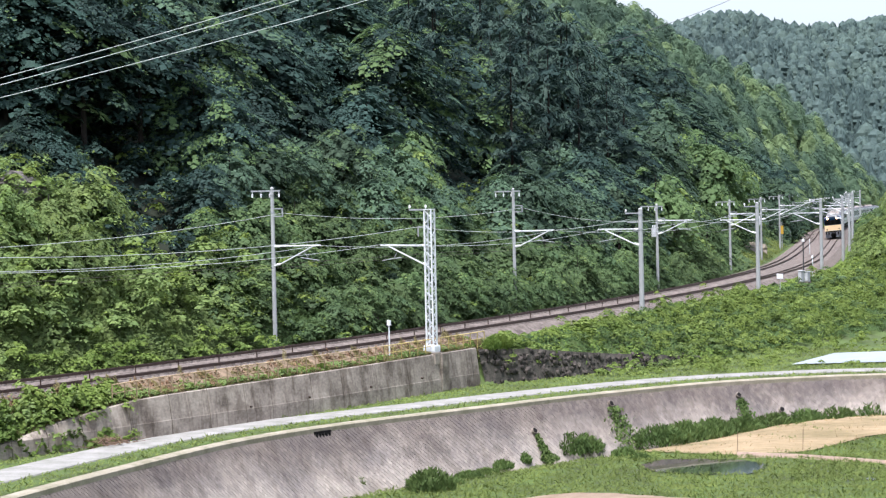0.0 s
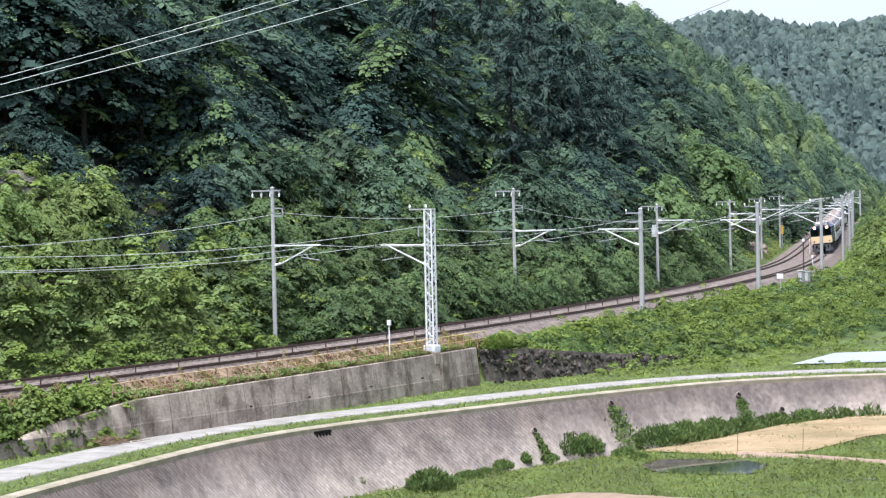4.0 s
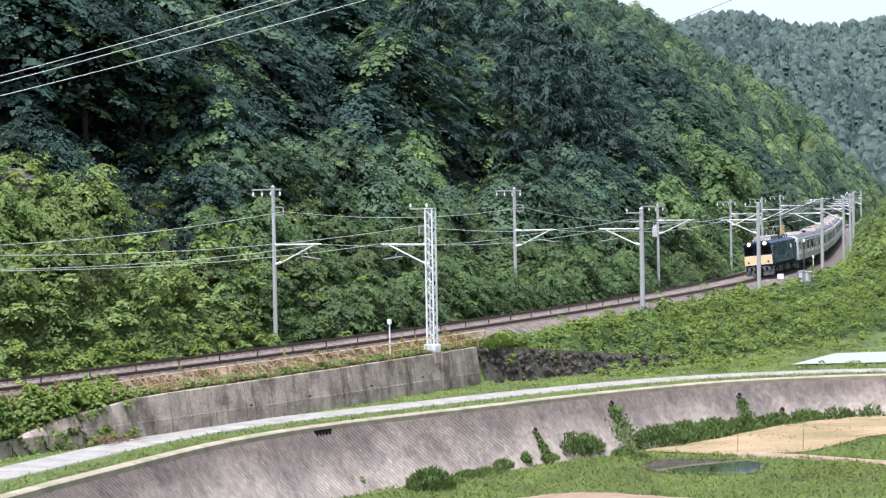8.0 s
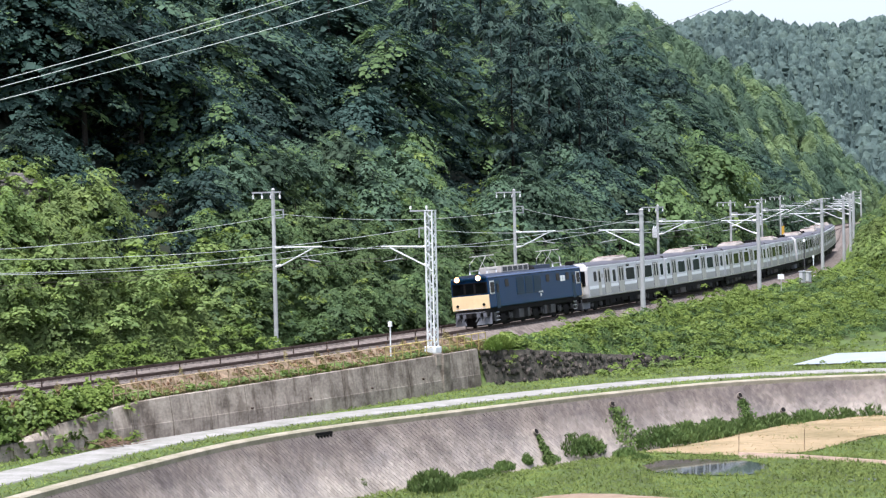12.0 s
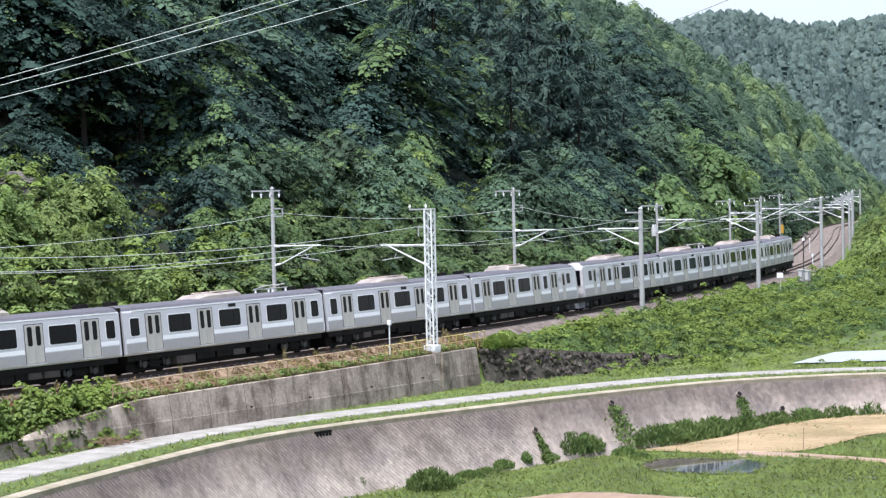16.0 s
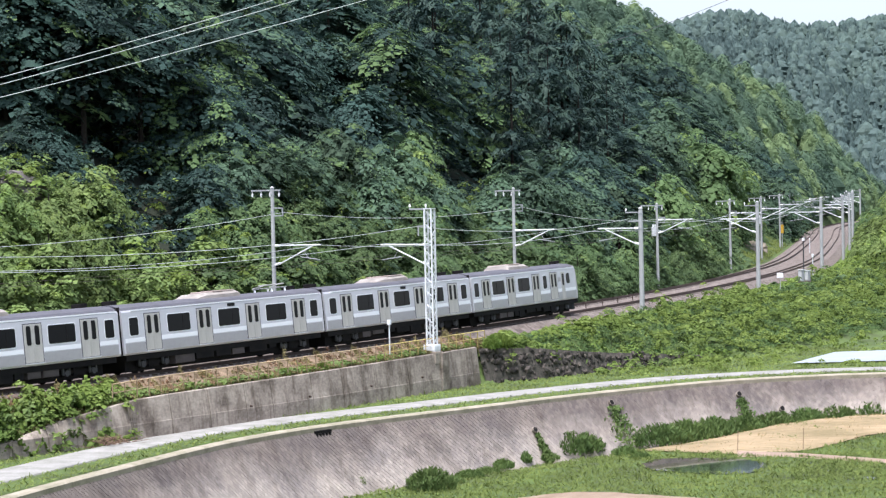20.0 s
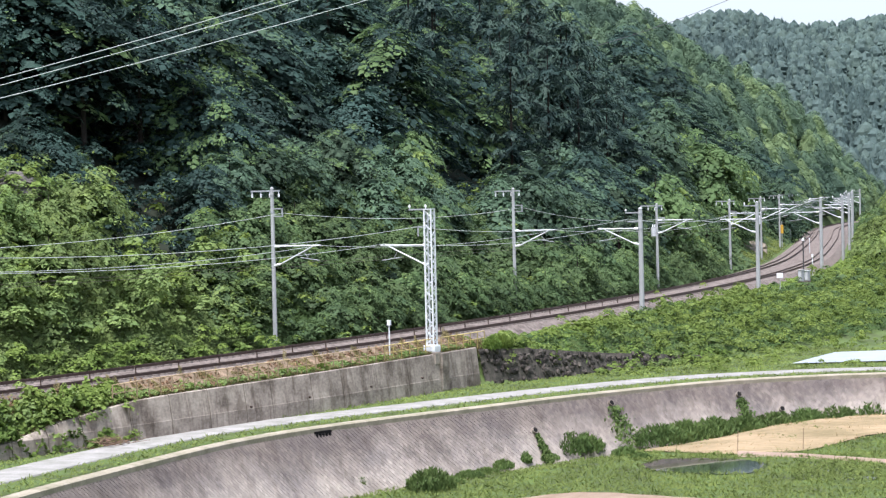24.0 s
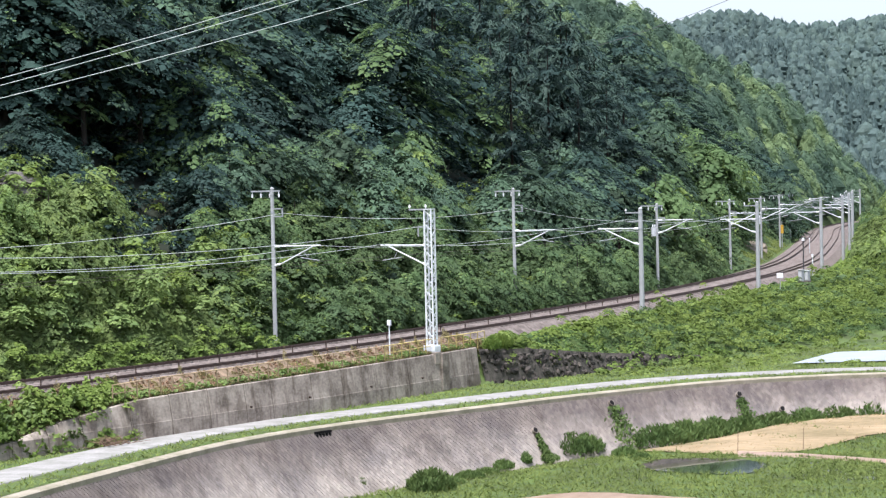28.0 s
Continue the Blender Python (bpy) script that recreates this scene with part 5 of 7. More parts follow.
def trunk_mesh(name, height, r, tips, seed):
    rng = np.random.default_rng(seed)
    bm = bmesh.new()
    rod(bm, (0, 0, -0.6), (0, 0, height * 0.55), r, r * 0.6, n=8)
    rod(bm, (0, 0, height * 0.55), (0, 0, height * 0.90), r * 0.6, r * 0.12, n=6)
    for c in tips:
        z0 = max(0.15 * height, float(c[2]) * 0.72)
        rod(bm, (0, 0, z0), (float(c[0]) * 0.85, float(c[1]) * 0.85, float(c[2])), r * 0.26, r * 0.07, n=5)
    me = bpy.data.meshes.new(name)
    bm.to_mesh(me), bm.free()
    me.materials.append(M_BARK)
    return me


def tree_kind(name, label, kind, seed, height, spread, material, fresh, fine=1.0, sag=0.24, share=0.3, low=0.08):
    t = thing(name, label, "tree" if height > 5 else "shrub", "trees of the hillside" if height > 5 else "shrubs of the hillside")
    if kind == "broad":
        big = height > 5
        v, f, c = broad_crown(seed, height, spread, 1.3 if big else 0.62, 1.35 if big else 0.6, int((80 if big else 40) * fine ** 1.7), (0.29 if big else 0.20) / fine, low, sag, share)
        tips = c[::9]
    else:
        v, f = conifer_crown(seed, height, spread, 2.0, 46, 0.46, low, share)
        tips = []
    part("trunk", trunk_mesh("trunk", height, 0.10 + height * (0.012 if kind == "broad" else 0.005), tips, seed), None, t)
    part("crown", card_mesh("crown", v, material, fresh, f), None, t)
    return t


_D, _B = "deep green broadleaf tree with heavy layered boughs", "mid green broadleaf tree with layered sprays of foliage"
_C, _P = "dark tall conifer with drooping tiers of branches", "bright green broadleaf tree in fresh leaf"
_T = "deep green tree whose layered boughs end in bright new growth"
KINDS = {
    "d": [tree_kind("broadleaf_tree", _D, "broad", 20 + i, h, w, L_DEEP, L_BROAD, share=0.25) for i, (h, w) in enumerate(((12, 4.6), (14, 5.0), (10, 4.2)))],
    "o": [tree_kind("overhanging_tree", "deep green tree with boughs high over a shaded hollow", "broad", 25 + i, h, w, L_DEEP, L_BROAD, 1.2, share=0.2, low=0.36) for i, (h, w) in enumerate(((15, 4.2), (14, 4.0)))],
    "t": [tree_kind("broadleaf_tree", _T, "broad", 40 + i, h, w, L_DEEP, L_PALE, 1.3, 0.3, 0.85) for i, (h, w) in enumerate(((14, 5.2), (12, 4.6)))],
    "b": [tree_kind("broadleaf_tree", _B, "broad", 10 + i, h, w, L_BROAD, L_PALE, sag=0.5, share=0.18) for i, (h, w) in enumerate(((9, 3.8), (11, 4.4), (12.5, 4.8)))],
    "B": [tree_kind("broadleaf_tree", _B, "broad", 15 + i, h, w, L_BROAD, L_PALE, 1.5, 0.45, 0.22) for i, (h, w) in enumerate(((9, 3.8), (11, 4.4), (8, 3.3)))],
    "c": [tree_kind("conifer_tree", _C, "conifer", 30 + i, h, w, L_CONIF, L_CONIF_LIT, share=0.45) for i, (h, w) in enumerate(((17, 4.9), (20, 5.5), (15, 4.5)))],
    "s": [tree_kind("shrub_tree", "leafy green shrub on the bank", "broad", 70 + i, h, w, L_BUSH, L_WEED, 1.15, sag=0.6, share=0.2) for i, (h, w) in enumerate(((3.4, 2.2), (4.4, 2.6), (2.6, 2.0)))],
    "S": [tree_kind("scrub_tree", "deep green leafy scrub at the foot of the hill", "broad", 80 + i, h, w, L_SCRUB, L_BUSH, 1.15, sag=0.6, share=0.2) for i, (h, w) in enumerate(((3.4, 2.2), (4.4, 2.6), (2.6, 2.0)))],
    "p": [tree_kind("pale_tree", _P, "broad", 50 + i, h, w, L_PALE, L_FRESH, 1.2, sag=0.6, share=0.3) for i, (h, w) in enumerate(((9, 3.8), (11, 5.0)))],
}
USED = {}


def plant(kind, i, s, d, size, turn, sink=0.25):
    x, y = place(s, d)
    if kind == "b" and y < 215:
        kind = "B"
    if kind == "s" and s > 26 and d < 0:
        kind = "S"
    src = KINDS[kind][i % len(KINDS[kind])]
    z = float(ground_z(s, d)) - sink
    m = pose(float(x), float(y), z, 0, 0, turn)
    if src.name not in USED:
        USED[src.name] = True
        ob = src
        ob.matrix_basis = m
    else:
        ob = copy_thing(src, m)
    ob.scale = (size, size, size)
    return ob


def s_at(bearing, d):
    """Where along the track the line d metres from it is crossed by a bearing from the rise (x over y)."""
    ss = np.arange(-60.0, 430.0, 0.5)
    x, y = place(ss, np.full(ss.shape, float(d)))
    return float(ss[np.abs(x / y - bearing).argmin()])


def in_view(x, y, margin=0.03):
    return y > 60 and abs(x) < y * (0.1887 + margin) + 3


# trees picked one by one: kind, bearing from the rise, distance from the track, height in metres, variant
PICKED = [("t", -0.022, -26, 15.5, 0), ("t", 0.006, -31, 14, 1), ("t", -0.006, -34, 14, 0), ("t", -0.047, -38, 13, 1), ("d", -0.062, -34, 12, 0), ("d", -0.085, -30, 12, 2), ("d", -0.035, -25, 9, 2),
          ("o", -0.152, -26, 13, 0), ("o", -0.128, -25, 13, 1), ("t", -0.104, -22.5, 9.5, 0), ("t", -0.116, -25, 9.5, 1), ("t", -0.098, -28, 12, 1), ("d", -0.165, -34, 13, 1), ("t", -0.094, -21, 9.5, 1), ("d", -0.185, -30, 12, 1),
          ("d", -0.183, -21, 5.0, 0), ("d", -0.166, -21, 5.6, 2), ("b", -0.152, -20, 4.4, 2), ("d", -0.175, -23, 5.5, 0),
          ("d", -0.102, -16.5, 5.5, 2), ("b", -0.090, -17, 6.5, 1), ("b", -0.078, -18, 7.0, 0), ("b", -0.068, -19, 6.0, 1), ("b", -0.055, -18, 6.0, 2), ("b", -0.042, -19, 8.0, 0),
          ("d", -0.080, -23, 8.0, 2), ("d", -0.060, -24, 8.5, 2), ("d", -0.070, -28, 11, 0), ("d", -0.050, -30, 12, 1), ("d", -0.095, -22, 8.0, 2),
          ("b", -0.020, -18, 9.0, 1), ("p", -0.012, -20, 8.0, 0), ("b", -0.004, -16, 7.0, 0), ("b", -0.030, -16, 6.5, 2),
          ("b", 0.034, -14.5, 9.5, 1), ("b", 0.045, -15, 7.5, 0), ("d", 0.052, -17, 9, 0), ("d", 0.062, -17, 10, 2), ("b", 0.024, -15, 7.0, 2), ("b", 0.057, -14, 7.0, 0),
          ("c", 0.022, -30, 17, 0), ("c", 0.030, -24, 19, 1), ("c", 0.038, -28, 21, 1), ("c", 0.046, -22, 20, 0), ("c", 0.052, -27, 22, 2), ("c", 0.059, -21, 19, 1), ("c", 0.066, -25, 21, 0),
          ("c", 0.071, -20, 18, 1), ("c", 0.026, -37, 18, 2), ("c", 0.045, -36, 20, 1), ("c", 0.064, -33, 20, 2), ("c", 0.016, -42, 16, 1),
          ("d", 0.072, -16, 9, 2), ("d", 0.077, -19, 12, 1), ("c", 0.078, -24, 17, 2), ("b", 0.090, -20, 11, 0), ("d", 0.080, -28, 13, 0), ("b", 0.093, -27, 13, 1), ("b", 0.101, -23, 12, 2), ("b", 0.108, -19, 11, 0),
          ("p", 0.091, -12.5, 10.2, 0), ("p", 0.113, -15, 14.5, 1), ("b", 0.126, -16, 13.5, 1), ("p", 0.121, -15, 11, 1), ("d", 0.136, -14, 9, 1), ("b", 0.144, -13, 9, 1)]
HEIGHT = {"t": (14, 12), "d": (12, 14, 10), "o": (15, 14), "b": (9, 11, 12.5), "c": (17, 20, 15), "p": (9, 11)}


def plant_hill():
    rng = random.Random(5)
    for k, (kind, bearing, d, h, i) in enumerate(PICKED):
        tall = HEIGHT[kind][i] if not (kind == "b" and float(place(s_at(bearing, d), d)[1]) < 215) else (9, 11, 8)[i]
        plant(kind, i, s_at(bearing, d), d, h / tall, k * 77 % 360)
    rows = [(-26, 6.8), (-32, 7.0), (-38.5, 7.4), (-46, 8.0), (-54, 8.6), (-63, 9.2), (-72, 9.6), (-84, 10.5)]
    for r, (d0, gap) in enumerate(rows):
        s = -40.0 + r * 2.1
        while s < 330:
            s += gap * rng.uniform(0.75, 1.3) * (1.0 if s < 200 else 1.2)
            d = d0 + rng.uniform(-2, 2)
            x, y = place(s, d)
            z = float(ground_z(s, d))
            if not in_view(float(x), float(y)) or z - 15 > 0.098 * float(y) + 1:
                continue
            ang = float(x) / float(y)
            if (r == 0 and s < 150) or (r < 2 and -0.15 < ang < -0.09):
                continue
            # tall conifers in the middle of the hill, broadleaf trees to both sides
            con = 0.85 if 0.012 < ang < 0.080 else 0.06 if ang < 0.012 else 0.12
            q = rng.random()
            if rng.random() < con:
                k = "c"
            elif ang < 0.012:
                k = "d" if q < 0.5 else "t" if q < 0.72 else "b"
            else:
                k = "d" if ang < 0.085 else "b" if q < 0.72 else "d" if q < 0.92 else "p"
            size = rng.uniform(0.7, 1.25)
            if k == "c" and s > 200:
                size *= 0.7
            plant(k, rng.randrange(8), s, d, size, rng.uniform(0, 360))
    # smaller trees low on the slope, past the bank
    for d0, gap in ((-10.5, 8.0), (-15.5, 8.0), (-20.5, 8.5)):
        s = 105.0
        while s < 330:
            s += gap * rng.uniform(0.75, 1.3)
            d = d0 + rng.uniform(-1.5, 1.5)
            x, y = place(s, d)
            ang = float(x) / float(y)
            if (d0 > -18 and 0.078 < ang < 0.138 and s < 235) or (d0 > -12 and s < 265):
                continue
            plant("b" if rng.random() < 0.75 else "d", rng.randrange(8), s, d, rng.uniform(0.6, 0.95), rng.uniform(0, 360))
    # shrubs between the bank and the trees
    for r, (d0, gap) in enumerate(((-12.0, 3.2), (-14.5, 3.0), (-17.5, 3.4), (-21.5, 4.0))):
        s = -24.0 + r
        while s < 250:
            s += gap * rng.uniform(0.7, 1.35) * (1.0 if s < 110 else 1.5)
            d = d0 + rng.uniform(-1.2, 1.2)
            x, y = place(s, d)
            ang = float(x) / float(y)
            if (ang < -0.155 and r > 1) or (-0.145 < ang < -0.100 and s > 12):
                continue
            if in_view(float(x), float(y)) and (r < 3 or s < 40):
                k = "s" if rng.random() < 0.8 or s < 50 else "b"
                plant(k, rng.randrange(8), s, d, rng.uniform(0.75, 1.25) * (1 if rng.random() < 0.85 else 0.6) * (1 if k == "s" else 0.42), rng.uniform(0, 360))
    # tall shrubs at the bank's foot, close to the far track
    s = 36.0
    while s < 150:
        s += rng.uniform(1.9, 3.2) * (1 if s < 110 else 1.4)
        plant("s", rng.randrange(8), s, rng.uniform(-8.7, -8.0), rng.uniform(0.62, 0.92), rng.uniform(0, 360))
    # shrubs on the knoll past the embankment
    for k in range(46):
        s, d = rng.uniform(140, 215), rng.uniform(6.5, 15)
        plant("s", k, s, d, rng.uniform(0.5, 0.95), rng.uniform(0, 360))
    # a hedge of bushes close to the track, which hides it further on
    for k, (kind, s, d, size) in enumerate((("s", 170, 7.8, 0.9), ("s", 178, 8.0, 1.0), ("S", 187, 8.4, 1.2), ("S", 197, 8.3, 1.3), ("s", 208, 8.0, 1.25), ("S", 220, 7.9, 1.2), ("S", 232, 7.8, 1.2), ("S", 245, 7.6, 1.25),
                                            ("s", 260, 7.6, 1.3), ("s", 189, 11, 1.35), ("S", 203, 12, 1.45))):
        plant(kind, 1, s, d, size, k * 67)
    for k, (s, d, size) in enumerate(((276, 8.6, 0.82), (291, 6.8, 0.78), (300, 12, 0.9), (283, 6.4, 0.62), (298, 5.9, 0.66), (308, 5.6, 0.58), (264, 6.6, 0.55), (322, 6.2, 0.7))):
        plant("p", 0, s, d, size, k * 67)
    # taller bushes past the knoll, where the track leaves behind them
    n = 0
    while n < 30:
        s, d = rng.uniform(195, 262), rng.uniform(9, 26)
        x, y = place(s, d)
        if 0.181 < float(x) / float(y) < 0.205:
            plant("s", n, s, d, rng.uniform(1.1, 1.7), rng.uniform(0, 360))
            n += 1


plant_hill()


def scatter(name, label, category, n, s_rng, d_rng, height, leaf, material, seed, keep=None, bump=2.2, spread=0.28, aspect=0.62, lift=0.55):
    """A mass of leaves over a stretch of ground, heaped into uneven mounds."""
    rng = np.random.default_rng(seed)
    s = rng.uniform(*s_rng, n)
    d = rng.uniform(*d_rng, n)
    x, y = place(s, d)
    m = np.abs(x) < y * 0.225 + 4
    if keep is not None:
        m &= keep(s, d, x, y)
    s, d, x, y = s[m], d[m], x[m], y[m]
    g = ground_z(s, d)
    def mound(x, y):
        return wave(x, y, bump * 2.6, seed) * 0.5 + wave(x, y, bump, seed + 3) * 0.38 + wave(x, y, bump * 0.42, seed + 5) * 0.24

    w = mound(x, y)
    hh = height(s, d) if callable(height) else height
    top = hh * np.clip(0.56 + 0.75 * w, 0.05, 1.6)
    z = g + top * rng.uniform(0.62, 1.0, len(s)) ** 0.6
    e = 0.25
    wx = (mound(x + e, y) - mound(x - e, y)) * 0.75 * hh / (2 * e)
    wy = (mound(x, y + e) - mound(x, y - e)) * 0.75 * hh / (2 * e)
    nrm = np.stack([-wx * 0.8, -wy * 0.8 - 0.2, np.full(len(s), 1.0)], 1) + rng.normal(size=(len(s), 3)) * spread
    nrm /= np.linalg.norm(nrm, axis=1)[:, None]
    u = np.cross(nrm, unit(rng, len(s)))
    u[:, 2] += lift * (1 if aspect < 0.3 else 0) - 0.12
    ln = leaf * rng.uniform(0.6, 1.5, len(s))
    v = diamonds(np.stack([x, y, z], 1), u, nrm, ln, ln * aspect * rng.uniform(0.7, 1.2, len(s)))
    return tagged(new(name, card_mesh(name, v, material)), label, category, kind="stuff")


def inside(x, y, near_edge, far_edge, grow=0.0):
    P = np.array(list(near_edge) + list(far_edge)[::-1], float)
    c = P.mean(0)
    P = c + (P - c) * (1 + grow)
    x, y = np.asarray(x, float), np.asarray(y, float)
    r = np.zeros(x.shape, bool)
    for (ax, ay), (bx, by) in zip(P, np.roll(P, -1, 0)):
        hit = ((ay > y) != (by > y)) & (x < (bx - ax) * (y - ay) / (by - ay + 1e-12) + ax)
        r ^= hit
    return r


def off_fields(x, y):
    return ~(inside(x, y, STRAW_NEAR, STRAW_FAR) | inside(x, y, POND_NEAR, POND_FAR) | inside(x, y, EARTH_NEAR, EARTH_FAR))


# undergrowth on the hill bank, heaped and leafy
# dark leaves under the brighter clumps paint the shade of the gaps
scatter("bank_undergrowth", "thick green undergrowth and creepers on the hill bank", "undergrowth", 90000, (26, 75), (-22, -7.2), lambda s, d: 0.4 + 1.0 * sstep(-7.2, -10, d), 0.27, L_DARKWEED_GAPS, 61, bump=3.0,
        keep=lambda s, d, x, y: (d > -13.5) | (x / y < -0.142) | (x / y > -0.104))
scatter("bank_undergrowth", "thick bright green undergrowth and creepers on the hill bank", "undergrowth", 60000, (-18, 26), (-22, -7.2), lambda s, d: 0.4 + 1.0 * sstep(-7.2, -10, d), 0.27, L_BUSH, 87, bump=3.0,
        keep=lambda s, d, x, y: (d > -13.5) | (x / y < -0.142) | (x / y > -0.104))
scatter("bank_undergrowth", "thick green undergrowth at the foot of the wooded hill", "undergrowth", 60000, (75, 430), (-20, -7.2), lambda s, d: 0.4 + 1.6 * sstep(-7.4, -11, d), 0.60, L_SCRUB, 62, bump=3.4,
        keep=lambda s, d, x, y: ~((s > 178) & (s < 262) & (d > -11)))
scatter("cutting_grass", "thin grass on the bare cutting", "grass", 9000, (170, 265), (-11.5, -7.0), 0.35, 0.4, L_GRASS, 93, bump=2.0, aspect=0.3, keep=lambda s, d, x, y: wave(x, y, 9.0, 2) > -0.2)
# dark underlayer: shade between the bright clumps laid in as leaf colour
scatter("embankment_weeds", "lush green weeds and creepers on the railway embankment", "weeds", 120000, (36.2, 140), (2.0, 24), lambda s, d: 0.12 + 0.45 * sstep(2.6, 4.8, d), 0.22, L_DARKWEED_GAPS, 63, aspect=0.42, spread=0.36,
        keep=lambda s, d, x, y: (ground_z(s, d) > ROAD_Z + 0.15), bump=2.7)
scatter("embankment_weeds", "lush green weeds and shrubs on the railway embankment", "weeds", 36000, (140, 290), (3.0, 40), lambda s, d: 0.3 + 1.1 * sstep(3, 6, d), 0.45, L_WEED, 64, bump=3.0)
scatter("facing_creepers", "green creepers hanging over the stone facing", "creepers", 14000, (37, 64), (3.6, 12), lambda s, d: np.interp(s, [36, 40, 48, 57, 62], [2.3, 2.1, 1.5, 0.9, 0.5]), 0.22, L_WEED, 69,
        keep=lambda s, d, x, y: (np.abs(d - np.interp(s, [36, 40, 46, 55, 65], [3.9, 5.6, 7.2, 9.6, 13]) + 0.55) < 0.55) & (wave(x, y, 3.0, 4) > 0.75 - (s - 37) * 0.05), bump=1.4)
scatter("wall_top_weeds", "low green weeds behind the retaining wall", "weeds", 6500, (-20, 36), (2.5, 3.5), lambda s, d: 0.3 + 0.9 * sstep(0, -8, s), 0.24, L_BUSH, 65, bump=1.2)
def clump_cover(name, label, n, s_rng, d_rng, R, lift, n_leaf, leaf, material, seed, keep=None):
    """Low rounded clumps of leaves standing close together on sloping ground."""
    rng = np.random.default_rng(seed)
    s, d = rng.uniform(*s_rng, n), rng.uniform(*d_rng, n)
    x, y = place(s, d)
    m = (np.abs(x) < y * 0.21 + 3) & ~inside(x, y, [(24.6, 166.8), (46, 168.8)], [(29.6, 178.4), (50, 183)], 0.15)
    if keep is not None:
        m &= keep(s, d, x, y)
    s, d, x, y = s[m], d[m], x[m], y[m]
    z = ground_z(s, d) + lift * np.clip(0.55 + 0.6 * wave(x, y, 7.0, seed) + 0.35 * rng.normal(size=len(s)), 0.02, 1.7)
    v, f = sprays(rng, np.stack([x, y, z], 1), rng.uniform(0, 6.283, len(s)), R * rng.uniform(0.45, 1.35, len(s)), 1.0, 0.6, n_leaf, leaf, 0.10, 16, 0.80, 0.25)
    return tagged(new(name, card_mesh(name, v, material, L_FRESH if material is L_WEED else L_WEED, f)), label, "weeds", kind="stuff")


clump_cover("embankment_clumps", "rounded bright green weed clumps on the railway embankment", 3000, (37.5, 140), (3.2, 20), 0.66, 1.15, 40, 0.17, L_WEED, 73, lambda s, d, x, y: (ground_z(s, d) > ROAD_Z + 0.25) & ~((s > 104) & (s < 128) & (d < 7.5)))
clump_cover("embankment_clumps", "low weeds at the foot of the railway embankment", 420, (44, 84), (8, 24), 0.5, 0.6, 24, 0.20, L_WEED, 81, lambda s, d, x, y: (ground_z(s, d) > ROAD_Z - 0.3) & (ground_z(s, d) < ROAD_Z + 0.5) & (road_side(x, y) < -3.0 - 0.05 * (s - 44)))
clump_cover("embankment_clumps", "darker green bushes scattered on the railway embankment", 420, (39, 140), (3.6, 18), 0.60, 1.0, 40, 0.16, L_DARKWEED_GAPS, 75, lambda s, d, x, y: ground_z(s, d) > ROAD_Z + 0.25)
clump_cover("embankment_clumps", "deep green bushes on the far part of the embankment", 500, (95, 175), (5.5, 17), 0.62, 1.1, 40, 0.17, L_SCRUB, 89, lambda s, d, x, y: (wave(x, y, 6.0, 9) > 0.35) & (ground_z(s, d) > ROAD_Z + 0.25))
clump_cover("bank_clumps", "rounded green bushes covering the hill bank", 1300, (-20, 30), (-21, -8.3), 0.85, 2.3, 44, 0.20, L_BUSH, 76, lambda s, d, x, y: (d > -13) | (x / y < -0.142) | (x / y > -0.104))
clump_cover("bank_clumps", "deep green bushes at the foot of the wooded hill", 1500, (26, 90), (-21, -8.3), 0.85, 2.1, 44, 0.20, L_SCRUB, 84, lambda s, d, x, y: (d > -13) | (x / y > -0.104))
# Deepest leaf colour here, so the hollow's shade is partly in the colour.
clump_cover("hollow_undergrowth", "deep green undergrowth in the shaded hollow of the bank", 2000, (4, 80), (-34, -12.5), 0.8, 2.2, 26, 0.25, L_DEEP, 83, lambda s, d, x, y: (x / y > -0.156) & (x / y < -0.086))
clump_cover("bank_edge_clumps", "leafy bushes at the foot of the bank beside the far track", 250, (28, 70), (-8.2, -6.7), 0.55, 1.3, 40, 0.18, L_SCRUB, 82)
clump_cover("bank_edge_clumps", "bright leafy weeds at the foot of the bank beside the far track", 240, (-20, 29), (-8.2, -6.7), 0.55, 1.1, 40, 0.17, L_WEED, 88)
clump_cover("bank_clumps", "bright yellow-green creepers over the hill bank", 1300, (-20, 34), (-20, -9), 0.6, 2.7, 40, 0.17, L_WEED, 77, lambda s, d, x, y: (wave(x, y, 12.0, 5) > 0.1) & ((d > -13) | (x / y < -0.142) | (x / y > -0.104)))
clump_cover("facing_bushes", "dark bushes at the end of the stone facing", 150, (49, 64), (6.0, 13), 0.55, 0.9, 30, 0.20, L_BUSH, 78, lambda s, d, x, y: np.abs(d - np.interp(s, [36, 40, 46, 55, 65], [3.9, 5.6, 7.2, 9.6, 13]) - 0.2) < 0.9)
clump_cover("wall_end_clumps", "leafy green bushes over the low end of the wall", 420, (-24, -2.0), (1.9, 3.7), 0.55, 0.75, 44, 0.17, L_WEED, 85)
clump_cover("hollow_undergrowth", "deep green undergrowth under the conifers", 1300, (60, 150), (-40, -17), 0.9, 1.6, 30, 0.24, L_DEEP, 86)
clump_cover("shoulder_weeds", "low green weeds creeping up to the ballast edge", 1900, (37, 135), (1.95, 4.2), 0.36, 0.32, 26, 0.15, L_WEED, 80, lambda s, d, x, y: wave(x, y, 6.0, 3) + 1.1 * (d - 2.5) > -0.3)
L_DRY = leaf_mat("dry_grass", (0.27, 0.225, 0.105), (0.15, 0.135, 0.060), 0.3, 0.0, 0.2)
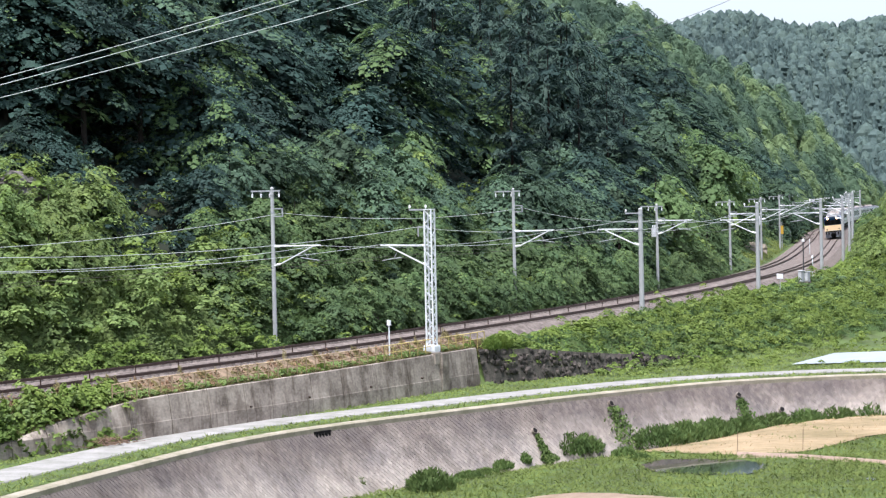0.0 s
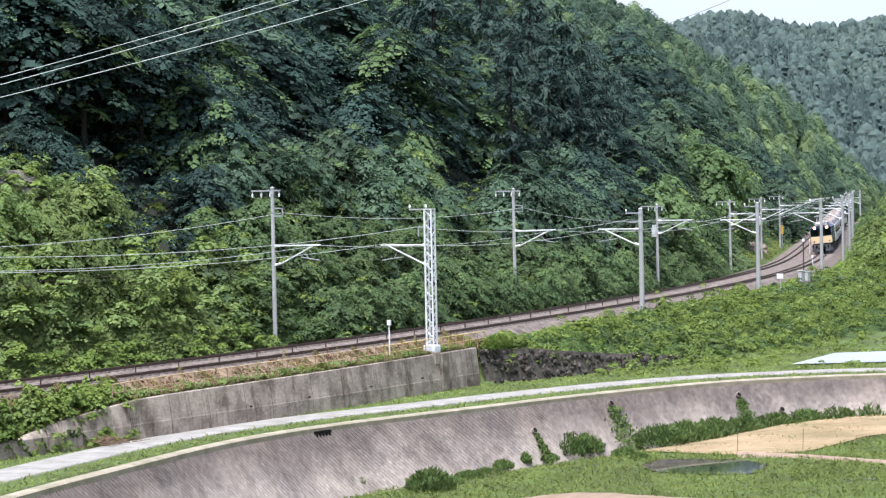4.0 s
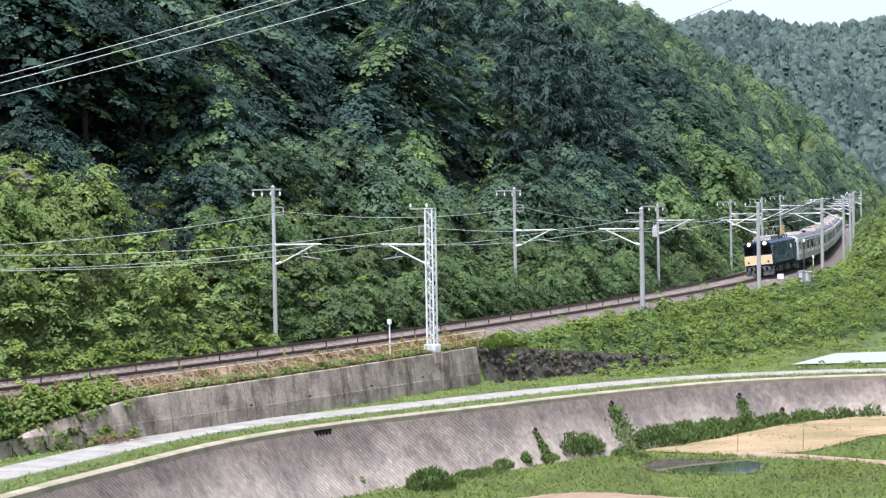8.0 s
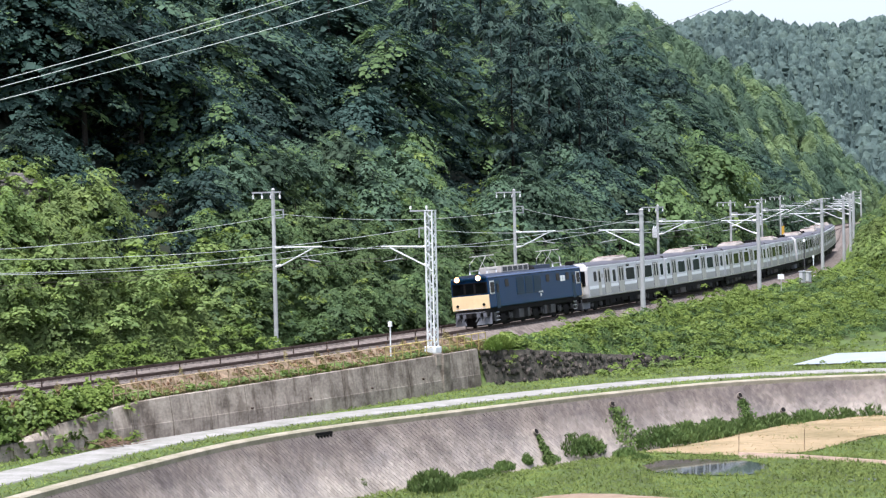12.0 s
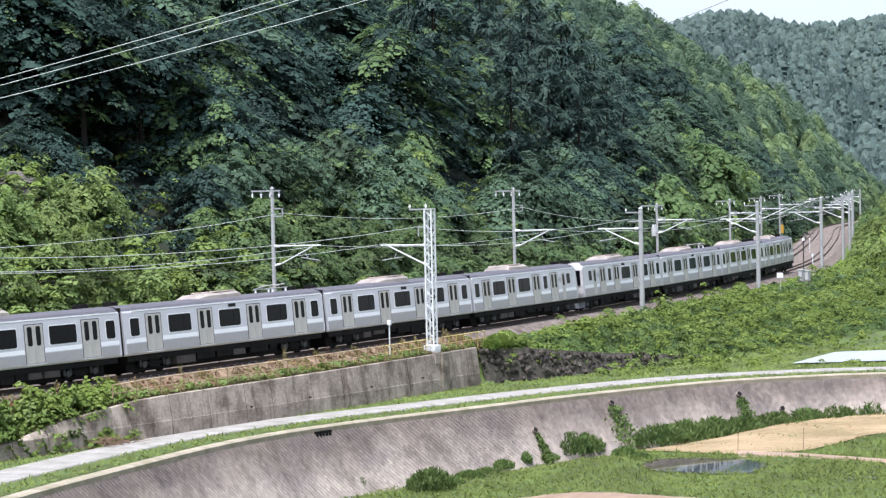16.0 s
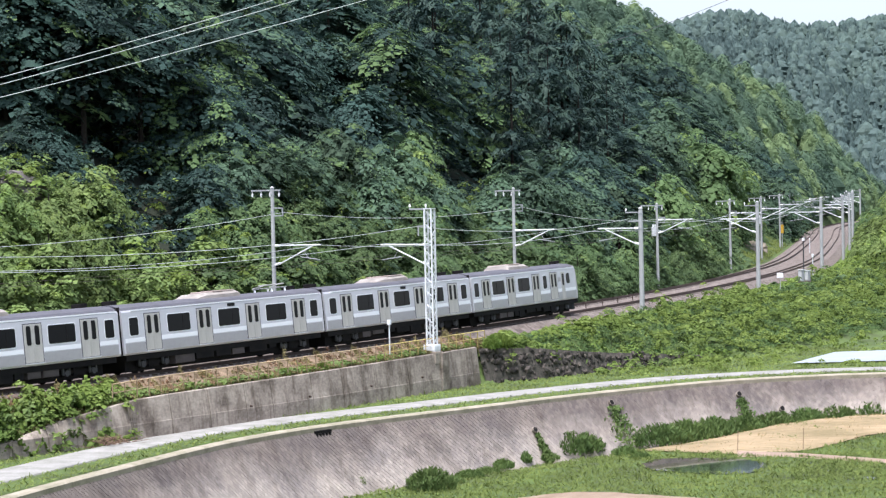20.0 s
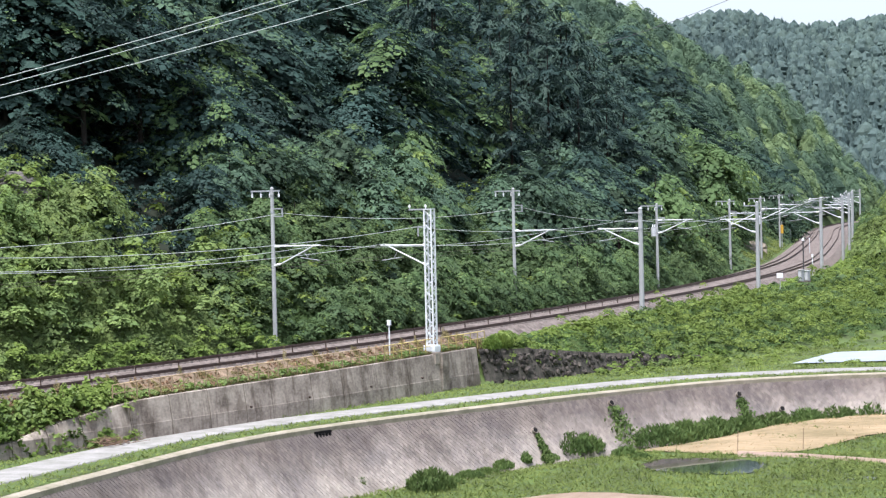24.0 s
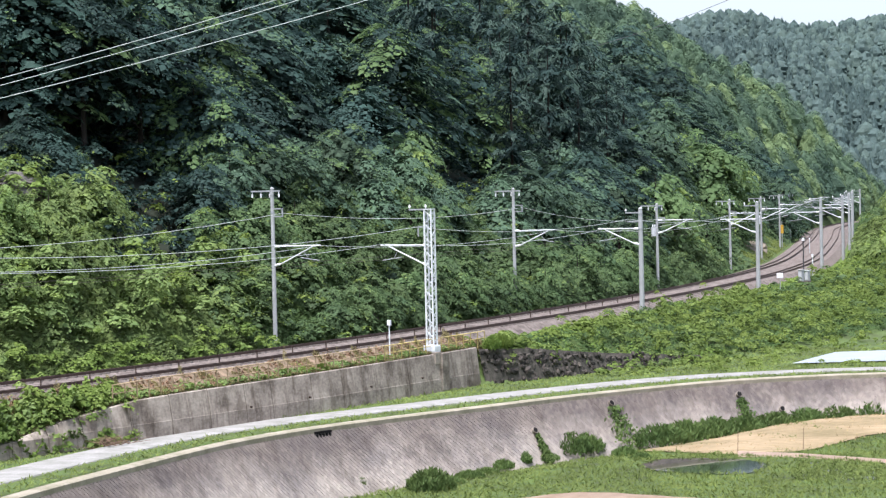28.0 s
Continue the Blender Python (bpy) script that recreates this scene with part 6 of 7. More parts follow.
scatter("dry_grass", "thin dry yellow grass between the track and the wall", "grass", 90000, (-14, 38), (1.35, 3.35), lambda s, d: 0.2 + np.interp(d, [1.3, 2.45], [0.74, 0.0]), 0.26, L_DRY, 79, keep=lambda s, d, x, y: wave(x, y, 3.5, 8) + 0.9 * (d - 2.4) > -0.5, bump=1.0, spread=0.5, aspect=0.16)
L_LITTER = leaf_mat("dead_leaves", (0.26, 0.165, 0.095), (0.13, 0.085, 0.052), 0.4, 0.0, 0.1)
scatter("leaf_litter", "dead brown leaves and stalks on the gravel shoulder", "litter", 26000, (-15, 38), (1.6, 3.2), lambda s, d: 0.10 + np.interp(d, [1.6, 2.5], [0.62, 0.12]), 0.17, L_LITTER, 90, bump=0.8, spread=0.7, aspect=0.4)
scatter("shoulder_weeds", "green weeds spreading behind the pipe fence", "weeds", 16000, (-10, 38), (2.0, 3.35), lambda s, d: 0.15 + np.interp(d, [2.0, 2.6], [0.38, 0.16]), 0.17, L_WEED, 91, keep=lambda s, d, x, y: wave(x, y, 4.0, 6) + 1.2 * (d - 2.75) > 0.0, bump=1.0, spread=0.5, aspect=0.4)
L_STRAW = leaf_mat("dry_straw", (0.42, 0.32, 0.18), (0.30, 0.22, 0.11), 0.25, 0.0, 0.2)
scatter("cut_straw", "cut dry straw lying on the mown field", "straw", 60000, (15, 75), (14, 45), 0.06, 0.30, L_STRAW, 74,
        keep=lambda s, d, x, y: inside(x, y, STRAW_NEAR, STRAW_FAR) & (wave(x * 0.4, y, 1.3, 4) > -0.25), bump=1.0, spread=0.5, aspect=0.16, lift=0.1)
scatter("stubble_weeds", "thin green weeds coming up through the mown field", "weeds", 26000, (15, 75), (14, 45), 0.10, 0.24, L_GRASS, 92,
        keep=lambda s, d, x, y: inside(x, y, STRAW_NEAR, STRAW_FAR, 0.04) & (wave(x * 0.5, y, 5.0, 7) > 0.55), bump=1.0, spread=0.5, aspect=0.25)
scatter("wall_end_weeds", "dense green weeds falling over the low end of the wall", "weeds", 12000, (-24, -2.5), (2.3, 3.9), lambda s, d: 0.5 + 0.7 * sstep(-2.5, -6, s), 0.24, L_WEED, 68, bump=1.6)
scatter("verge_grass", "short green grass along the farm road", "grass", 60000, (-30, 75), (2.6, 30), 0.11, 0.26, L_GRASS, 66,
        keep=lambda s, d, x, y: (((np.abs(road_side(x, y) - 2.36) < 1.16) | ((road_side(x, y) < -1.4) & (ground_z(s, d) < ROAD_Z + 0.3))) & ~inside(x, y, [(24.6, 166.8), (46, 168.8)], [(29.6, 178.4), (50, 183)])), bump=1.0, spread=0.4, aspect=0.22)
scatter("paddy_grass", "short bright grass on the paddy banks", "grass", 140000, (-12, 80), (12, 54), 0.16, 0.30, L_GRASS, 67,
        keep=lambda s, d, x, y: (road_side(x, y) > REV_FOOT + 0.1) & off_fields(x, y), bump=1.3, spread=0.4, aspect=0.22)


scatter("young_rice", "young green rice standing in the flooded paddy", "rice", 130000, (-14, 70), (28, 62), 0.16, 0.28, L_GRASS, 94, keep=lambda s, d, x, y: inside(x, y, raised(PADDY_NEAR), raised(PADDY_FAR), 0.03), bump=1.0, spread=0.4, aspect=0.25)


# ---- the far wooded hill ----
def far_hill_z(x, y):
    base = 15 + (0.0815 + 0.004 * np.sin(x * 0.021 + 1.0) + 0.003 * np.sin(x * 0.07)) * 900 - 12 + 8.5 * sstep(100, 172, x)
    return -2 + (base + 2) * sstep(610, 900, y) * (1 - 0.25 * sstep(900, 1100, y)) + 3 * wave(x, y, 90)


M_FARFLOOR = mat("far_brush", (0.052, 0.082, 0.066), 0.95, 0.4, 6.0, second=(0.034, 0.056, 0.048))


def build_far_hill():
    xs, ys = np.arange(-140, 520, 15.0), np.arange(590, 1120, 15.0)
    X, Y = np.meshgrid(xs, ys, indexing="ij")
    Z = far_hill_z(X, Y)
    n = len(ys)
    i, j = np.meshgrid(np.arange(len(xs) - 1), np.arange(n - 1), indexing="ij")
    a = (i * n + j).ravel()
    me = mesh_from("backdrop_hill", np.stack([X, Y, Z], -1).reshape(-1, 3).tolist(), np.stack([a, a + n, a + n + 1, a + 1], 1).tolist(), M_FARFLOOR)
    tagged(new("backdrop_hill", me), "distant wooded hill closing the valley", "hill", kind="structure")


build_far_hill()


def wood_tree(g, w, pointed, n_leaf, leaf):
    """One far tree, ten metres high: a lumpy closed crown with leaves over it."""
    nu, nv = 11, 8
    ph = g.uniform(0, 6.28, 3)

    def skin(a, t):
        prof = (1 - t) ** 0.75 * 1.25 if pointed else np.clip(1 - t ** 2.0, 0, 1) ** 0.6
        lump = 1 + 0.14 * np.sin(3 * a + ph[0] + 6 * t) + 0.11 * np.sin(5 * a + ph[1] - 11 * t) + 0.10 * np.sin(2 * a + 17 * t + ph[2]) + 0.10 * np.sin(9 * a + 23 * t + ph[0]) + 0.08 * np.sin(13 * a - 29 * t + ph[1])
        r = w * np.minimum(prof, 1.1) * lump
        return np.stack([r * np.cos(a), r * np.sin(a), 0.6 + 9.6 * t + 0.0 * a], -1)

    u, v = np.meshgrid(np.arange(nu), np.arange(nv), indexing="ij")
    a0, a1, t0, t1 = u.ravel() * 6.2832 / nu, (u.ravel() + 1) * 6.2832 / nu, v.ravel() / nv, (v.ravel() + 1) / nv
    core = np.stack([skin(a0, t0), skin(a1, t0), skin(a1, t1), skin(a0, t1)], 1) * (np.array([0.95, 0.95, 1.0]) if n_leaf < 200 else np.array([0.84, 0.84, 0.95]))
    a, t = g.uniform(0, 6.2832, n_leaf), g.uniform(0.05, 1.0, n_leaf)
    P = skin(a, t)
    N = np.stack([np.cos(a), np.sin(a), 0.8 + 0.6 * t], 1) + g.normal(size=(n_leaf, 3)) * 0.16
    N /= np.linalg.norm(N, axis=1)[:, None]
    U = np.cross(N, unit(g, n_leaf))
    ln = leaf * g.uniform(0.7, 1.4, n_leaf)
    return np.vstack([core.reshape(-1, 3), diamonds(P, U, N, ln, ln * 0.7)])


def woods(name, label, spots, material, seed, n_leaf, leaf, pointed):
    """Many far trees in one mass. spots: rows of x, y, z, size."""
    rng = np.random.default_rng(seed)
    protos = [wood_tree(np.random.default_rng(seed + k), (1.9, 2.3, 2.1)[k % 3] if pointed else (3.3, 3.9, 3.0)[k % 3], pointed, n_leaf, leaf) for k in range(6)]
    V = []
    for x, y, z, sc in spots:
        a, k = rng.uniform(0, 6.283), sc * rng.uniform(0.85, 1.2)
        R = np.array([[math.cos(a) * k, -math.sin(a) * k, 0], [math.sin(a) * k, math.cos(a) * k, 0], [0, 0, sc]])
        V.append(protos[int(rng.integers(6))] @ R.T + np.array([x, y, z]))
    return tagged(new(name, card_mesh(name, np.vstack(V), material)), label, "woods", kind="stuff")


def far_spots(n, seed):
    rng = np.random.default_rng(seed)
    x, y = rng.uniform(20, 210, n), rng.uniform(612, 905, n)
    m = (x > y * 0.082) & (x < y * 0.2)
    x, y = x[m], y[m]
    return np.stack([x, y, far_hill_z(x, y) - 2.6, rng.uniform(0.5, 0.95, len(x))], 1), wave(x, y, 120.0, 3) + 0.8 * rng.normal(size=len(x)), rng.random(len(x))


def nose_spots(n, seed):
    rng = np.random.default_rng(seed)
    s, d = rng.uniform(325, 535, n), -8 - 70 * rng.random(n) ** 1.1
    x, y = place(s, d)
    m = (np.abs(x) < y * 0.22)
    s, d, x, y = s[m], d[m], x[m], y[m]
    return np.stack([x, y, ground_z(s, d) - 0.4, rng.uniform(0.65, 1.1, len(s))], 1), wave(x, y, 60.0, 2) + 0.8 * rng.normal(size=len(s))


# Pale, bluish leaf colours: the distance haze is put into the base colour.
FAR_HAZE_TONES = [leaf_mat("far_hazed_conifers", (0.086, 0.128, 0.120), (0.074, 0.112, 0.106), 0.20, 0.0, 0.3), leaf_mat("far_hazed_leaves", (0.098, 0.143, 0.130), (0.086, 0.127, 0.117), 0.20, 0.0, 0.3),
             leaf_mat("far_hazed_pale_leaves", (0.112, 0.160, 0.138), (0.098, 0.143, 0.126), 0.20, 0.0, 0.3)]
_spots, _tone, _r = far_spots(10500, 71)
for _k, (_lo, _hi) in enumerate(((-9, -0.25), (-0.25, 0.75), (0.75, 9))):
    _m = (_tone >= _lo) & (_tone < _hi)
    woods("far_woods", ("dark conifers on the distant hill, bluish haze in their colour", "mixed forest on the distant hill, haze put into its colour", "broadleaf trees on the distant hill, paled by painted haze")[_k], _spots[_m], FAR_HAZE_TONES[_k], 72 + 10 * _k, 30, 0.50, _k == 0)
NOSE_TONES = [leaf_mat("shoulder_dark_leaves", (0.075, 0.122, 0.082), (0.054, 0.092, 0.066), 0.10, 0.0, 0.3), leaf_mat("shoulder_leaves", (0.125, 0.190, 0.112), (0.088, 0.142, 0.090), 0.10, 0.0, 0.3),
              leaf_mat("shoulder_pale_leaves", (0.185, 0.255, 0.118), (0.140, 0.205, 0.100), 0.10, 0.0, 0.3)]
_spots, _tone = nose_spots(740, 81)
for _k, (_lo, _hi) in enumerate(((-9, -0.35), (-0.35, 0.8), (0.8, 9))):
    _m = (_tone >= _lo) & (_tone < _hi)
    woods("hill_woods", ("deep green trees on the hill's far shoulder", "mid green broadleaf trees on the hill's far shoulder", "pale green trees on the hill's far shoulder")[_k], _spots[_m], NOSE_TONES[_k], 172 + 10 * _k, 900, 0.42, False)


# ---- fence, posts, boxes and plants by the track ----
M_FENCE = mat("faded_ochre_paint", (0.42, 0.32, 0.19), 0.7, 0.45, 0.8, second=(0.26, 0.19, 0.12))
M_YELLOW = mat("yellow_paint", (0.50, 0.40, 0.13), 0.6, 0.35, 0.8, second=(0.34, 0.27, 0.12))
M_ORANGE = mat("orange_box", (0.74, 0.44, 0.06), 0.5, 0.15, 0.5)
M_ROCK = mat("grey_brown_rock", (0.20, 0.18, 0.165), 0.95, 0.45, 1.0, 0.06, second=(0.085, 0.08, 0.075))
M_TWIG = mat("dead_twigs", (0.24, 0.16, 0.11), 0.95, 0.4, 0.3)


def track_tube(name, s0, s1, d, h, r, material, parent):
    ss = np.arange(s0, s1 + 0.01, (s1 - s0) / max(2, int((s1 - s0) / 2)))
    sec = [(r, 0), (0, r), (-r, 0), (0, -r)]
    verts, faces = [], []
    for s in ss:
        hh = h(s) if callable(h) else h
        verts += [spot(s, d + a, hh + b) for a, b in sec]
    for i in range(len(ss) - 1):
        for k in range(4):
            faces.append((i * 4 + k, i * 4 + (k + 1) % 4, i * 4 + 4 + (k + 1) % 4, i * 4 + 4 + k))
    return part(name, mesh_from(name, verts, faces, material), None, parent)


def pipe_fence(s0, s1, material, label):
    f = thing("pipe_fence", label, "fence", "fences on the wall")
    top = lambda s: float(np.interp(s, [-6, 0, 38], [-0.10, 0.04, 0.10]))
    track_tube("top_rail", s0, s1, 3.3, top, 0.03, material, f)
    track_tube("middle_rail", s0, s1, 3.3, lambda s: top(s) - 0.45, 0.022, material, f)
    me = cached(("fence_post", material.name), lambda: rodded((0, 0, -1.05), (0, 0, 0.0), 0.036, n=6), material)
    n = int((s1 - s0) / 1.0)
    for i in range(n + 1):
        s = s0 + (s1 - s0) * i / n
        ob = part("post", me, None, f)
        ob.matrix_basis = stand(s, 3.3, top(s))


pipe_fence(-3.5, 23.5, M_FENCE, "faded ochre pipe fence on top of the retaining wall")
pipe_fence(23.6, 37.5, M_YELLOW, "yellow pipe fence on top of the retaining wall")


def marker_post(s, d, h0, h1, w, label, name="marker_post", post=M_STEEL, head=M_WHITE, hh=0.3, hw=0.2):
    p = thing(name, label, "post", m=stand(s, d, 0))
    part("post", rodded((0, 0, h0), (0, 0, h1), w, n=8), post, p)
    part("head", boxed(-hw / 2, hw / 2, -hw / 2, hw / 2, h1 - 0.02, h1 + hh, bevel=0.02), head, p)
    return p


marker_post(25.2, 2.75, -0.9, 1.25, 0.045, "white track marker post with a small box head")
marker_post(143.2, 2.9, -0.8, 1.35, 0.06, "white-headed marker post by the track", hh=0.3, hw=0.2)
marker_post(132.6, 3.3, -0.8, 3.4, 0.07, "slim dark signal post with a small white head", post=M_GREYBOX, hh=0.28, hw=0.24)
marker_post(211.0, -1.9, -0.6, 1.6, 0.06, "slim white post between the tracks", hh=0.2, hw=0.14)


def sign_board(s, d, h, w, tall, label):
    p = thing("sign_board", label, "sign", m=stand(s, d, 0, -8))
    part("post", rodded((0.03, 0, -2.2), (0.03, 0, h), 0.04, n=8), M_POLE, p)
    part("board", boxed(-0.02, 0.02, -w / 2, w / 2, h - tall / 2, h + tall / 2, bevel=0.008), M_WHITE, p)


sign_board(110.3, 4.6, 0.68, 0.62, 0.48, "small blank white sign board beside the embankment")


def cabinet(s, d, h0, label, w=0.75, tall=1.35):
    c = thing("trackside_cabinet", label, "cabinet", "trackside cabinets", stand(s, d, h0, -30))
    part("body", boxed(-w / 2, w / 2, -0.22, 0.22, 0, tall, bevel=0.03), M_POLE, c)
    part("door", boxed(-w / 2 - 0.02, -w / 2 + 0.001, -0.18, 0.18, 0.1, tall - 0.1, bevel=0.005), M_LIGHTGREY, c)
    part("roof", boxed(-w / 2 - 0.06, w / 2 + 0.06, -0.26, 0.26, tall, tall + 0.07, bevel=0.02), M_LIGHTGREY, c)
    part("plinth", boxed(-w / 2 - 0.04, w / 2 + 0.04, -0.25, 0.25, -0.5, 0.0), M_CONC, c)


cabinet(123.5, 4.4, -0.45, "pale grey trackside equipment cabinet in the weeds", 0.45, 1.1)
cabinet(125.6, 4.7, -0.50, "pale grey trackside equipment cabinet with a plinth", 0.4, 1.0)


def orange_board(s, d, h):
    b = thing("orange_board", "orange relay board on a post beside the far track", "sign", m=stand(s, d, 0))
    part("post", rodded((0, 0, -1.0), (0, 0, 3.6), 0.07, 0.06, n=8), M_POLE, b)
    part("board", boxed(-0.1, 0.1, -0.24, 0.24, h, h + 1.3, bevel=0.03), M_ORANGE, b)


orange_board(249.6, -7.25, 1.75)


def transformer(s, d, h):
    t = thing("pole_transformer", "grey pole transformer hung on a slim pole", "transformer", m=stand(s, d, 0))
    part("tank", rodded((0.0, 0.3, h), (0.0, 0.3, h + 0.9), 0.26, n=12), M_LIGHTGREY, t)
    part("bracket", boxed(-0.04, 0.04, 0.0, 0.3, h + 0.4, h + 0.5), M_ARM, t)
    for y in (0.2, 0.4):
        part("bushing", rodded((0, y, h + 0.9), (0, y, h + 1.15), 0.05, n=8), M_WHITE, t)


transformer(111.2, -7.5, 4.6)
transformer(194, -7.5, 4.2)


def rock_face(name, s, d, z, size, seed, label, material=None):
    bm = bmesh.new()
    bmesh.ops.create_icosphere(bm, subdivisions=4, radius=1.0)
    for v in bm.verts:
        n = noise.noise(v.co * 1.3 + Vector((seed, 0, 0))) * 0.35 + noise.noise(v.co * 3.7 + Vector((0, seed, 0))) * 0.20 + abs(noise.noise(v.co * 7.0 + Vector((0, 0, seed)))) * 0.12
        v.co *= 1 + n
    me = bpy.data.meshes.new(name)
    bm.to_mesh(me), bm.free()
    me.materials.append(material or M_ROCK)
    ob = tagged(new(name, me), label, "rock" if material is None else "earth")
    m = stand(s, d, 0)
    m.translation.z = z
    ob.matrix_basis = m @ Matrix.Diagonal((*size, 1))


rock_face("rock_outcrop", 52.5, -8.6, 7.1, (3.8, 1.2, 1.45), 1.0, "grey bare rock outcrop behind the track")
rock_face("rock_outcrop", 43.5, -8.8, 7.0, (1.6, 1.0, 1.3), 2.0, "grey bare rock outcrop in the undergrowth")
rock_face("rock_outcrop", s_at(-0.184, -18.5), -18.5, 17.0, (2.8, 1.5, 1.0), 3.0, "brown bare rock on top of the bank")
rock_face("earth_cut", 214.0, -9.8, 8.3, (9.0, 2.0, 1.5), 4.0, "bare sandy earth cutting beside the far track", mat("sandy_earth", (0.27, 0.225, 0.180), 0.95, 0.5, 1.2, 0.05, second=(0.13, 0.12, 0.075)))


def tuft(name, x, y, height, spread, label, seed, material=None, blades=260, z=None, lean=0.35):
    """A clump of upright blades and leaves."""
    rng = np.random.default_rng(seed)
    a, r = rng.uniform(0, 6.283, blades), spread * np.sqrt(rng.random(blades))
    top = height * (1 - 0.55 * (r / spread) ** 2) * rng.uniform(0.35, 1.0, blades)
    c = np.stack([r * np.cos(a), r * np.sin(a), top * 0.75], 1)
    u = np.stack([np.cos(a) * lean + rng.normal(size=blades) * 0.4, np.sin(a) * lean + rng.normal(size=blades) * 0.4, np.full(blades, 0.8)], 1)
    n = np.stack([np.cos(a), np.sin(a), np.full(blades, 0.5)], 1) + rng.normal(size=(blades, 3)) * 0.4
    ln = np.clip(height * 0.32, 0.16, 0.36) * rng.uniform(0.6, 1.3, blades)
    ob = tagged(new(name, card_mesh(name, diamonds(c, u, n, ln, ln * 0.3), material or L_BUSH)), label, "shrub", "plants by the river wall")
    ob.location = (x, y, (float(field_z(x, y)) if z is None else z) - 0.1)
    ob.rotation_euler = (0, 0, seed)
    return ob


L_REED = leaf_mat("river_reeds", (0.150, 0.215, 0.068), (0.085, 0.135, 0.045), 0.22, 0.15)
for _i, (_x, _y, _h, _w) in enumerate(((-0.9, 124.9, 1.3, 1.25), (7.3, 141.6, 1.5, 1.4), (8.3, 142.4, 1.3, 1.2), (3.2, 135.2, 0.8, 0.6), (4.4, 137.6, 1.0, 0.5), (-4.9, 126.8, 1.0, 0.4), (13.2, 145.6, 1.5, 1.6), (15.0, 147.6, 1.5, 1.6),
                                       (17.0, 149.2, 1.5, 1.5), (19.0, 150.6, 1.4, 1.5), (21.2, 152.2, 1.5, 1.4), (23.5, 153.4, 1.6, 1.5), (25.8, 154.6, 1.6, 1.5), (28.0, 155.8, 1.7, 1.6), (30.2, 156.8, 1.7, 1.5), (1.2, 130.5, 0.7, 0.8), (2.2, 132.6, 0.6, 0.7),
                                       (10.6, 140.6, 0.8, 0.7), (5.8, 139.2, 0.7, 0.8), (0.2, 128.0, 0.6, 0.7), (11.4, 137.9, 0.7, 0.6))):
    tuft("river_shrub", _x, _y, _h * (1.35 if _h > 1.2 else 1.0), _w * 1.1, "dense green reeds and weeds at the river wall's foot", 100 + _i, L_REED, int(500 + 700 * _w))


def wall_plant(q, v, h, w, seed):
    """A drain hole in the river wall with a plant trailing below it."""
    p = rev_point(q, v, 0.06)
    d = thing("drain_outlet", "dark drain outlet in the river wall with trailing plants", "drain")
    d.matrix_basis = Matrix.Translation(p)
    a = rev_point(q, v, -0.2) - p
    part("pipe", rodded(tuple(a), (-a.x * 0.5, -a.y * 0.5, -a.z * 0.5), 0.20, n=14), M_CONC, d)
    part("mouth", rodded((-a.x * 0.5, -a.y * 0.5, -a.z * 0.5), (-a.x * 0.56, -a.y * 0.56, -a.z * 0.56), 0.165, n=14), M_UNDER, d)
    rng = np.random.default_rng(seed)
    n = 420
    t = rng.random(n)
    C = []
    for k in range(n):
        b = rev_point(q + rng.normal() * w * (0.35 + 0.5 * t[k]), min(0.98, v + 0.06 + t[k] * h), 0.10 + 0.35 * rng.random() * (0.4 + t[k]))
        C.append(b - p)
    u = unit(rng, n) + np.array([0, 0, -0.7])
    part("creeper", card_mesh("creeper", diamonds(np.array(C), u, unit(rng, n) + np.array([0, -0.6, 0.8]), rng.uniform(0.15, 0.4, n), rng.uniform(0.08, 0.2, n)), L_REED), None, d)


def q_at(x, y):
    return float(RQ[((RD[:, 0] - x) ** 2 + (RD[:, 1] - y) ** 2).argmin()])


wall_plant(q_at(8.2, 148.5) - 0.6, 0.16, 0.78, 0.95, 5)
wall_plant(q_at(18.6, 156.5) - 1.3, 0.22, 0.7, 0.7, 6)
wall_plant(q_at(21.8, 157.5) - 1.4, 0.5, 0.4, 0.25, 7)


wall_plant(q_at(4.7, 143.5) - 2.8, 0.42, 0.45, 0.22, 8)


def drain_slot(q):
    d = thing("drain_slot", "dark stained drain slot under the river wall's coping", "drain")
    o = rev_point(q, 0.05, 0.0)
    d.matrix_basis = Matrix.Translation(o)
    e = rev_point(q + 1.0, 0.05, 0.0) - o
    turn = math.degrees(math.atan2(e.y, e.x))
    ob = part("slot", boxed(-0.7, 0.7, -0.10, 0.03, -0.04, 0.10, bevel=0.01), M_UNDER, d)
    ob.matrix_basis = pose(0, 0, 0, 0, 0, turn)
    for k in range(5):
        ob = part("stain", boxed(-0.06, 0.06, -0.05, 0.02, -0.14, 0.10, bevel=0.008), M_UNDER, d)
        ob.matrix_basis = pose(*((rev_point(q - 0.6 + 0.3 * k, 0.09, 0.0) - o)), 0, 0, turn)


drain_slot(q_at(-8.4, 131.0) - 2.9)


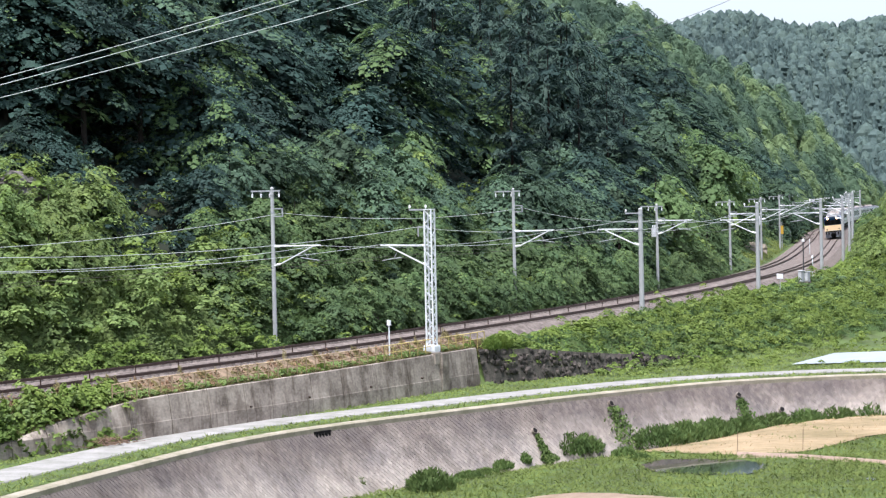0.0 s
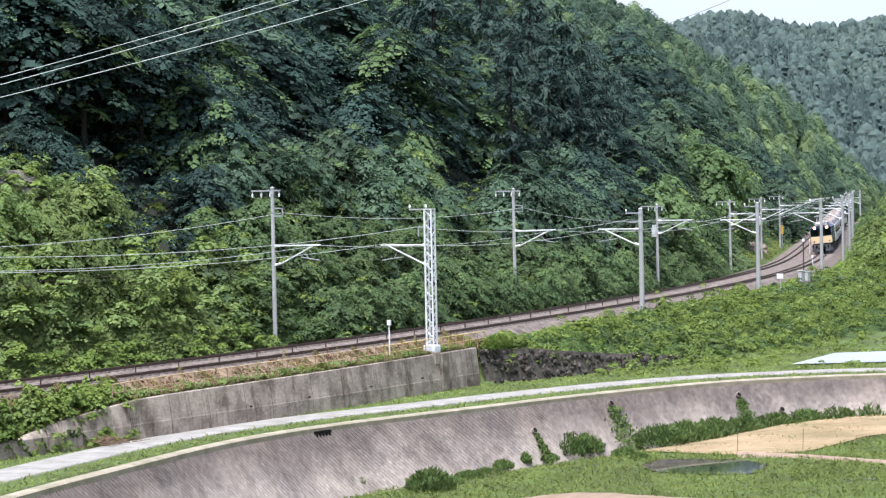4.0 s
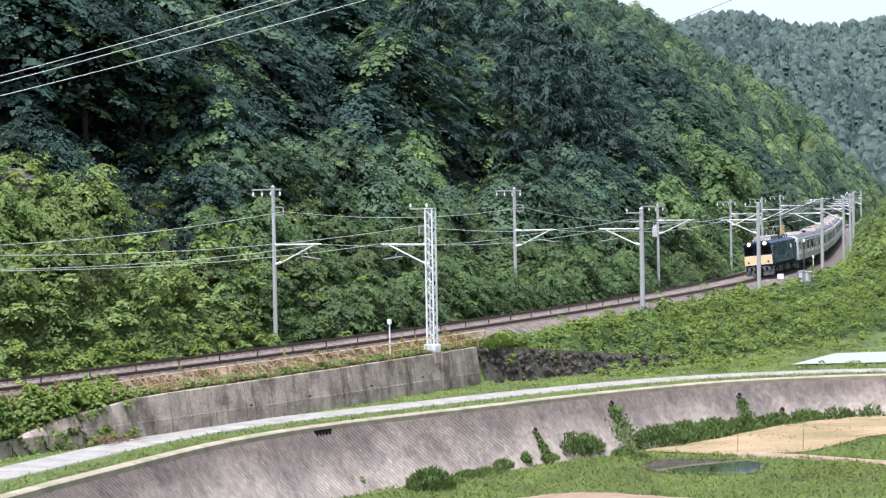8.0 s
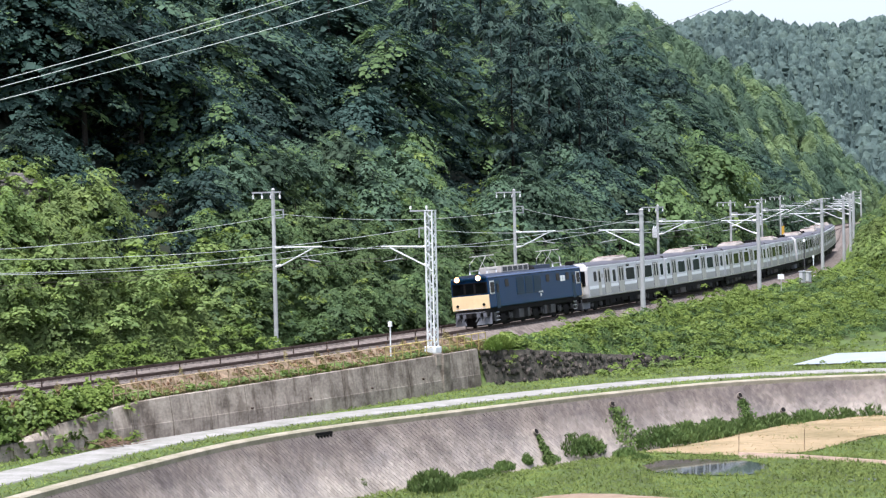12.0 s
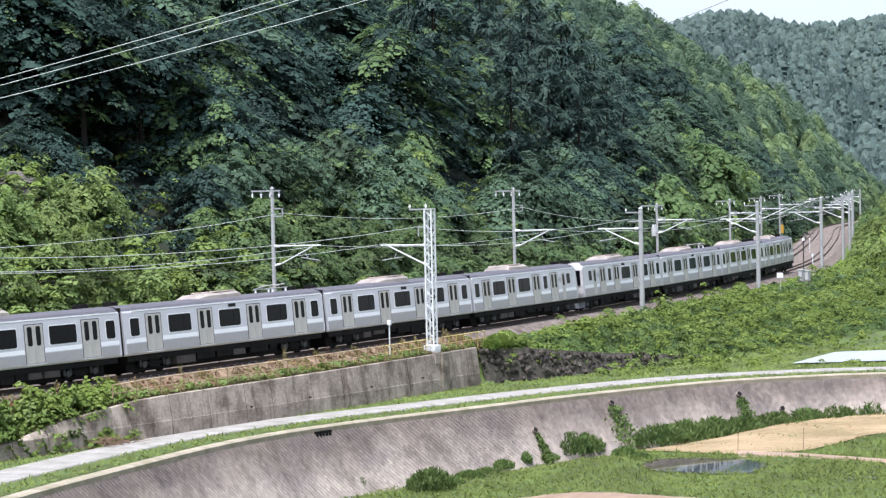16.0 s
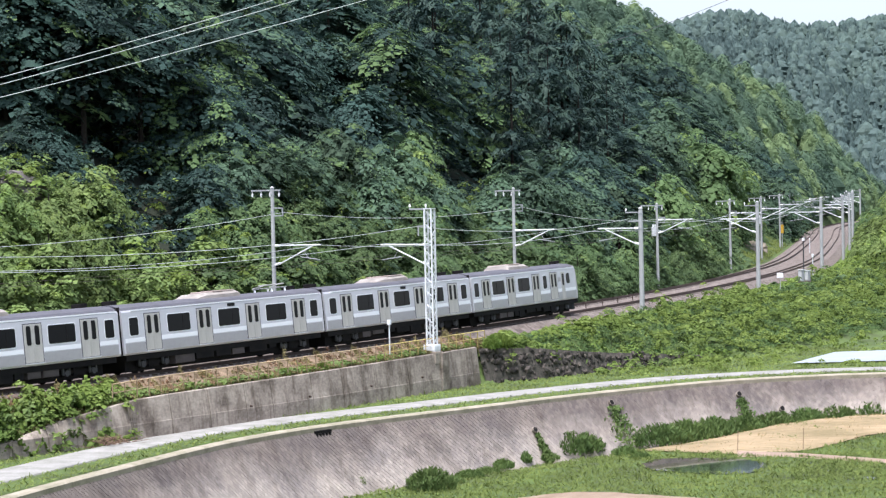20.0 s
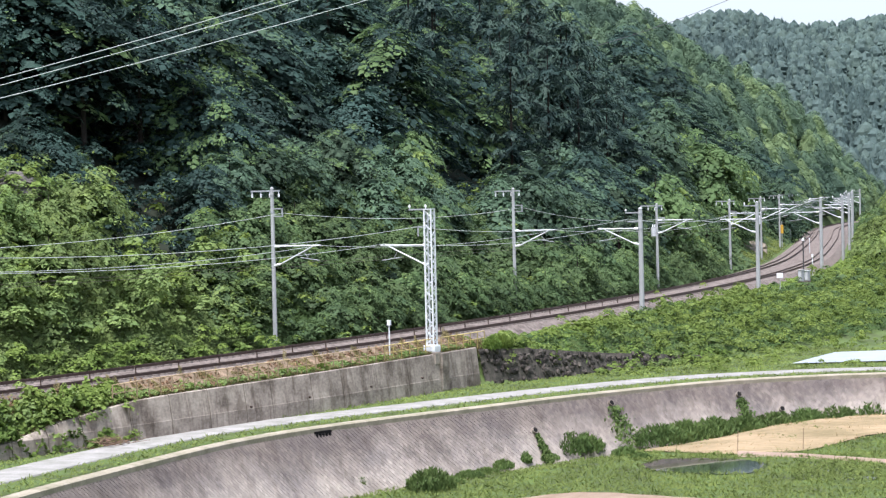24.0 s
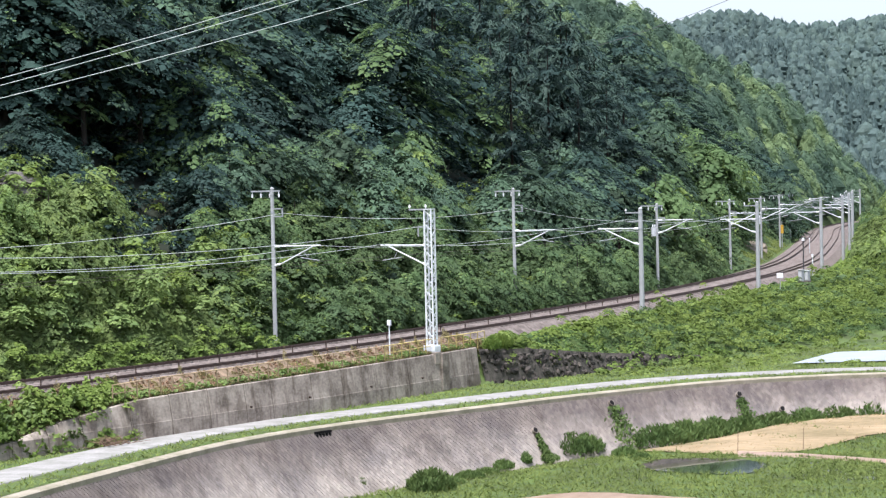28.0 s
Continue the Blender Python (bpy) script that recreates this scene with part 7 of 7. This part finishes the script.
def brush_pile(s, d, label):
    rng = random.Random(3)
    m = stand(s, d, 0)
    m.translation.z = ROAD_Z - 0.06
    pile = thing("brushwood_pile", label, "brushwood", m=m)
    sticks = [rodded((0, 0, 0), (ln, 0, ln * 0.1), 0.022, 0.01, n=5) for ln in (0.6, 0.9, 1.2)]
    meshes = []
    for bm in sticks:
        me = bpy.data.meshes.new("twig")
        bm.to_mesh(me), bm.free()
        me.materials.append(M_TWIG)
        meshes.append(me)
    for i in range(60):
        x, y = rng.gauss(0, 0.75), rng.gauss(0, 0.3)
        ob = part("twig", meshes[i % 3], None, pile)
        ob.matrix_basis = pose(x, y, max(0.05, 0.55 - abs(x) * 0.3) * rng.random(), 0, rng.uniform(-12, 4), rng.uniform(0, 360))


brush_pile(-5.2, 4.5, "heap of dead brown twigs at the wall's foot")
for _i, (_s, _h, _w) in enumerate(((12.5, 0.8, 0.4), (16.6, 0.8, 0.4), (37.2, 1.3, 0.6), (38.6, 1.2, 0.8))):
    _p = spot(_s, 3.0 if _s < 36 else 4.0)
    tuft("wall_shrub", _p.x, _p.y, _h, _w, "leafy green shrub growing above the retaining wall", 200 + _i, L_WEED, int(900 * _w + 300), float(ground_z(_s, 3.1)), 0.6)

def stake(s):
    k = thing("track_stake", "short dark stake between the two tracks", "stake", "stakes between the tracks", stand(s, -1.95, 0))
    part("shaft", rodded((0, 0, -0.5), (0, 0, 0.18), 0.045, 0.04, n=6), M_RAIL, k)
    part("cap", boxed(-0.09, 0.09, -0.05, 0.05, 0.16, 0.22, bevel=0.01), M_RAIL, k)
    return k


_k0 = stake(-11.0)
for _i in range(1, 24):
    copy_thing(_k0, stand(-11.0 + 4.05 * _i, -1.95, 0))

# the edging strip of the paddies and two thin stakes in the straw field
_line = raised([(17.2, 139.0), (20.7, 137.0), (24.8, 132.9), (34, 129.5)])
me = mesh_from("paddy_edging", [(x, y, 0.8) for x, y in _line] + [(x, y, 1.12) for x, y in _line[::-1]], [(0, 1, 6, 7), (1, 2, 5, 6), (2, 3, 4, 5)], mat("pale_pink_plastic", (0.70, 0.50, 0.42), 0.6, 0.2, 0.8))
me.materials[0].use_backface_culling = False
_ob = tagged(new("paddy_edging", me), "pale pink plastic edging strip along the paddy", "edging")
_so = _ob.modifiers.new("thick", 'SOLIDIFY')
_so.thickness = 0.03
for _x, _y in ((17.3, 139.8), (21.3, 140.4)):
    _p = thing("field_stake", "thin bamboo stake at the edge of the straw field", "stake", m=pose(_x, _y, float(field_z(_x, _y))))
    part("stake", rodded((0, 0, -0.2), (0.05, 0, 1.35), 0.02, n=6), M_TWIG, _p)

# ---- things that run along the track ----
def rolling(off, r):
    """Rows for a wheelset that rolls without slipping."""
    return [(k / FPS, head_s(k / FPS) / r) for k in range(28 * FPS + 1)]


def motions():
    for ob, off, turned in TRAIN:
        walk(ob, [(t, on_track(head_s(t) + off, turned)) for t in range(0, 29)])
        for wheel in [o for o in ob.children_recursive if o.name.startswith("wheelset")]:
            at, r = wheel.location.copy(), wheel.location.z
            walk(wheel, [(t, Matrix.Translation(at) @ Matrix.Rotation(-a if turned else a, 4, 'Y')) for t, a in rolling(off, r)])


motions()
